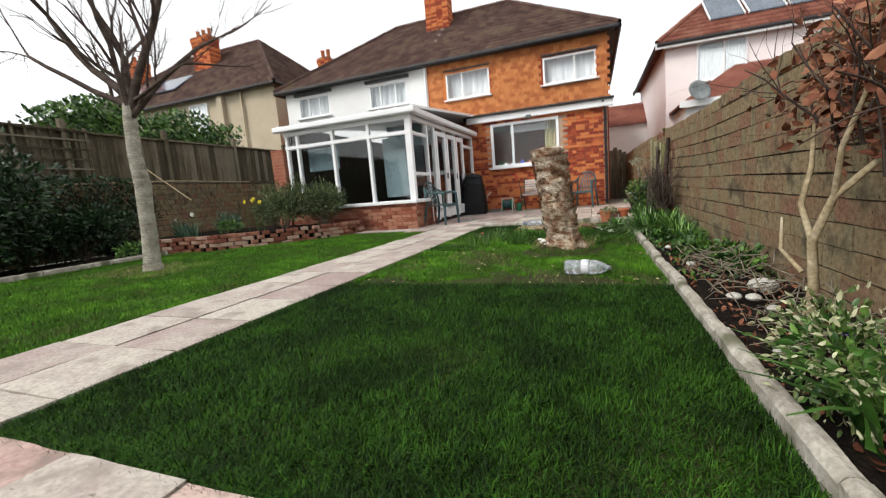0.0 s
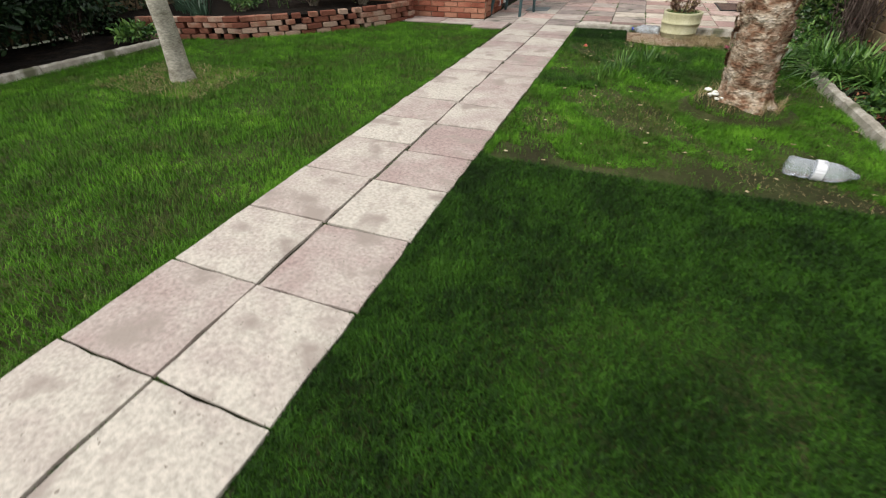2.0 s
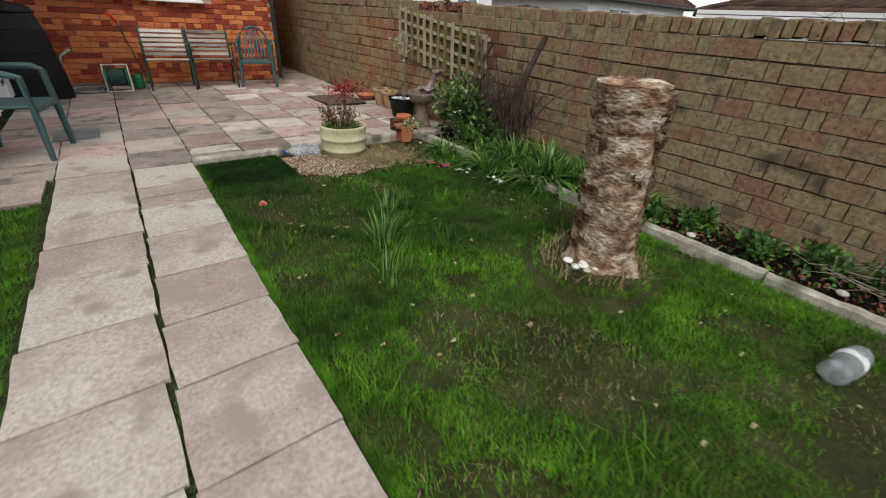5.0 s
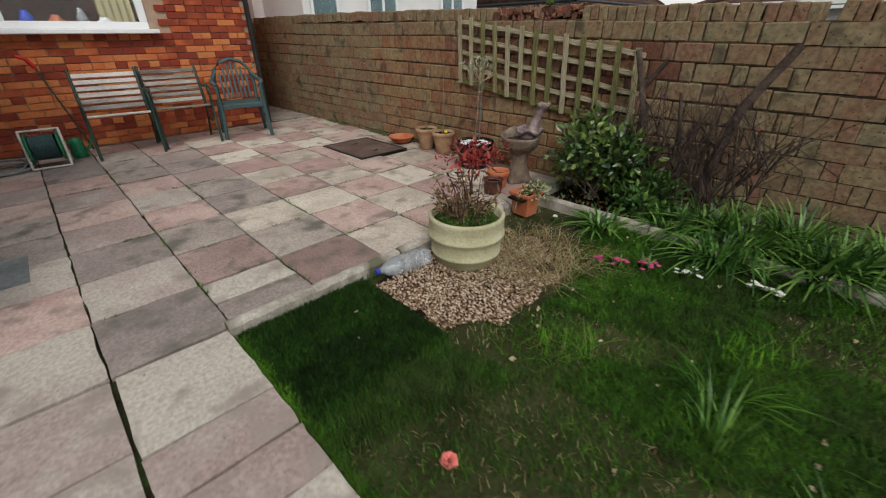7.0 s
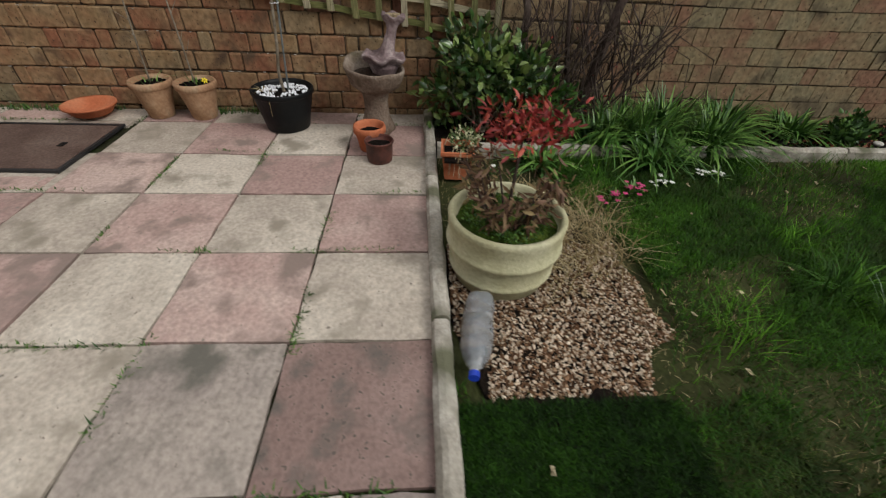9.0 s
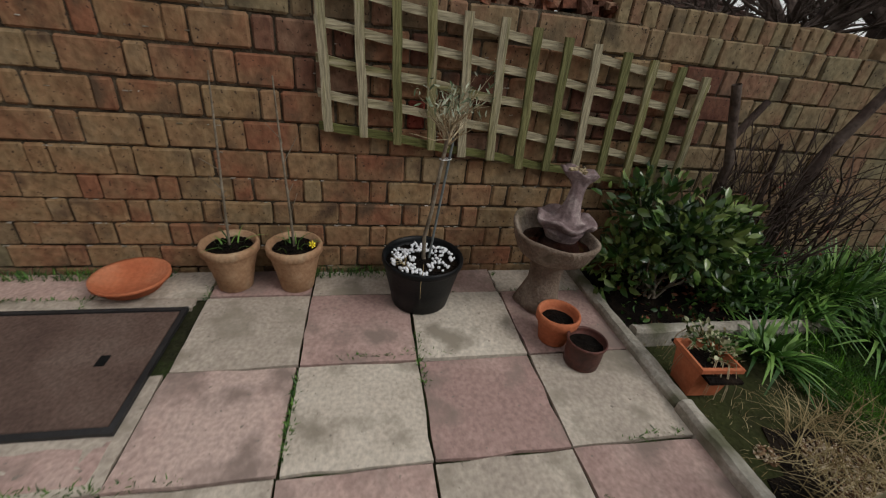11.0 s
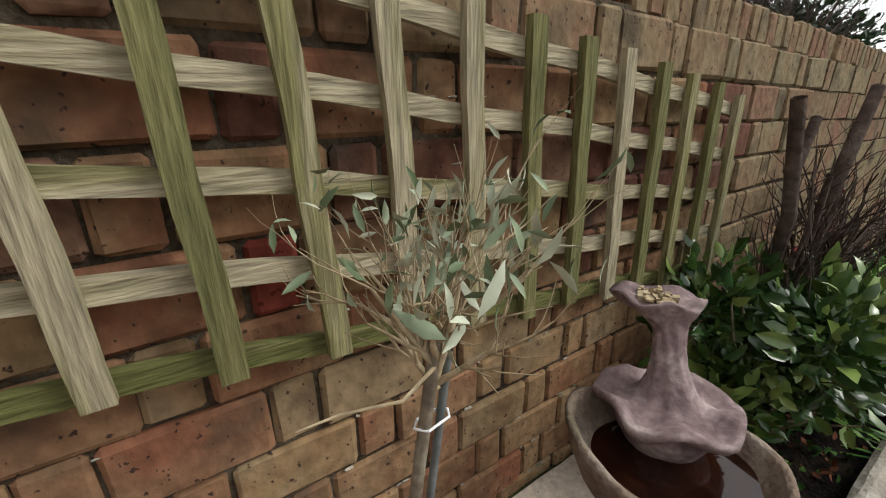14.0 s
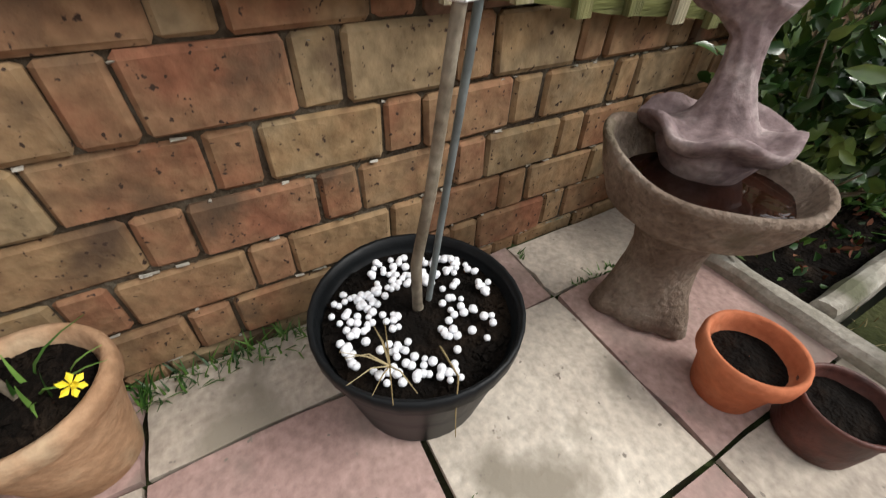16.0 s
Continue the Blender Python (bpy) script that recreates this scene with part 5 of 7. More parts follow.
raw("foliage", V, F, M_varieg, tp_, kind="stuff")
h = Heap()
for i in range(22):
    a = rg.uniform(0, 6.28)
    h.tube([(math.cos(a) * .05, math.sin(a) * .04, .02), (math.cos(a) * .11, math.sin(a) * .08, .05), (math.cos(a) * .15, math.sin(a) * .11, -.03), (math.cos(a) * .16, math.sin(a) * .12, -.09)],
           [.002, .0018, .0014, .001], 4)
h.done("dry_stem", M_palebranch, tp_)

# big barrel planter with a red-leaved shrub
PX, PY = 1.785, 5.115
bp_ = thing("barrel_planter", (PX, PY, -.03), "round cream stone planter moulded like a banded barrel", "planter")
bm = bmesh.new()
prof = [(0, 0), (.172, 0), (.182, .008), (.196, .055), (.203, .060), (.207, .070), (.205, .078), (.201, .083), (.211, .135), (.214, .162), (.220, .167), (.223, .177), (.221, .186), (.215, .190), (.217, .24), (.219, .268), (.221, .285),
        (.213, .294), (.200, .292), (.194, .27), (.187, .22), (0, .22)]
lathe(bm, prof, 72, lambda a, i: 1 - (.009 if abs(((a * 18 / (2 * math.pi)) % 1) - .5) > .44 and 2 < i < 16 and i not in (5, 6, 11, 12) else 0))
part("planter_body", bm, M_barrel, bp_, smooth=True)
bm = bmesh.new()
rings = lathe(bm, [(.001, .27), (.06, .268), (.12, .258), (.19, .245)], 36)
for r_ in rings:
    for v in r_:
        v.co.z += .02 * noise.noise(v.co * 22)
part("moss_top", bm, M_moss, bp_, "green moss over the soil", smooth=True)
rg = np.random.default_rng(8)
V, F = leaves(rg, np.stack([.17 * np.sqrt(rg.uniform(.05, 1, 900)) * np.cos(k_ := rg.uniform(0, 6.28, 900)), .17 * np.sin(k_) * rg.uniform(.4, 1, 900), rg.uniform(.262, .285, 900)], 1), .014, .6, .8)
raw("moss_leaf", V, F, M_hedge, bp_, kind="stuff")
sh = thing("red_shrub", (PX, PY, .2), "bronze-leaved shrub with bright red young leaves in a barrel planter", "shrub")
h = Heap()
tipsr = []
for i in range(16):
    a = rg.uniform(0, 6.28)
    b = Vector((.08 * math.cos(a), .08 * math.sin(a), .02))
    e = Vector((.17 * math.cos(a + .3), .17 * math.sin(a + .3), rg.uniform(.16, .26)))
    h.tube([b, b.lerp(e, .5) + Vector((0, 0, .02)), e], [.005, .004, .002], 5)
    tipsr += [tuple(b.lerp(e, k)) for k in (.3, .45, .6, .75, .9, 1)]
h.tube([(0, 0, 0), (.02, -.01, .2), (.03, -.02, .36)], [.008, .006, .004], 6)
h.done("stem", M_darktwig, sh)
tt = np.array(tipsr)
q = tt[rg.integers(0, len(tt), 420)] + rg.normal(size=(420, 3)) * .02
V, F = leaves(rg, q, .055, .22, -.5)
raw("bronze_leaf", V, F, M_bronzeleaf, sh, "narrow bronze leaves", "stuff")
q = np.array((.03, -.02, .38)) + rg.normal(size=(330, 3)) * np.array((.075, .075, .035))
V, F = leaves(rg, q, .042, .32, .1)
raw("red_leaf", V, F, M_redleaf, sh, "bright red young leaves", "stuff")


# bottles
def bottle(at, rz, cap, label):
    """A two litre bottle lying on its side, dented and ribbed."""
    t = thing("plastic_bottle", at, label, "bottle", rz=rz)
    bm = bmesh.new()
    prof = [(0, .004), (.030, 0), (.048, .006), (.054, .02), (.054, .06), (.050, .066), (.054, .072), (.054, .11), (.050, .116), (.054, .122), (.054, .17), (.050, .176), (.054, .182),
            (.052, .225), (.042, .262), (.026, .290), (.016, .302), (.014, .325), (.0, .325)]
    lathe(bm, prof, 32, lambda a, i: 1 + .05 * math.cos(5 * a) * (1 if i in (1, 2, 3) else .12))
    for v in bm.verts:
        v.co += Vector((v.co.x, v.co.y, 0)) * .16 * noise.noise(v.co * 16)
    ob = part("bottle_body", bm, M_clear, t, smooth=True)
    ob.matrix_basis = pose(-.165, 0, .054, 0, 90, 0)
    if cap:
        bm = bmesh.new()
        lathe(bm, [(0, 0), (.017, 0), (.017, .02), (0, .02)], 16)
        c = part("bottle_cap", bm, cap, t, "blue screw cap")
        c.matrix_basis = pose(.152, 0, .054, 0, 90, 0)
    else:
        bm = bmesh.new()
        lathe(bm, [(.0560, .125), (.0565, .13), (.0565, .168), (.0560, .172)], 28)
        lb = part("bottle_label", bm, M_netting, t, "faded pale label")
        lb.matrix_basis = pose(-.165, 0, .054, 0, 90, 0)
    return t


bottle((1.415, 5.25, -.035), 170, M_bluecap, "clear crumpled plastic bottle with a blue cap on gravel")
bottle((2.33, 1.33, -.025), -8, None, "clear empty plastic bottle with a pale label lying on the lawn")

# gravel patch
rg = np.random.default_rng(15)
gv = []
while len(gv) < 16000:
    x, y = rg.uniform(1.12, 2.35), rg.uniform(4.40, 5.32)
    e = ((x - 1.66) / .58) ** 2 + ((y - 5.0) / .46) ** 2 + .9 * noise.noise(Vector((x * 5, y * 5, 0)))
    if e > 1 or (x < 1.2 and y < 5.3):
        continue
    s = rg.uniform(.0025, .0068)
    gv.append(((x, y, GZ + .004 + rg.uniform(0, .012)), (s * rg.uniform(.7, 1.5), s * rg.uniform(.7, 1.5), s * .7)))
gob = joined_boxes("gravel", gv, M_gravel, None, "stuff", .0022)
tagged(gob, "patch of mixed brown and cream pea gravel beside the patio step", "gravel")
bm = bmesh.new()
vs = [bm.verts.new((1.70 + .62 * math.cos(k * .2618) * (1 + .12 * math.sin(k * 2.3)), 4.99 + .36 * math.sin(k * .2618), GZ + .002 + .006)) for k in range(24)]
bm.faces.new(vs)
gg = bmesh.ops.extrude_face_region(bm, geom=bm.faces[:])
bmesh.ops.translate(bm, vec=(0, 0, -.03), verts=[v for v in gg["geom"] if isinstance(v, bmesh.types.BMVert)])
part("gravel_bed", bm, M_soil, kind="structure")

# tree stump trunk
bm = bmesh.new()
rings = lathe(bm, [(.46, -.06), (.40, -.025), (.30, .015), (.20, .045), (.10, .055), (.001, .055)], 32)
for ring in rings:
    for v in ring:
        v.co.z += .012 * noise.noise(v.co * 9)
mound = part("soil_mound", bm, M_lawnbase, kind="structure", smooth=True)
mound.matrix_basis = pose(2.08, 2.44, 0)
st = thing("tree_stump", (2.10, 2.40, .02), "tall cut tree stump with flaking brown and cream bark", "tree stump")
bm = bmesh.new()
prof = [(0, 0), (.20, 0), (.17, .05), (.150, .12), (.140, .3), (.132, .5), (.130, .7), (.136, .85), (.142, .93), (.15, .97), (.10, .985), (0, .97)]
pr = []
for (r0, z0), (r1, z1) in zip(prof, prof[1:]):
    n = 4 if z1 - z0 > .04 else 1
    pr += [(r0 + (r1 - r0) * i / n, z0 + (z1 - z0) * i / n) for i in range(n)]
pr.append(prof[-1])
lathe(bm, pr, 56, lambda a, i: 1 + .10 * math.cos(2 * a + 1) + .07 * math.cos(5 * a + i * .1) * (1.5 if i < 5 else .6))
for v in bm.verts:
    f = noise.noise(Vector((v.co.x * 13, v.co.y * 13, v.co.z * 7)))
    g2 = noise.noise(Vector((v.co.x * 45, v.co.y * 45, v.co.z * 30)))
    s = Vector((v.co.x, v.co.y, 0))
    v.co += s * (f * .14 + g2 * .07)
    v.co.x -= v.co.z * .13
    v.co.z += g2 * .01 if v.co.z > .1 else 0
part("trunk", bm, M_stump, st)
rg = np.random.default_rng(3)
V, F = [], []
for i in range(260):
    a, z = rg.uniform(0, 6.28), rg.uniform(.06, .93)
    w, hh = rg.uniform(.02, .05), rg.uniform(.012, .03)
    r = .143 * (1 + .10 * math.cos(2 * a + 1)) + .008
    c, s = math.cos(a), math.sin(a)
    ox = -z * .13
    t_, o = (-s * w, c * w), rg.uniform(.005, .02)
    k = len(V)
    V += [(c * r - t_[0] + ox, s * r - t_[1], z - hh), (c * r + t_[0] + ox, s * r + t_[1], z - hh), (c * (r + o) + t_[0] + ox, s * (r + o) + t_[1], z + hh), (c * (r + o) - t_[0] + ox, s * (r + o) - t_[1], z + hh),
          (c * (r - .02) + ox, s * (r - .02), z)]
    F += [(k, k + 1, k + 2, k + 3), (k, k + 3, k + 4, k + 4), (k + 1, k + 4, k + 2, k + 2)]
raw("bark_flake", V, [f for f in F if len(set(f)) == 4], M_stump, st, kind="stuff")
fn = thing("pale_fungus", (1.97, 2.34, .03), "small white bracket fungi at the foot of a stump", "fungus")
for i in range(14):
    a = rg.uniform(3.3, 6.1)
    bm = bmesh.new()
    bmesh.ops.create_icosphere(bm, subdivisions=2, radius=rg.uniform(.012, .025), matrix=Matrix.Translation((.05 + .17 * math.cos(a), .16 + .17 * math.sin(a), .02 + rg.uniform(0, .06))) @ Matrix.Diagonal((1.2, 1.2, .5, 1)))
    part("fungus_cap", bm, M_white, fn)


# plastic garden chair
def plastic_chair(at, rz, label):
    t = thing("garden_chair", at, label, "chair", "green plastic garden chairs", rz)
    boxes("seat", [((0, -.02, .41), (.44, .42, .022))], M_green, t, bevel=.01)
    boxes("seat_front", [((0, -.235, .39), (.46, .02, .05))], M_green, t, bevel=.006)
    for sx in (-1, 1):
        for sy, top in ((-1, .64), (1, .42)):
            h = Heap()
            h.tube([(sx * .27, sy * .25 + (.02 if sy < 0 else .04), 0), (sx * .25, sy * .23, .3), (sx * .245, sy * .22, top)], [.022, .026, .024], 8)
            h.done("leg", M_green, t)
        h = Heap()
        h.tube([(sx * .245, -.23, .63), (sx * .275, -.15, .66), (sx * .28, 0, .66), (sx * .26, .14, .67), (sx * .215, .22, .74)], [.02, .026, .026, .024, .02], 8)
        h.done("armrest", M_green, t)
    h = Heap()
    arc = [(-.22, .20, .42), (-.235, .235, .60), (-.205, .27, .78), (-.12, .29, .87), (0, .295, .90), (.12, .29, .87), (.205, .27, .78), (.235, .235, .60), (.22, .20, .42)]
    h.tube(arc, .021, 8)
    h.done("back_frame", M_green, t)
    for k in range(7):
        u = (k - 3) / 3
        zt = .87 - .13 * u * u
        boxes("back_slat", [((u * .155, .235, (.43 + zt) / 2), (.026, .010, zt - .43), (-14, 0, 0))], M_green, t, bevel=.003)
    return t


plastic_chair((2.16, 9.42, 0), -14, "dark green plastic garden chair against the brick house wall")
plastic_chair((-.60, 6.22, 0), 78, "dark green plastic garden chair beside the conservatory wall")


def bench(at, rz, label, pale):
    t = thing("garden_bench", at, label, "bench", "slatted garden bench seats", rz)
    W = .56
    for sx in (-1, 1):
        h = Heap()
        x = sx * (W / 2 + .015)
        h.tube([(x, -.30, 0), (x, -.26, .2), (x, -.24, .42), (x, -.27, .60), (x, -.20, .645), (x, .0, .63), (x, .12, .64)], [.016, .014, .016, .014, .018, .016, .014], 7)
        h.tube([(x, .24, 0), (x, .14, .22), (x, .09, .42), (x, .16, .66), (x, .24, .86)], [.016, .014, .016, .015, .013], 7)
        h.tube([(x, -.24, .42), (x, -.08, .38), (x, .09, .40)], .014, 7)
        h.tube([(x, -.24, .30), (x, -.05, .22), (x, .13, .25)], .009, 6)
        h.done("end_frame", M_iron, t, "dark green cast iron end")
    for k in range(6):
        boxes("seat_slat", [((0, -.23 + k * .062, .435 - .008 * k), (W, .046, .018))], M_slatpale if pale else M_slat, t, bevel=.004)
    for k in range(6):
        u = (k + .6) / 6
        boxes("back_slat", [((0, .10 + u * .125, .44 + u * .38), (W, .018, .044), (-17, 0, 0))], M_slatpale if pale else M_slat, t, bevel=.004)
    return t


bench((.87, 9.50, 0), -4, "garden bench with pale weathered slats and green iron ends", True)
bench((1.50, 9.55, 0), -4, "garden bench with brown weathered slats and green iron ends", False)

# long-handled tool with a red head against the wall
tool = thing("garden_tool", (0.42, 9.98, 0), "long-handled tool with a red grip leaning on the wall", "tool")
h = Heap()
h.tube([(.15, -.05, .0), (-.05, .03, .88)], .009, 8)
h.done("shaft", M_iron, tool)
h = Heap()
h.tube([(-.05, .03, .88), (-.10, .0, .97), (-.17, -.03, 1.0)], [.022, .02, .015], 8)
h.done("grip", M_red, tool)

# hose reel
hr = thing("hose_reel", (.17, 9.38, 0), "bright green hose reel on a pale metal stand", "hose reel", rz=-4)
for sx in (-1, 1):
    h = Heap()
    h.tube([(sx * .15, -.13, .01), (sx * .15, -.03, .36), (sx * .15, .02, .36), (sx * .15, .13, .01), (sx * .15, -.13, .01)], .011, 7)
    h.done("stand_side", M_chalk, hr, "pale metal tube stand")
    bm = bmesh.new()
    lathe(bm, [(0, 0), (.14, 0), (.145, .01), (.14, .018), (0, .018)], 28)
    d = part("reel_disc", bm, M_reel, hr, smooth=False)
    d.matrix_basis = pose(sx * .12 - .009, 0, .19, 0, 90, 0)
h = Heap()
h.tube([(-.15, -.02, .36), (.15, -.02, .36)], .011, 7)
h.tube([(-.15, -.13, .012), (.15, -.13, .012)], .011, 7)
h.done("stand_bar", M_chalk, hr)
h = Heap()
pts = [(-.10 + .2 * (i / 160), .115 * math.cos(i * .6), .19 + .115 * math.sin(i * .6)) for i in range(161)]
h.tube(pts, .008, 6)
h.done("wound_hose", M_green, hr, "dark green hose wound on the drum")
hs = thing("loose_hose", (-.18, 9.36, 0), "grey hose lying in loose coils on the paving", "hose")
h = Heap()
pts = []
for i in range(90):
    a = i * .22
    r = .17 + .03 * math.sin(i * .13)
    pts.append((r * 1.2 * math.cos(a) + .02 * math.sin(i * .07), r * math.sin(a) * .8, .015 + .0012 * i * (.5 + .5 * math.sin(a))))
h.tube(pts, .011, 7)
h.done("hose_coil", M_hose, hs)
wc = thing("watering_can", (.42, 9.62, 0), "small green plastic watering can by the house wall", "watering can")
bm = bmesh.new()
lathe(bm, [(0, 0), (.07, 0), (.075, .01), (.06, .17), (.045, .20), (.04, .20), (.05, .16)], 20)
part("can_body", bm, M_reel, wc, smooth=True)
h = Heap()
h.tube([(.06, 0, .05), (.12, 0, .12), (.16, 0, .22)], [.015, .011, .009], 8)
h.done("spout", M_reel, wc)
h = Heap()
h.tube([(-.05, 0, .18), (-.10, 0, .15), (-.10, 0, .08), (-.065, 0, .04)], .008, 6)
h.done("handle", M_reel, wc)

# compost bin
cb = thing("compost_bin", (-.74, 9.2, 0), "tall black plastic compost bin with a domed lid", "compost bin", rz=8)
bm = bmesh.new()
for z0, z1, w0, w1 in ((0, .28, .37, .355), (.285, .55, .352, .33), (.555, .80, .327, .30), (.805, .98, .297, .25)):
    rr = []
    for z, w in ((z0, w0), (z1, w1)):
        rr.append([bm.verts.new((w * math.copysign(abs(math.cos(a)) ** .45, math.cos(a)), w * math.copysign(abs(math.sin(a)) ** .45, math.sin(a)), z)) for a in [2 * math.pi * (k + .5) / 32 for k in range(32)]])
    for k in range(32):
        bm.faces.new((rr[0][k], rr[0][(k + 1) % 32], rr[1][(k + 1) % 32], rr[1][k]))
    bm.faces.new(rr[1])
    bm.faces.new(rr[0][::-1])
part("bin_body", bm, M_black, cb)
bm = bmesh.new()
lathe(bm, [(0, .98), (.27, .98), (.275, 1.0), (.24, 1.05), (.12, 1.09), (.05, 1.10), (.05, 1.12), (0, 1.12)], 32)
part("bin_lid", bm, M_black, cb, smooth=True)
boxes("bin_hatch", [((.0, -.375, .14), (.4, .02, .24))], M_black, cb, bevel=.006)
h = Heap()
h.tube([(.10, -.05, .5), (.34, .02, .62), (.46, .02, .66)], .02, 8)
scp = thing("pale_tube", (-.52, 9.42, 0.0), "short pale plastic tube sticking out beside the compost bin", "tube")
h2 = Heap()
h2.tube([(.0, 0, .0), (.14, -.1, .48), (.26, -.14, .56)], [.012, .018, .024], 8)
h2.done("tube_body", M_chalk, scp)
ddr = thing("square_drain", (-.3, 6.75, .0), "small metal drain cover set in the paving", "drain cover")
boxes("drain_plate", [((0, 0, .002), (.36, .40, .008))], M_hose, ddr, bevel=.002)

# manhole cover
mc = thing("manhole_cover", (2.82, 7.68, 0.0), "rusty dark rectangular manhole cover set in the paving", "manhole cover")
boxes("cover_plate", [((0, 0, .006), (.56, .74, .014))], M_cover, mc, bevel=.003)
boxes("cover_rim", [((0, .385, .006), (.62, .02, .016)), ((0, -.385, .006), (.62, .02, .016)), ((.297, 0, .006), (.022, .75, .016)), ((-.297, 0, .006), (.022, .75, .016))], M_gutter, mc)
boxes("lift_socket", [((.0, .2, .014), (.05, .03, .006)), ((.0, -.22, .014), (.05, .03, .006))], M_black, mc)

# ---- shrubs, plants and flowers in the right bed ----
bush("camellia_shrub", (3.15, 5.03, 0), (.27, .38, .38), 1900, .066, M_leaf, M_twig, "glossy dark green evergreen shrub beside the bird bath", rng_seed=2, aspect=.5)
bush("rose_shrub", (3.12, 4.62, 0), (.24, .26, .18), 900, .055, M_hedge, M_twig, "low leafy green shrub in the border", rng_seed=4)
# old cut shrub with thick dark stems
oc = thing("cut_shrub", (3.24, 4.42, 0), "old hard-pruned shrub with thick dark cut stems and tangled twigs", "shrub")
h = Heap()
h.tube([(0, .34, 0), (.02, .38, .35), (.0, .38, .7), (.02, .50, 1.06)], [.028, .024, .022, .020], 8)
h.tube([(.01, .42, .82), (.02, .30, 1.0)], [.018, .016], 8)
h.tube([(0, -.05, 0), (.02, -.12, .4), (.03, -.18, .75), (.03, -.36, 1.10)], [.036, .034, .028, .024], 8)
h.tube([(.0, -.02, 0), (.0, .1, .5), (-.02, .16, .82)], [.02, .016, .010], 7)
h.done("main_stem", M_darktwig, oc)
rg = np.random.default_rng(19)
h = Heap()
for i in range(110):
    b = Vector((rg.uniform(-.1, .08), rg.uniform(-.45, .5), rg.uniform(0, .5)))
    branch(h, rg, b, (rg.uniform(-.5, .2), rg.uniform(-.6, .6), 1), rg.uniform(.2, .5), rg.uniform(.004, .008), 1, .8, 5, .1, 4, (1, 3))
for i in range(5):
    y = rg.uniform(-.6, .2)
    h.tube([(-.02, y, .3), (-.12, y - .2, .62), (-.2, y - .45, .5), (-.22, y - .5, .2)], [.005, .004, .003, .002], 5)
h.done("twig", M_darktwig, oc)
bx = np.array([(rg.normal() * .05, rg.uniform(-.4, .3), rg.uniform(.1, .7)) for i in range(26)])
V, F = leaves(rg, bx, .022, .8)
raw("red_bud", V, F, M_redleaf, oc, "few small red buds", "stuff")

for i, (x, y, n, L) in enumerate([(3.1, 4.15, 120, .30), (3.2, 3.75, 130, .32), (3.0, 3.95, 110, .30), (3.22, 3.3, 110, .3), (3.02, 3.5, 90, .28), (2.95, 4.35, 60, .22),
                                  (2.72, 4.02, 60, .20), (2.70, 4.72, 45, .17), (3.2, 2.8, 70, .22), (3.12, 4.62, 30, .16), (2.92, 3.6, 70, .27)]):
    clump("strap_leaf_clump", (x, y, -.02), int(n * 1.9), L * 1.12, .023, M_strap, "arching clump of long narrow green strap leaves in the border", 100 + i, .11, 1.1, .7, group="strap-leaved clumps in the border")
for i, (x, y, r) in enumerate([(3.18, 2.35, .13), (3.1, 1.95, .12), (3.25, 1.65, .14), (3.28, 1.35, .12), (3.0, 2.6, .1)]):
    bush("leafy_perennial", (x, y, -.02), (r, r, .09), 260, .05, M_hedge, M_strap, "low clump of fresh green leaves in the border", "plant", 60 + i, .6, 5, group="low leafy clumps in the border")
for i, (x, y, m_, s) in enumerate([(2.26, 4.52, M_pinkpetal, .8), (2.33, 4.41, M_pinkpetal, 1.3), (2.39, 4.29, M_pinkpetal, 1.5), (2.47, 4.09, M_white, 1.5), (2.57, 3.80, M_white, 1.3), (2.56, 3.70, M_white, 1.1), (2.62, 5.02, M_white, .5)]):
    nm = "pink" if m_ is M_pinkpetal else "white"
    t = thing("primrose", (x, y, GZ), nm + " primrose in flower low in the grass", "flower", nm + " primroses in the lawn edge")
    rg = np.random.default_rng(200 + i)
    V, F = blades(rg, np.zeros((14, 3)) + rg.normal(size=(14, 3)) * np.array((.01, .01, 0)), .07 * s, .022, .9, .3, 2)
    raw("leaf_rosette", V, F, M_strap, t)
    for k in range(int(9 * s)):
        bm = bmesh.new()
        a, r = rg.uniform(0, 6.28), rg.uniform(0, .045) * s
        c = Vector((r * math.cos(a), r * math.sin(a), .035 + rg.uniform(0, .02)))
        for q in range(5):
            b = q * 1.2566
            f = [bm.verts.new(c + Vector(p)) for p in ((0, 0, 0), (.012 * math.cos(b - .5), .012 * math.sin(b - .5), .003), (.015 * math.cos(b), .015 * math.sin(b), 0), (.012 * math.cos(b + .5), .012 * math.sin(b + .5), .003))]
            bm.faces.new(f)
        part("flower_head", bm, m_, t)


def rose(at, label, r=.032):
    t = thing("rose_bloom", at, label, "flower")
    bm = bmesh.new()
    for ring, (n, rr, z) in enumerate([(5, 1.0, 0.0), (5, .8, .25), (4, .55, .45), (3, .3, .55)]):
        for k in range(n):
            a = k * 2 * math.pi / n + ring * .5
            pts = []
            for u, v in ((-.6, 0), (.6, 0), (.75, .8), (0, 1.05), (-.75, .8)):
                b = a + u * .9
                q = r * rr * (.35 + .65 * v)
                pts.append(bm.verts.new((q * math.cos(b), q * math.sin(b), r * (.3 + z + .5 * v * (1 - rr * .6)))))
            bm.faces.new(pts)
    part("petals", bm, M_rose, t)
    return t


rose((.766, 4.24, GZ), "fallen coral pink camellia bloom lying on the grass")
rose((3.13, 4.86, .10), "coral pink bloom in the border shrub", .03)
rg = np.random.default_rng(9)

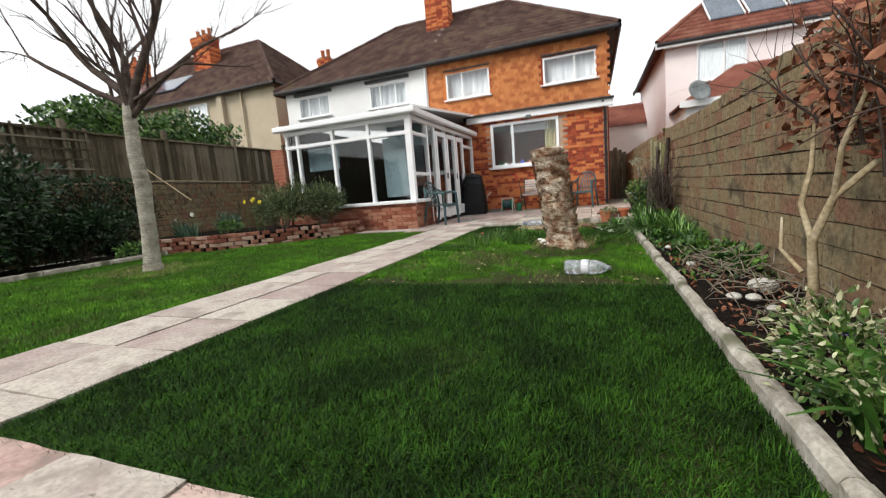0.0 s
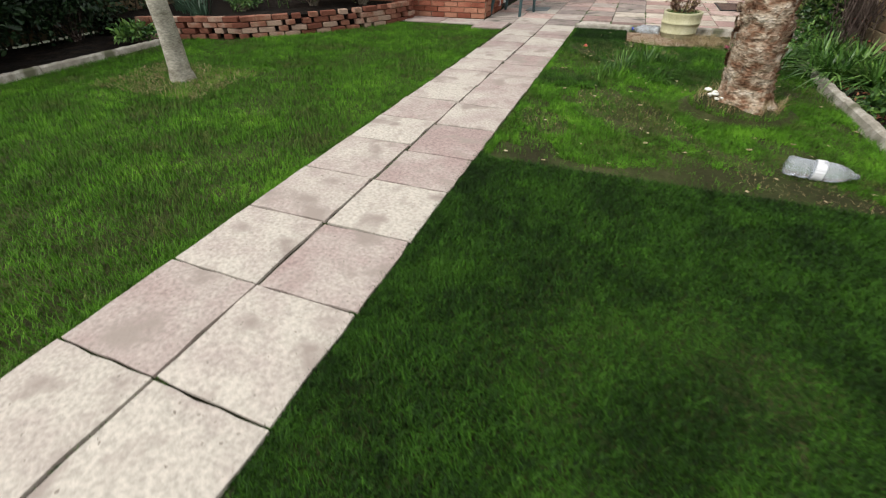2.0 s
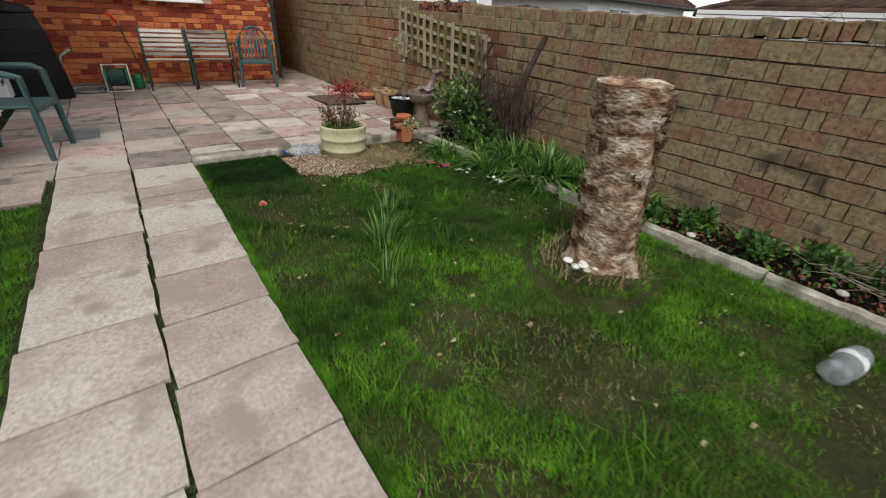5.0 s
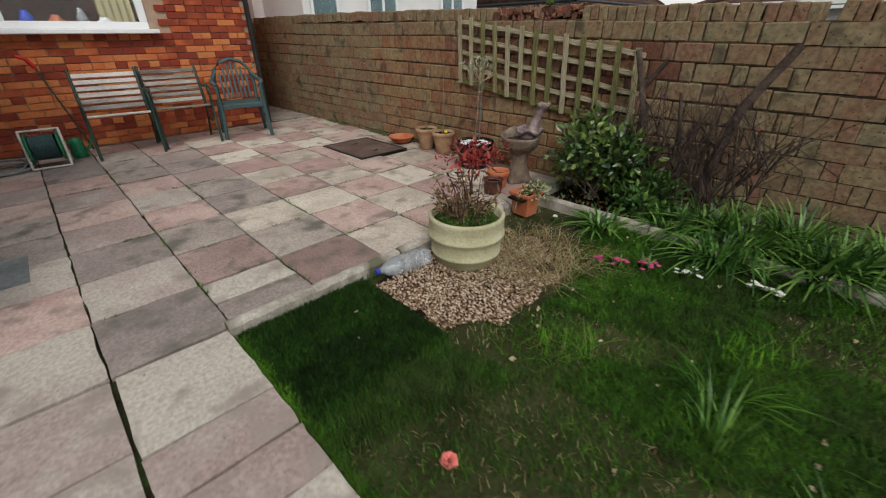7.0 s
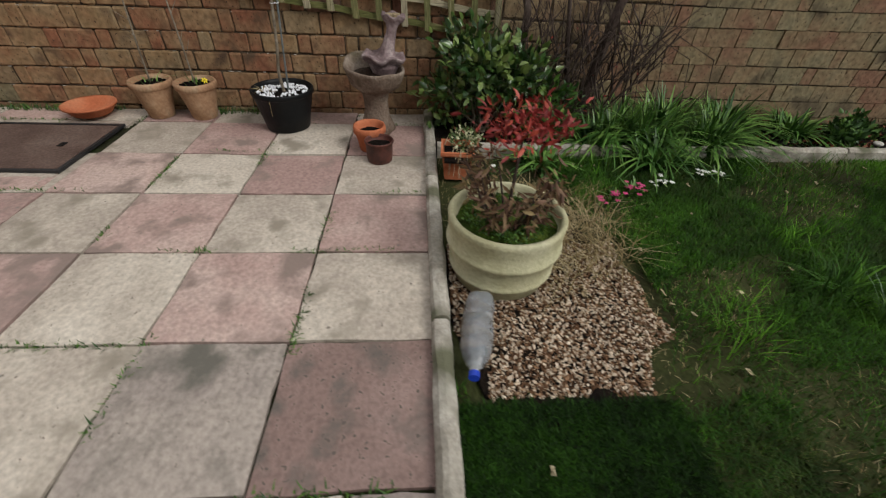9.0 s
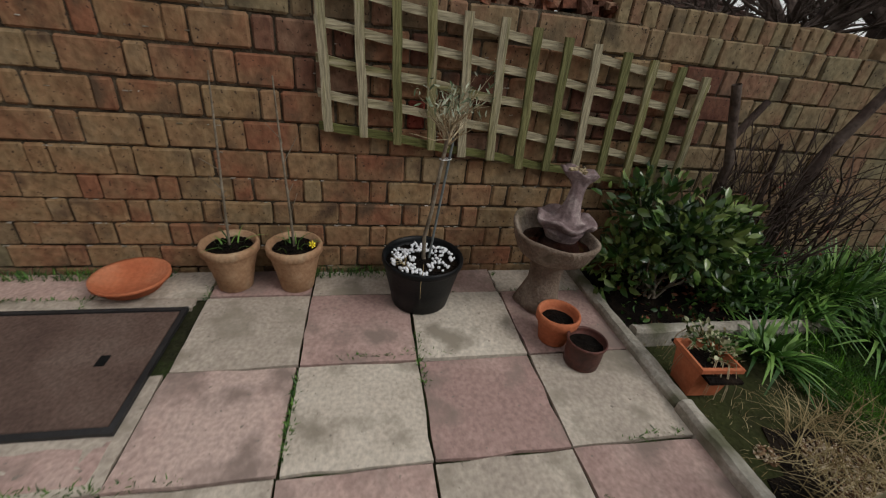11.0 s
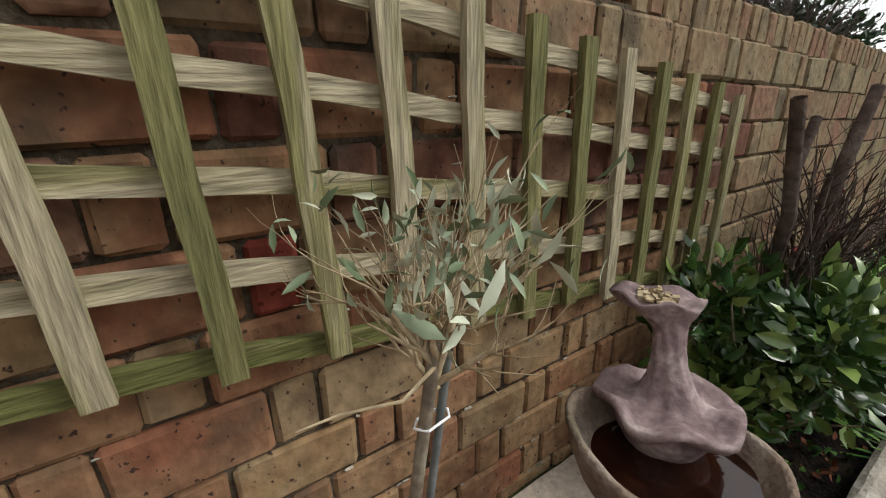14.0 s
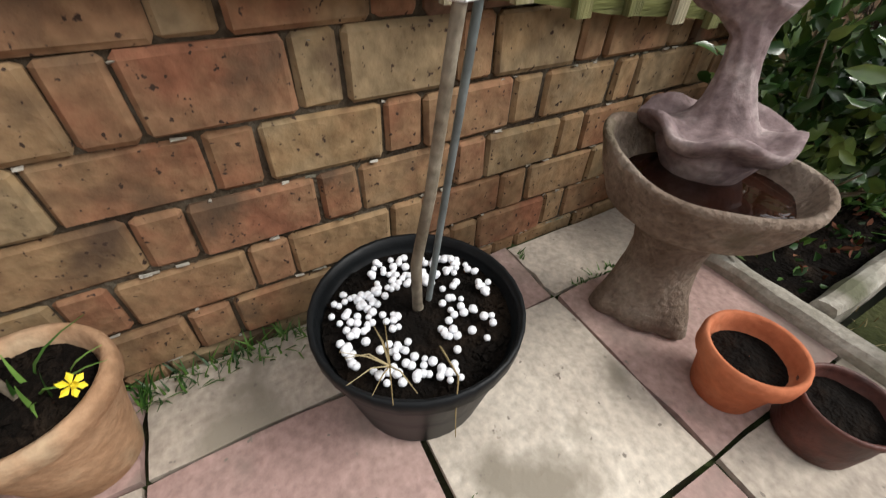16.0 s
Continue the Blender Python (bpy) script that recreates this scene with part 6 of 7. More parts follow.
# narcissus clumps in the right lawn
for i, (x, y, n, L) in enumerate([(1.22, 3.32, 60, .21), (1.44, 3.68, 44, .19), (1.02, 2.95, 34, .18), (1.15, 3.08, 24, .18)]):
    clump("bulb_leaf_clump", (x, y, GZ), n, L, .009, M_strap, "upright clump of narrow bulb leaves growing in the lawn", 140 + i, .07, .55, .3, group="bulb clumps in the lawn")

clump("grass_tussock", (1.64, 3.72, GZ), 60, .21, .007, M_lush, "loose tussock of long coarse grass growing in the lawn", 150, .12, 1.1, .7, category="grass", group="long grass tussocks")
clump("grass_tussock", (1.50, 3.08, GZ), 46, .20, .008, M_lush, "loose tussock of long coarse grass growing in the lawn", 151, .14, 1.2, .8, category="grass", group="long grass tussocks")
# near end of the border: hosta-like striped clump, small tree, twigs, stones
clump("broad_leaf_clump", (3.06, -.62, -.02), 60, .34, .032, M_strap, "broad strap-leaved green clump in the border", 301, .10, .8, .55)
rg = np.random.default_rng(44)
ivy = thing("variegated_ivy", (2.98, -.45, 0), "mound of pale cream and green variegated trailing leaves over the edging", "plant")
p, d = blob_points(rg, 900, (0, 0, .15), (.14, .24, .16), .25)
p[:, 2] = np.maximum(p[:, 2], .02)
V, F = leaves(rg, p, .026, .4, 0, d)
raw("foliage", V, F, M_varieg, ivy, kind="stuff")
p, d = blob_points(rg, 300, (.03, 0, .12), (.12, .2, .14), .3)
p[:, 2] = np.maximum(p[:, 2], .02)
V, F = leaves(rg, p, .04, .5, 0, d)
raw("inner_leaf", V, F, M_strap, ivy, kind="stuff")
tw = thing("border_sapling", (3.16, .18, -.02), "pale-barked leaning shrub with brown dead leaves", "shrub")
h = Heap()
h.tube([(0, 0, 0), (.02, -.01, .2), (.0, -.03, .38), (.03, -.10, .55), (.1, -.18, .66)], [.020, .018, .016, .013, .011], 8)
h.tube([(.0, -.03, .38), (-.02, .02, .52), (.0, .0, .66), (.02, .04, .82)], [.013, .011, .009, .006], 7)
h.tube([(.03, -.10, .55), (.0, -.2, .72), (.03, -.3, .95)], [.011, .009, .005], 7)
h.tube([(.1, -.18, .66), (.16, -.5, .80), (.2, -.8, .86)], [.010, .008, .005], 7)
h.tube([(-.01, .01, .25), (-.05, .10, .33), (-.04, .13, .46)], [.010, .008, .005], 6)
h.done("trunk", M_palebranch, tw)
h = Heap()
tps = []
for i in range(12):
    branch(h, rg, (.06, rg.uniform(-.5, .15), rg.uniform(.6, .85)), (rg.uniform(-.5, .2), rg.uniform(-.7, .7), rg.uniform(.1, 1)), .34, .006, 2, .7, 5, .1, 4, (1, 3), tps)
h.done("twig", M_darktwig, tw)
c0 = np.array((.12, -.14, .98))
q = c0 + rg.normal(size=(800, 3)) * np.array((.09, .24, .12))
V, F = leaves(rg, q, .05, .6, -.6)
raw("dead_leaf", V, F, M_brownleaf, tw, "curled brown dead leaves", "stuff")
tn = thing("twig_heap", (3.15, .45, 0), "loose heap of pale bare prunings lying in the border", "twigs")
h = Heap()
for i in range(150):
    a = rg.uniform(0, 6.28)
    x, y = rg.uniform(-.2, .22), rg.uniform(-.7, 1.2)
    L = rg.uniform(.1, .32)
    z = rg.uniform(0, .13)
    x2, y2 = min(.24, max(-.24, x + L * math.cos(a))), y + L * math.sin(a)
    h.tube([(x, y, z), ((x + x2) / 2, (y + y2) / 2, z + rg.uniform(-.01, .05)), (x2, y2, max(0, z + rg.uniform(-.06, .08)))], [.0035, .003, .0015], 4)
h.done("pruned_twig", M_twig, tn, kind="stuff")
for i, (x, y, s) in enumerate([(3.22, .80, .07), (3.04, .62, .035), (3.12, .60, .035), (2.98, -.1, .018), (3.14, .42, .03), (3.02, 1.5, .03), (3.0, 2.3, .03), (3.3, .2, .03)]):
    t = thing("pale_stone", (x, y, .0), "rough pale stone lying on the soil of the border", "stone", "pale stones in the border")
    bm = bmesh.new()
    bmesh.ops.create_icosphere(bm, subdivisions=2, radius=s)
    for v in bm.verts:
        v.co *= 1 + .35 * noise.noise(v.co * (14 / (s * 14)) * .1 + Vector((i * 3, 0, 0)))
        v.co.z *= .55
        v.co.z += s * .4
    part("stone_body", bm, M_chalk, t)
vio = thing("violet_flower", (3.2, -.02, .0), "small violet-blue flower in the border", "flower")
bm = bmesh.new()
for k in range(7):
    for q in range(5):
        b = q * 1.2566 + k
        c = Vector((.025 * math.cos(k * 2.1), .025 * math.sin(k * 2.1), .06))
        bm.faces.new([bm.verts.new(c + Vector(p)) for p in ((0, 0, 0), (.013 * math.cos(b - .5), .013 * math.sin(b - .5), .003), (.017 * math.cos(b), .017 * math.sin(b), 0), (.013 * math.cos(b + .5), .013 * math.sin(b + .5), .003))])
part("petals", bm, M_violet, vio)
clump("violet_leaves", (3.2, -.02, -.01), 20, .09, .014, M_strap, "small green leaf tuft under a violet flower", 302, .03)
rg = np.random.default_rng(23)
lit = np.stack([rg.uniform(2.9, 3.42, 1500), rg.uniform(-2.4, 5.2, 1500), rg.uniform(.0, .02, 1500)], 1)
V, F = leaves(rg, lit, .032, .5, -.2)
lf = raw("leaf_litter", V, F, M_brownleaf, kind="stuff")
tagged(lf, "brown leaf litter on the soil of the border", "leaf litter")
base = np.stack([rg.uniform(2.9, 3.42, 900), rg.uniform(1.0, 5.3, 900), np.full(900, -.01)], 1)
V, F = leaves(rg, base, .035, .6, .9)
wl = raw("border_weeds", V, F, M_hedge, kind="stuff")
tagged(wl, "small green weeds and seedlings on the soil of the border", "weeds")

# ---- left side: tree, raised brick bed, shrubs ----
tr1 = thing("grey_tree", (-2.82, 1.66, GZ), "bare smooth grey-barked tree with spreading leafless branches", "tree")
h = Heap()
tk = [(0, 0, -.03), (.0, 0, .12), (.04, .0, .45), (.05, 0, .78), (.08, 0, 1.05), (.03, .0, 1.45), (.06, 0, 1.85), (.10, 0, 2.02)]
h.tube(tk, [.13, .098, .088, .084, .09, .074, .072, .07], 14)
h.done("trunk", M_bark, tr1)
h = Heap()
h2 = Heap()
rg = np.random.default_rng(66)
crown = Vector((.10, 0, 2.0))
for d, L, r in [((-.8, .1, .9), 1.5, .05), ((.45, .0, 1.5), 1.7, .055), ((-.25, .3, 1.3), 1.5, .045), ((1.0, .2, .9), 1.4, .04), ((-1.1, -.1, .35), 1.5, .04), ((.3, -.4, 1.2), 1.3, .038), ((1.1, -.1, .25), 1.0, .028), ((-.6, .4, .7), 1.3, .035)]:
    branch(h2, rg, crown + Vector((0, 0, rg.uniform(-.15, .1))), d, L, r, 4, .55, 7, .1, 5, (2, 3), None, .6)
h2.done("crown", M_darktwig, tr1, "bare spreading branches and twigs")

rb = thing("raised_bed_wall", (0, 0, 0), "low curved wall of reclaimed red bricks", "wall")
tagged(rb, kind="structure")
bedline = [(-5.2, 3.05), (-4.4, 3.25), (-3.7, 3.45), (-3.1, 3.9), (-2.55, 4.5), (-2.25, 5.0), (-2.1, 5.4)]


def along(line, s):
    for (x0, y0), (x1, y1) in zip(line, line[1:]):
        L = math.hypot(x1 - x0, y1 - y0)
        if s <= L:
            return x0 + (x1 - x0) * s / L, y0 + (y1 - y0) * s / L, math.degrees(math.atan2(y1 - y0, x1 - x0))
        s -= L
    return (*line[-1], 90)


rg = np.random.default_rng(17)
bmesh_bed = [brick_mesh("bed_brick", (.205 * k, .10, .062), M_bed, rg, .006) for k in (1, .97, .6)]
for r in range(4):
    s = .05 + (.1 if r % 2 else 0)
    while s < 4.25:
        x, y, a = along(bedline, s)
        ob = new("brick", bmesh_bed[rg.integers(0, 3)])
        ob.matrix_basis = pose(x + rg.normal() * .006, y + rg.normal() * .006, GZ + .03 + r * .070, rg.normal() * 1.2, rg.normal() * 1.2, a + rg.normal() * 2.5)
        ob.parent = rb
        s += .215
bm = bmesh.new()
poly = [(x - .05, y + .1) for x, y in bedline] + [(-3.9, 5.58), (-6.05, 5.58), (-6.05, 3.0)]
top = [bm.verts.new((x, y, .20)) for x, y in poly]
bm.faces.new(top)
gg = bmesh.ops.extrude_face_region(bm, geom=bm.faces[:])
bmesh.ops.translate(bm, vec=(0, 0, -.24), verts=[v for v in gg["geom"] if isinstance(v, bmesh.types.BMVert)])
bmesh.ops.recalc_face_normals(bm, faces=bm.faces[:])
part("raised_bed_soil", bm, M_soil, kind="structure")
for i, (x, y, r, hh, n, m_, lab) in enumerate([(-3.45, 4.80, .66, .60, 7500, M_sage, "sprawling grey-green rosemary-like shrub in the raised bed"),
                                               (-2.72, 5.08, .50, .52, 5200, M_sage, "feathery grey-green shrub by the conservatory"),
                                               (-4.2, 4.1, .28, .18, 700, M_hedge, "low bright green leafy plant in the raised bed"),
                                               (-4.6, 4.5, .3, .28, 600, M_bluegreen, "clump of blue-green foliage in the raised bed")]):
    bush("bed_shrub", (x, y, .18), (r, r * .75, hh), n, .06, m_, M_twig, lab, rng_seed=400 + i, aspect=.3, stems=26)
for i, (x, y) in enumerate([(-4.9, 3.75), (-4.55, 3.6), (-5.2, 3.9)]):
    clump("iris_clump", (x, y, .18), 60, .36, .016, M_bluegreen, "upright blue-green bulb leaves in the raised bed", 420 + i, .14, .5, .3, group="blue-green bulb clumps")
for i, (x, y, z, m_) in enumerate([(-4.05, 4.45, .78, M_yellow), (-3.85, 4.45, .80, M_yellow), (-3.68, 4.45, .76, M_yellow), (-3.95, 4.6, .84, M_yellow), (-4.7, 3.8, .62, M_white), (-5.0, 3.7, .55, M_white)]):
    t = thing("daffodil", (x, y, .18), ("yellow" if m_ is M_yellow else "white") + " daffodil in flower in the raised bed", "flower", "daffodils in the raised bed")
    h = Heap()
    h.tube([(0, 0, 0), (.01, -.01, z - .22), (.0, -.03, z - .18)], .004, 5)
    h.done("stalk", M_strap, t)
    bm = bmesh.new()
    for q in range(6):
        b = q * 1.047
        bm.faces.new([bm.verts.new(p) for p in ((0, 0, 0), (.03 * math.cos(b - .4), .03 * math.sin(b - .4), .004), (.045 * math.cos(b), .045 * math.sin(b), 0), (.03 * math.cos(b + .4), .03 * math.sin(b + .4), .004))])
    lathe(bm, [(.01, 0), (.013, .025), (.018, .032)], 10)
    fl = part("flower_head", bm, m_, t)
    fl.matrix_basis = pose(0, -.03, z - .18, 80, 0, rg.uniform(-40, 40))
wt = thing("willow_lattice", (-6.19, 4.75, .75), "expanding diamond lattice of thin brown willow canes on the wall", "trellis")
h = Heap()
for k in range(9):
    y = -.9 + k * .2
    h.tube([(0, y, 0), (0.01, y + .28, .52)], .009, 5)
    h.tube([(.015, y + .28, 0), (.02, y, .52)], .009, 5)
h.done("lattice_cane", M_twig, wt)
bc = thing("bamboo_cane", (-5.3, 3.9, 0), "pale bamboo cane leaning against the wall", "cane")
h = Heap()
h.tube([(.35, .1, .9), (-.55, -.1, 1.62)], .012, 6)
h.done("cane_rod", M_palebranch, bc)
wr = thing("rope_line", (-6.05, 3, 1.28), "pale cane tied along the top of the old wall", "cane")
h = Heap()
h.tube([(0, -3, -.06), (.02, -1, .0), (0.02, 1.5, .08), (0, 3.6, .06)], .014, 6)
h.done("cane_rod", M_palebranch, wr)
for i, (x, y, z, r, hh, n, m_, lab, lf_) in enumerate([
        (-5.35, .9, .0, (.85, 1.25, 1.02), 0, 9000, M_darkhedge, "large dark evergreen shrub against the boundary wall", .09),
        (-5.5, -1.3, .0, (.85, 1.2, 1.05), 0, 6000, M_darkhedge, "big dark glossy evergreen shrub in the side bed", .10),
        (-5.7, 2.5, .0, (.40, .8, .62), 0, 4000, M_darkhedge, "dark tangled climber at the foot of the wall", .07),
        (-4.95, -.2, .0, (.35, .5, .26), 0, 1500, M_hedge, "low green leafy shrub at the lawn edge", .07),
        (-4.85, 2.75, .0, (.25, .3, .14), 0, 500, M_strap, "low green spreading plant near the tree", .07)]):
    bush("side_shrub", (x, y, z), r, n, lf_, m_, M_darktwig, lab, rng_seed=500 + i, stems=20)
cl = thing("wall_climber", (-6.02, 0, 0), "dark tangled evergreen climber covering the old boundary wall", "climber")
rg = np.random.default_rng(37)
n = 15000
p = np.stack([rg.uniform(-.06, .22, n) ** 1.0, rg.uniform(-4.0, 3.9, n), 1.42 * rg.uniform(0, 1, n) ** .8], 1)
p[:, 0] += .10 * np.sin(p[:, 1] * 3.1) * np.cos(p[:, 2] * 4)
V, F = leaves(rg, p, .065, .55, .1)
raw("foliage", V, F, M_darkhedge, cl, kind="stuff")
h = Heap()
for k in range(60):
    y = rg.uniform(-4, 3.9)
    h.tube([(.0, y, 0), (.05, y + rg.normal() * .2, .6), (.02, y + rg.normal() * .3, 1.35)], [.012, .009, .005], 5)
h.done("stem", M_darktwig, cl)
hedge = thing("hedge", (-8.1, 6.0, 0), "clipped bright green hedge showing above the fence", "hedge")
rg = np.random.default_rng(31)
n = 9000
p = np.stack([rg.uniform(-.7, .7, n), rg.uniform(-2.6, 2.0, n), rg.uniform(1.6, 3.25, n)], 1)
p[:, 2] += .16 * np.sin(p[:, 1] * 3) - .12 * np.abs(p[:, 0])
V, F = leaves(rg, p, .13, .55, .4)
raw("foliage", V, F, M_hedge, hedge, kind="stuff")
h = Heap()
for k in range(10):
    h.tube([(0, -2.4 + k * .75, 0), (.1, -2.4 + k * .75, 1.6)], .03, 5)
h.done("stem", M_darktwig, hedge)
# bare trees beyond the right wall towards the end of the garden
for i, (x, y, s) in enumerate([(9.5, -2.5, 1.0), (12.0, 1.0, 1.1), (8.5, -6.5, 1.1), (14.5, -4.0, 1.3), (11.0, -9.0, 1.3), (7.4, -1.2, 1.0), (6.9, 1.0, .85), (6.6, -4.0, .95)]):
    t = thing("bare_tree", (x, y, -.1), "bare winter tree with dark fine twigs beyond the garden wall", "tree", "bare trees beyond the wall")
    rg = np.random.default_rng(700 + i)
    h = Heap()
    h.tube([(0, 0, 0), (.05, 0, 1.0 * s), (.0, .1, 1.9 * s)], [.16, .13, .10], 9)
    h.done("trunk", M_darktwig, t)
    h = Heap()
    for k in range(9):
        a = k * .9 + rg.uniform(0, .5)
        branch(h, rg, (0, .05, (1.1 + .1 * k) * s), (math.cos(a), math.sin(a), 1.0), 1.5 * s, .075, 4, .65, 4, .1, 4, (2, 4), None, .66)
    h.done("crown", M_darktwig, t)
bush("evergreen_tree", (8.2, -8.5, 1.2), (2.2, 2.2, 1.7), 5000, .22, M_darkhedge, M_darktwig, "dark evergreen tree beyond the garden wall", "tree", 720, .5, 20)
shed = thing("garden_shed", (6.2, -5.5, 0), "small dark brown wooden shed with a pitched felt roof", "shed")
for board in [((-.9, -1.2 + k * .12, .95), (.03, .115, 1.9)) for k in range(21)] + [((-.88 + k * .12, 1.26, .95), (.115, .03, 1.9)) for k in range(15)]:
    boxes("shed_board", [board], M_fence, shed)
bm = bmesh.new()
p = [bm.verts.new(v) for v in ((-1.1, -1.4, 1.85), (1.1, -1.4, 1.85), (-1.1, 1.4, 1.85), (1.1, 1.4, 1.85), (0, -1.4, 2.35), (0, 1.4, 2.35))]
for f in ((0, 4, 5, 2), (1, 3, 5, 4), (0, 1, 4), (2, 5, 3), (0, 2, 3, 1)):
    bm.faces.new([p[i] for i in f])
part("shed_roof", bm, M_roof, shed)

# ---- grass ----
rg = np.random.default_rng(99)


def sow(name, n, x0, x1, y0, y1, length, width, material, keep=None, z=GZ, lean=.5, seg=2, label="", category="grass"):
    x, y = rg.uniform(x0, x1, n), rg.uniform(y0, y1, n)
    if keep is not None:
        k = keep(x, y)
        x, y = x[k], y[k]
    V, F = blades(rg, np.stack([x, y, np.full(len(x), z)], 1), length, width, lean, .3, seg)
    return tagged(raw(name, V, F, material, kind="stuff"), label, category)


def wave(x, y, s, o):
    return np.sin(x * s + o) * np.cos(y * s * 1.13 + o * 2) + .5 * np.sin(x * s * 2.3 + y * s * 1.9 + o)


sow("new_turf", 150000, .53, 2.83, -1.11, 1.00, 0.036, .0042, M_turf, lean=1.0, label="square of dense dark green new turf")
sow("new_turf_patch", 30000, .52, 1.18, 4.66, 5.33, 0.034, .0042, M_turfdark, lean=1.0, label="small square of dense dark green turf by the patio step")


def old(x, y):
    bare = (y < 1.20 + .10 * np.sin(x * 4)) & (rg.uniform(size=len(x)) < .93)
    w = wave(x, y, 2.6, 1.7)
    w2 = wave(x, y, 6.1, .3)
    thin = (w > .45) & (rg.uniform(size=len(x)) < .75)
    gaps = (w2 > .7) & (rg.uniform(size=len(x)) < .8)
    grav = ((x - 1.72) / .66) ** 2 + ((y - 4.98) / .48) ** 2 < 1
    turf = (x < 1.2) & (y > 4.66)
    soil = (x > 2.1 + .15 * np.sin(y * 9)) & (y > 4.75)
    return ~(bare | grav | turf | thin | gaps | soil)


sow("lush_lawn_grass", 120000, .50, 2.83, 2.6, 5.33, .046, .0036, M_lush, lambda x, y: old(x, y) & (wave(x, y, 1.9, .9) + (y - 3.0) * 1.1 > -.1), lean=1.0, label="longer darker green lawn grass towards the patio")
sow("lawn_grass", 200000, .50, 2.83, 1.02, 5.33, .036, .0032, M_grass, lambda x, y: old(x, y) & (rg.uniform(size=len(x)) > np.clip((y - 2.3) * .55, 0, .72)), lean=.8, label="patchy mown lawn grass with bare soil and dry patches")
sow("long_grass_tufts", 9000, .55, 2.8, 1.3, 4.6, .115, .0046, M_grass, lambda x, y: wave(x, y, 4.3, 2.2) > .9, lean=.9, seg=3, label="longer tufts of green grass in the lawn")
sow("dry_lawn_grass", 11000, .50, 2.83, 1.02, 5.33, .028, .003, M_dry, lambda x, y: (wave(x, y, 2.6, 1.7) > .35) & ~((x < 1.2) & (y > 4.66)), lean=1.1, label="dry yellowed grass among the lawn", category="dry grass")
sow("lawn_grass_left", 300000, -4.45, -.49, -2.6, 5.12, .042, .0038, M_grass, lambda x, y: ~((y > 3.2) & (x < -2.2 - (5.3 - y) * .75)), lean=.8, label="bright green mown lawn")
sow("straw_thatch", 1500, 1.6, 2.5, 4.5, 5.2, .12, .004, M_dry, lambda x, y: (((x - 2.05) / .35) ** 2 + ((y - 4.8) / .35) ** 2 < 1), lean=2.2, label="loose dry straw beside the gravel", category="straw")
sow("mound_grass", 9000, 1.6, 2.56, 1.96, 2.92, .04, .0034, M_grass, lambda x, y: (np.hypot(x - 2.08, y - 2.44) > .18) & (np.hypot(x - 2.08, y - 2.44) < .34), z=.0, lean=.9, label="mown grass on the low mound round the stump")
sow("stump_grass", 1300, 1.7, 2.5, 2.0, 2.9, .12, .004, M_dry, lambda x, y: (np.hypot(x - 2.08, y - 2.44) > .16) & (np.hypot(x - 2.08, y - 2.44) < .30), z=.015, lean=1.0, label="long dry grass round the foot of the stump", category="dry grass")
sow("tree_foot_straw", 2500, -3.6, -2.2, 1.2, 2.1, .06, .004, M_dry, None, lean=1.6, label="dry cut grass round the foot of the tree", category="dry grass")
sow("turf_edge_grass", 10000, .45, .53, -1.1, 1.02, .034, .004, M_turf, None, z=-.03, lean=1.1, label="fringe of new turf over the edge of the path")
sow("path_edge_grass", 20000, .44, .53, 1.05, 5.3, .036, .0034, M_grass, None, lean=1.0, label="short grass creeping over the path edge")
sow("turf_edge_grass", 9000, .5, 2.8, -1.17, -1.08, .034, .004, M_turf, None, z=-.03, lean=1.1, label="fringe of new turf over the edge of the paving")
sow("joint_weeds", 8000, -.015, .07, -3, 9.5, .022, .003, M_hedge, lambda x, y: wave(x * 0, y, 3.0, 2.0) > .2, z=-.022, lean=1.2, label="small green weeds in the joint of the path", category="weeds")
sow("wall_foot_weeds", 1600, 3.36, 3.43, 5.7, 9.5, .05, .006, M_hedge, lambda x, y: wave(x * 0, y, 4.0, 1.0) > 0, z=-.01, lean=.9, label="small green weeds along the foot of the wall", category="weeds")
sow("path_edge_grass", 24000, -.53, -.44, -2.6, 5.1, .036, .0034, M_grass, None, lean=1.0, label="ragged mown grass along the edge of the path")
chips = []
for i in range(90):
    chips.append(((rg.uniform(.6, 2.8), rg.uniform(1.0, 5.2), GZ + .02), (.02 * rg.uniform(.4, 1.4), .01, .004)))
tagged(joined_boxes("lawn_scraps", chips, M_palebranch, None, "stuff", .003), "small pale scraps and twigs lying in the grass", "scraps")

wx, wy = [], []
for xg in (.52, .95, 1.41, 1.88, 2.35, 2.80, 3.22):
    for k in range(900):
        yy = rg.uniform(5.42, 9.8)
        if math.sin(yy * 2.9 + xg * 5) + .6 * math.sin(yy * 7.7 + xg) > .6:
            wx.append(xg + rg.normal() * .006)
            wy.append(yy)
for j in range(1, 10):
    for k in range(900):
        xx = rg.uniform(.1, 3.4)
        if math.sin(xx * 3.3 + j * 2.1) + .6 * math.sin(xx * 9.1 + j) > .7:
            wx.append(xx)
            wy.append(5.39 + j * .464 + rg.normal() * .006)
V, F = blades(rg, np.stack([wx, wy, np.full(len(wx), -.012)], 1), .024, .006, 1.2, .3, 2)
tagged(raw("patio_weeds", V, F, M_hedge, kind="stuff"), "moss and tiny weeds in the joints of the patio", "weeds")

# ---- paving slabs, each a piece ----
patio = thing("paving", (0, 0, 0), "cream, grey and pink concrete slabs with dark weedy joints", "paving")
tagged(patio, kind="structure")
rs = np.random.default_rng(55)


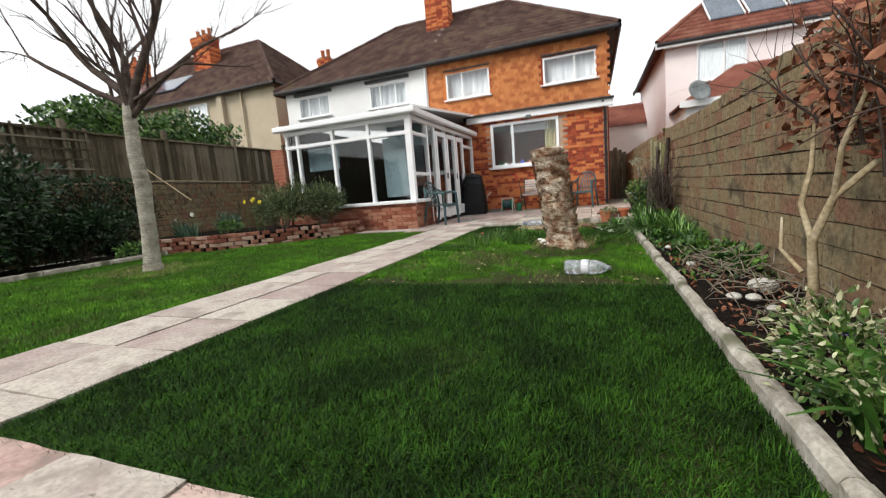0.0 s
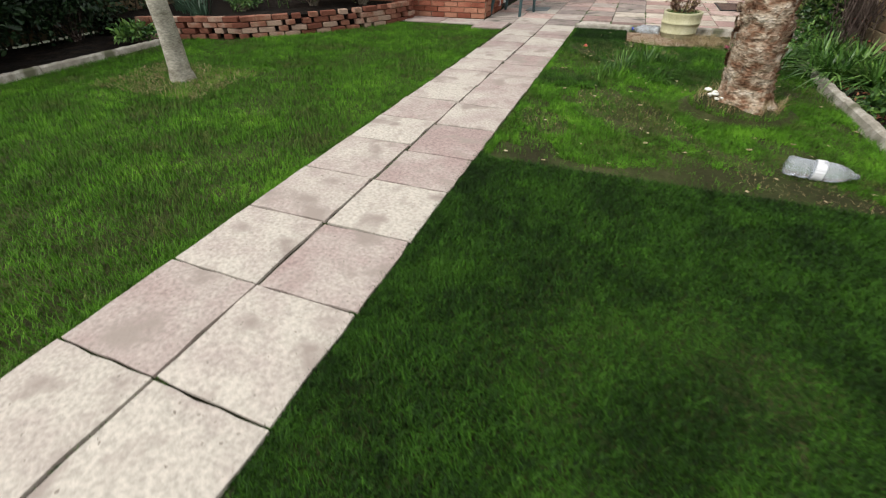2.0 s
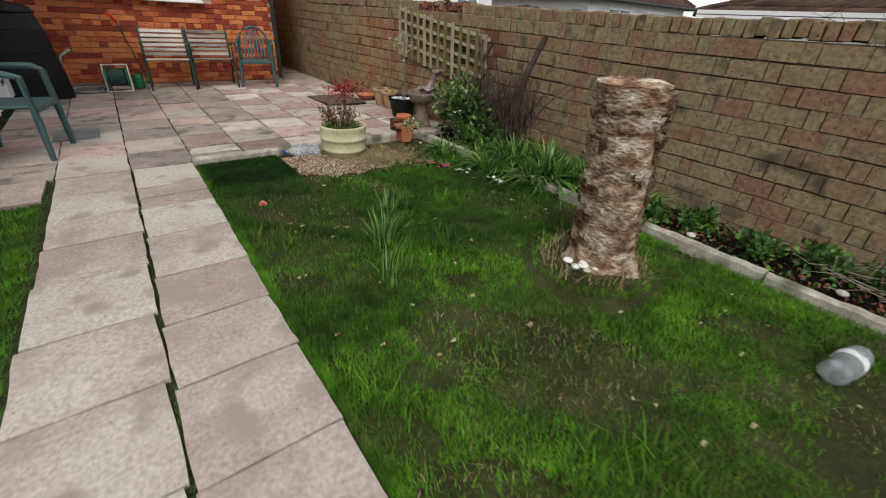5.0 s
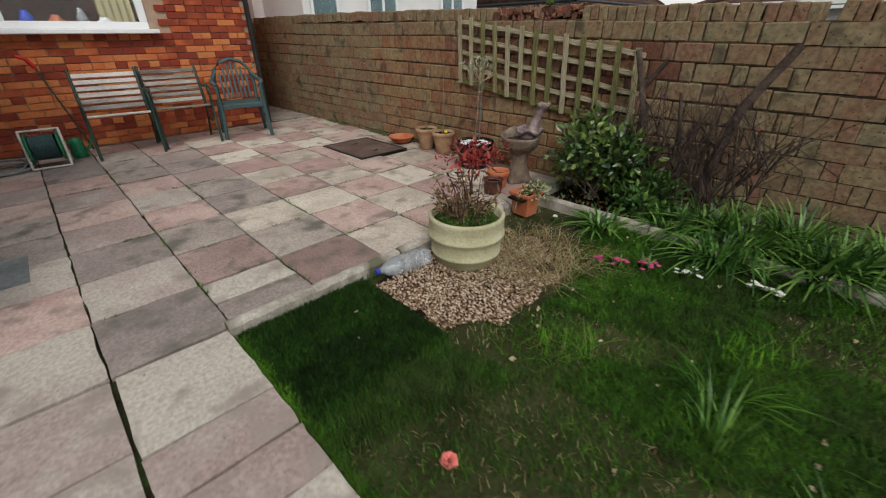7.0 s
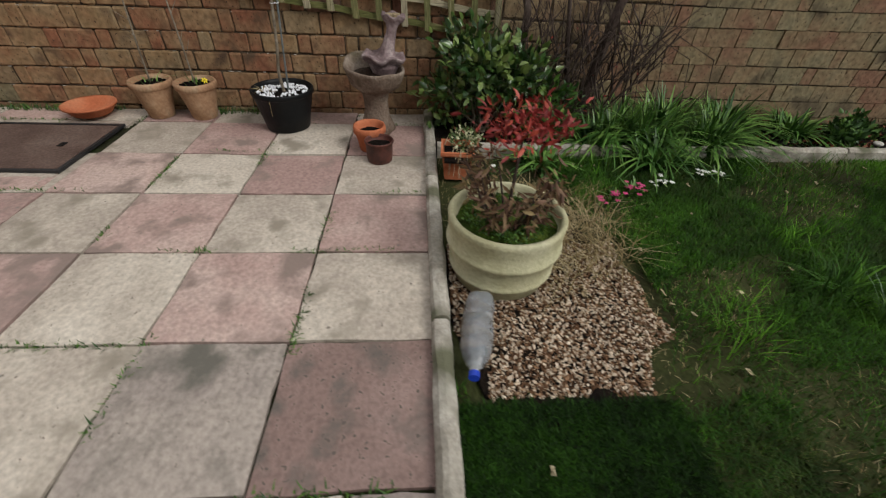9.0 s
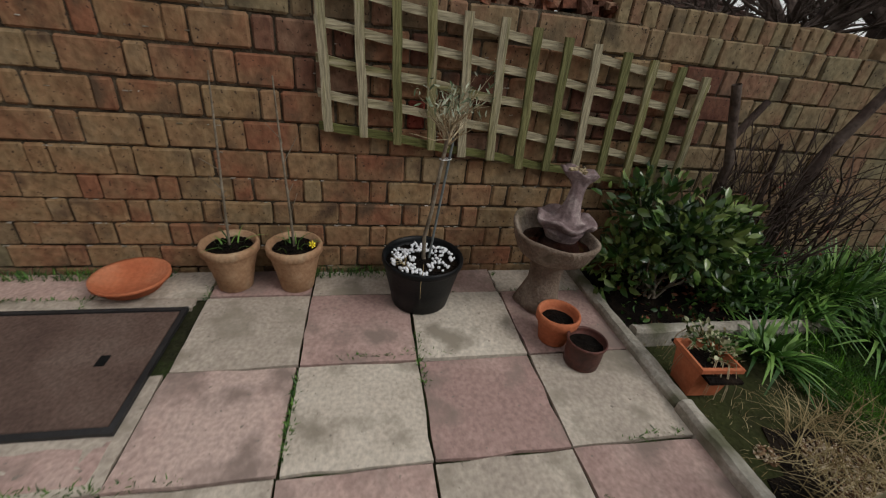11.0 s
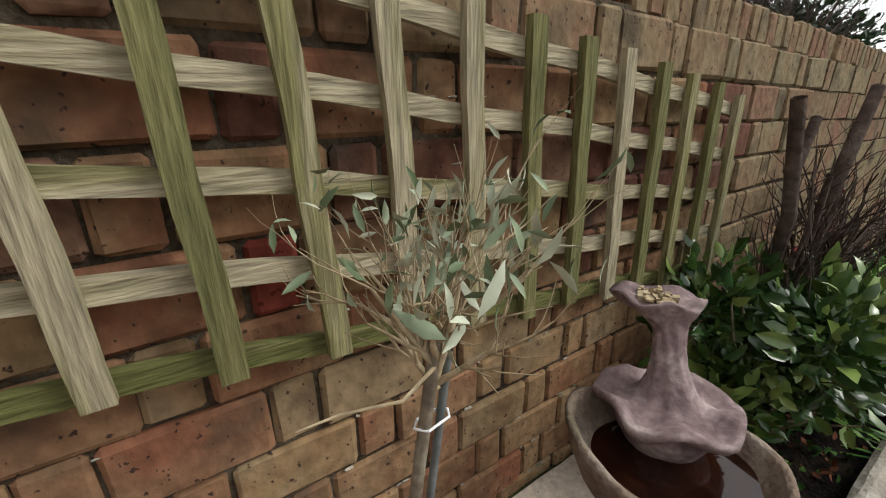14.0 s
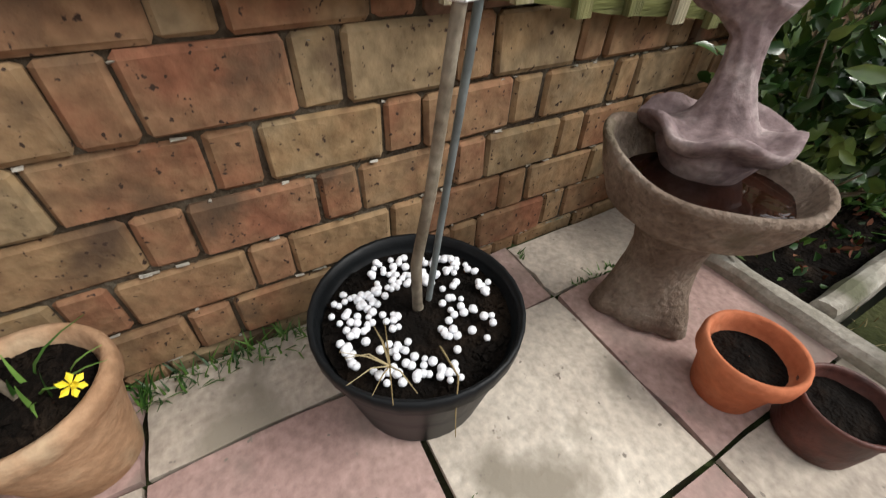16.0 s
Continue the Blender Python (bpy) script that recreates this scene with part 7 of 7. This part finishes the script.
def slab_mesh(name, w, d, material):
    bm = bmesh.new()
    nx = 5
    g = [[None] * (nx + 1) for _ in range(nx + 1)]
    for j in range(nx + 1):
        for i in range(nx + 1):
            e = i in (0, nx) or j in (0, nx)
            jx = rs.normal() * .0025 if e else 0
            g[j][i] = bm.verts.new((w * (i / nx - .5) + jx, d * (j / nx - .5) + (rs.normal() * .0025 if e else 0), -.004 if e else rs.normal() * .0008))
    for j in range(nx):
        for i in range(nx):
            bm.faces.new((g[j][i], g[j][i + 1], g[j + 1][i + 1], g[j + 1][i]))
    edge = [e for e in bm.edges if e.is_boundary]
    r = bmesh.ops.extrude_edge_only(bm, edges=edge)
    for v in r["geom"]:
        if isinstance(v, bmesh.types.BMVert):
            v.co.z = -.035
    me = bpy.data.meshes.new(name)
    bm.to_mesh(me)
    bm.free()
    me.materials.append(material)
    return me


P = 0.47
slab_kinds = {}


def lay(x, y, w=P, d=P, material=None, z=0.0):
    key = (round(w, 3), round(d, 3), material.name)
    if key not in slab_kinds:
        slab_kinds[key] = [slab_mesh("slab", w - .011, d - .011, material) for i in range(3)]
    ob = new("slab", slab_kinds[key][rs.integers(0, 3)])
    ob.parent = patio
    ob.matrix_basis = pose(x, y, z + rs.normal() * .0018, rs.normal() * .2, rs.normal() * .2, rs.normal() * .3)


def skew(y):
    return .065 * min(1, max(0, y / 4.5))


right_rows = [-3.76, -3.29, -2.82, -2.35, -1.88, -1.41, -.94, -.47, 0, .47, .88, 1.35, 1.81, 2.28, 2.72, 3.12, 3.54, 4.03, 4.48, 4.69, 4.91, 5.38]
left_rows = [-3.76, -3.29, -2.82, -2.35, -1.88, -1.41, -.94, -.47, 0, .47, .96, 1.39, 1.85, 2.32, 2.78, 3.24, 3.72, 4.14, 4.54, 4.96, 5.38]
for rows_, sx in ((right_rows, 1), (left_rows, -1)):
    for a, b in zip(rows_, rows_[1:]):
        m_ = (a + b) / 2
        k = skew(m_)
        w_ = P - (.03 * k / .065 if sx > 0 else 0) - .006
        lay(k + sx * (w_ / 2 + .003), m_, w_, b - a, M_slabpath)
for i in range(6):
    for j in range(5):
        lay(P + .01 + (i + .5) * P, -1.14 - (j + .5) * P, P, P, M_slabpath if (i + j) % 2 else M_slabpink)
yb0 = 5.40
yrow = [5.39, 5.865, 6.33, 6.79, 7.24, 7.70, 8.17, 8.63, 9.09, 9.56, 10.04]
xcol = [-.90, -.41, .06, .52, .95, 1.41, 1.87, 2.33, 2.76, 3.215, 3.43]
special = {(4, 0): M_slabpinkdark, (4, 1): M_slabdark, (4, 2): M_slab, (3, 1): M_slabpinkdark, (3, 2): M_slabdark, (2, 0): M_slabdark, (3, 3): M_slabpink, (4, 3): M_slabdark}
for i, (xa, xb) in enumerate(zip(xcol, xcol[1:])):
    for j in range(0, 10):
        y = (yrow[j] + yrow[j + 1]) / 2
        x = (xa + xb) / 2
        if 2.56 < x < 3.2 and 7.3 < y < 8.06:
            continue
        pink = (i + j) % 2 == 0
        if i == 3 and j == 0:
            lay(x, 5.505, xb - xa, .225, M_slabdark)
            lay(x, 5.745, xb - xa, .235, M_slabpath)
            continue
        if (i, j) in special:
            m_ = special[i, j]
        elif i >= 5:
            m_ = M_slabpink if pink else M_slab
        else:
            m_ = M_slabdark if rs.uniform() < .45 else (M_slabpink if pink else M_slabpath)
        lay(x, y, xb - xa, yrow[j + 1] - yrow[j], m_)
lay(2.425, 7.67, .15, .78, M_slabpink)
lay(3.18, 7.67, .09, .78, M_slab)
lay(2.785, 8.145, .87, .15, M_slab)
for k in range(9):
    lay(3.2, 10.35 + k * P, .8, P, M_slabdark)
for k in range(6):
    lay(-1.2 - k * .6, 5.38, .6, .40, M_slabpath)
lay(-.68, 5.16, .46, .46, M_slabpath)

# ---- bricks of the right wall: the nearest as pieces, the rest in one mesh ----
wall_r = thing("garden_wall", (0, 0, 0), "tall old brick garden wall with mossy brown and red bricks laid on edge", "wall")
tagged(wall_r, kind="structure")
rw = np.random.default_rng(64)
var = {}
for tone, m_ in (("cap", M_capbrick), ("old", M_oldbrick), ("deep", M_deepbrick), ("vivid", M_vividbrick)):
    for long in (.217, .076):
        var[tone, long] = [brick_mesh("wall_brick", (.05, (long + .001) * k, .1095), m_, rw, .008) for k in (1, .985, .97, 1.0)]
near, far = [], []
for y, z, w, hh, o in rat_trap(-3.8, 14.5, 11, seedv=2):
    d = abs(y - 6.1) + .35 * abs(z - .7)
    near.append((d, y, z, w, hh, o))
near.sort()
for i, (d, y, z, w, hh, o) in enumerate(near):
    if i < 290:
        deep = 1.05 > z > .55 and 4.7 < y < 7.0 and rw.uniform() < .36
        key = ("deep" if deep else "cap" if z > 1.02 or y < 5.0 else "old", .217 if w > .14 else .076)
        if w < .14 and abs(y - 6.33) < .13 and abs(z - .775) < .058:
            key = ("vivid", key[1])
        ob = new("brick", var[key][rw.integers(0, 4)])
        ob.parent = wall_r
        ob.matrix_basis = pose(WX + .021 - o * .7, y, lift(y, z), rw.normal() * .5, rw.normal() * .4, rw.normal() * .4) @ Matrix.Diagonal((1, 1, 1 + (rise(y) / .68 if z > .5 else 0), 1))
    else:
        far.append(((WX + .021 - o * .7, y, lift(y, z)), (.05, w, hh * (1 + (rise(y) / .68 if z > .5 else 0)))))
joined_boxes("far_bricks", far, M_oldbrick_i, wall_r, "stuff", .0015)
# coping of bricks on edge, broken and uneven
cop = []
y = -3.8
i = 0
coping_me = [brick_mesh("coping_brick", (.215, .062 * k, .102), M_capbrick, rw, .006) for k in (1, .95, 1.05)]
while y < 14.5:
    hgt = rw.normal() * .004 + .012 * math.sin(y * .9)
    gap = (5.45 < y < 6.35) or (rw.uniform() < .03)
    if not gap:
        if 2.0 < y < 10:
            ob = new("coping_brick", coping_me[rw.integers(0, 3)])
            ob.parent = wall_r
            ob.matrix_basis = pose(WX + .11, y, WT + rise(y) + .052 + hgt, rw.normal() * 2.5, rw.normal() * 1.2, rw.normal() * 1.2)
        else:
            cop.append(((WX + .11, y, WT + rise(y) + .052 + hgt), (.215, .060, .102)))
    y += .0685
joined_boxes("far_coping", cop, M_oldbrick_i, wall_r, "stuff", .002)
rub = [((WX + .03 + rw.uniform(0, .17), rw.uniform(5.42, 6.38), WT + .085 + rw.uniform(0, .075)), tuple(rw.uniform(.025, .075, 3))) for k in range(150)]
joined_boxes("broken_rubble", rub, M_rubble, wall_r, "stuff", .006)
mossy = thing("wall_moss", (WX + .04, 5.80, WT + .20), "small cushion of green moss on the wall top", "moss")
bm = bmesh.new()
bmesh.ops.create_icosphere(bm, subdivisions=3, radius=.032)
for v in bm.verts:
    v.co *= 1 + .35 * noise.noise(v.co * 60)
    v.co.z *= .55
part("moss_cushion", bm, M_moss, mossy)
# mortar smears and snails of lime between the near bricks
sm = [((WX - .001, rw.uniform(5.4, 8.5), .025 + .1155 * rw.integers(0, 10)), (.004, rw.uniform(.004, .022), .003)) for k in range(240)]
joined_boxes("lime_smears", sm, M_kerb, wall_r, "stuff", .001)

# ---- bricks of the house and the conservatory's low wall ----
house_w = thing("house_brickwork", (0, 0, 0), "orange-red brick house wall with pale mortar joints", "wall")
tagged(house_w, kind="structure")
red = [brick_mesh("house_brick", (.215 * k, .03, .065), M_redbrick, rw, .003) for k in (1, .5)]
lst = []
for r in range(34):
    z = .04 + r * .075
    if z > 2.55:
        break
    x = -1.05 + (0 if r % 2 else .1125)
    k = 0
    while x < 2.76:
        head = r % 4 == 3
        w = .1025 if head else .215
        xc = x + w / 2
        if x + w <= 2.78 and not (WIN[0] - .0 < xc + w / 2 and xc - w / 2 < WIN[1] + .0 and WIN[2] - .03 < z < WIN[3] + .02):
            lst.append((abs(z - .8) + .3 * abs(xc - 1.2), xc, z, w))
        x += w + .010
lst.sort()
rest = []
for i, (d, xc, z, w) in enumerate(lst):
    if i < 290:
        ob = new("brick", red[0 if w > .15 else 1])
        ob.parent = house_w
        ob.matrix_basis = pose(xc, HY + .004 + rw.uniform(-.002, .002), z, 0, rw.normal() * .3, 0)
    else:
        rest.append(((xc, HY + .004 + rw.uniform(-.002, .002), z), (w, .03, .065)))
joined_boxes("far_bricks", rest, M_redbrick_i, house_w, "stuff", .0008)
dwf = [brick_mesh("dwarf_brick", (.215, .03, .065), M_dwarf, rw, .003)]
for r in range(7):
    z = .035 + r * .075 - .01
    x = CX0 + (0 if r % 2 else .1125)
    while x < CX1 - .05:
        w = min(.215, CX1 - x)
        ob = new("brick", dwf[0])
        ob.parent = co
        ob.matrix_basis = pose(x + w / 2, CY + .02 + rw.uniform(-.002, .002), z, 0, 0, 0) @ Matrix.Diagonal((w / .215, 1, 1, 1))
        x += .225
    y = CY + .03 + (.0 if r % 2 else .1125)
    while y < CY + .95:
        ob = new("brick", dwf[0])
        ob.parent = co
        ob.matrix_basis = pose(CX1 - .02, y + .1075, z, 0, 0, 90)
        y += .225
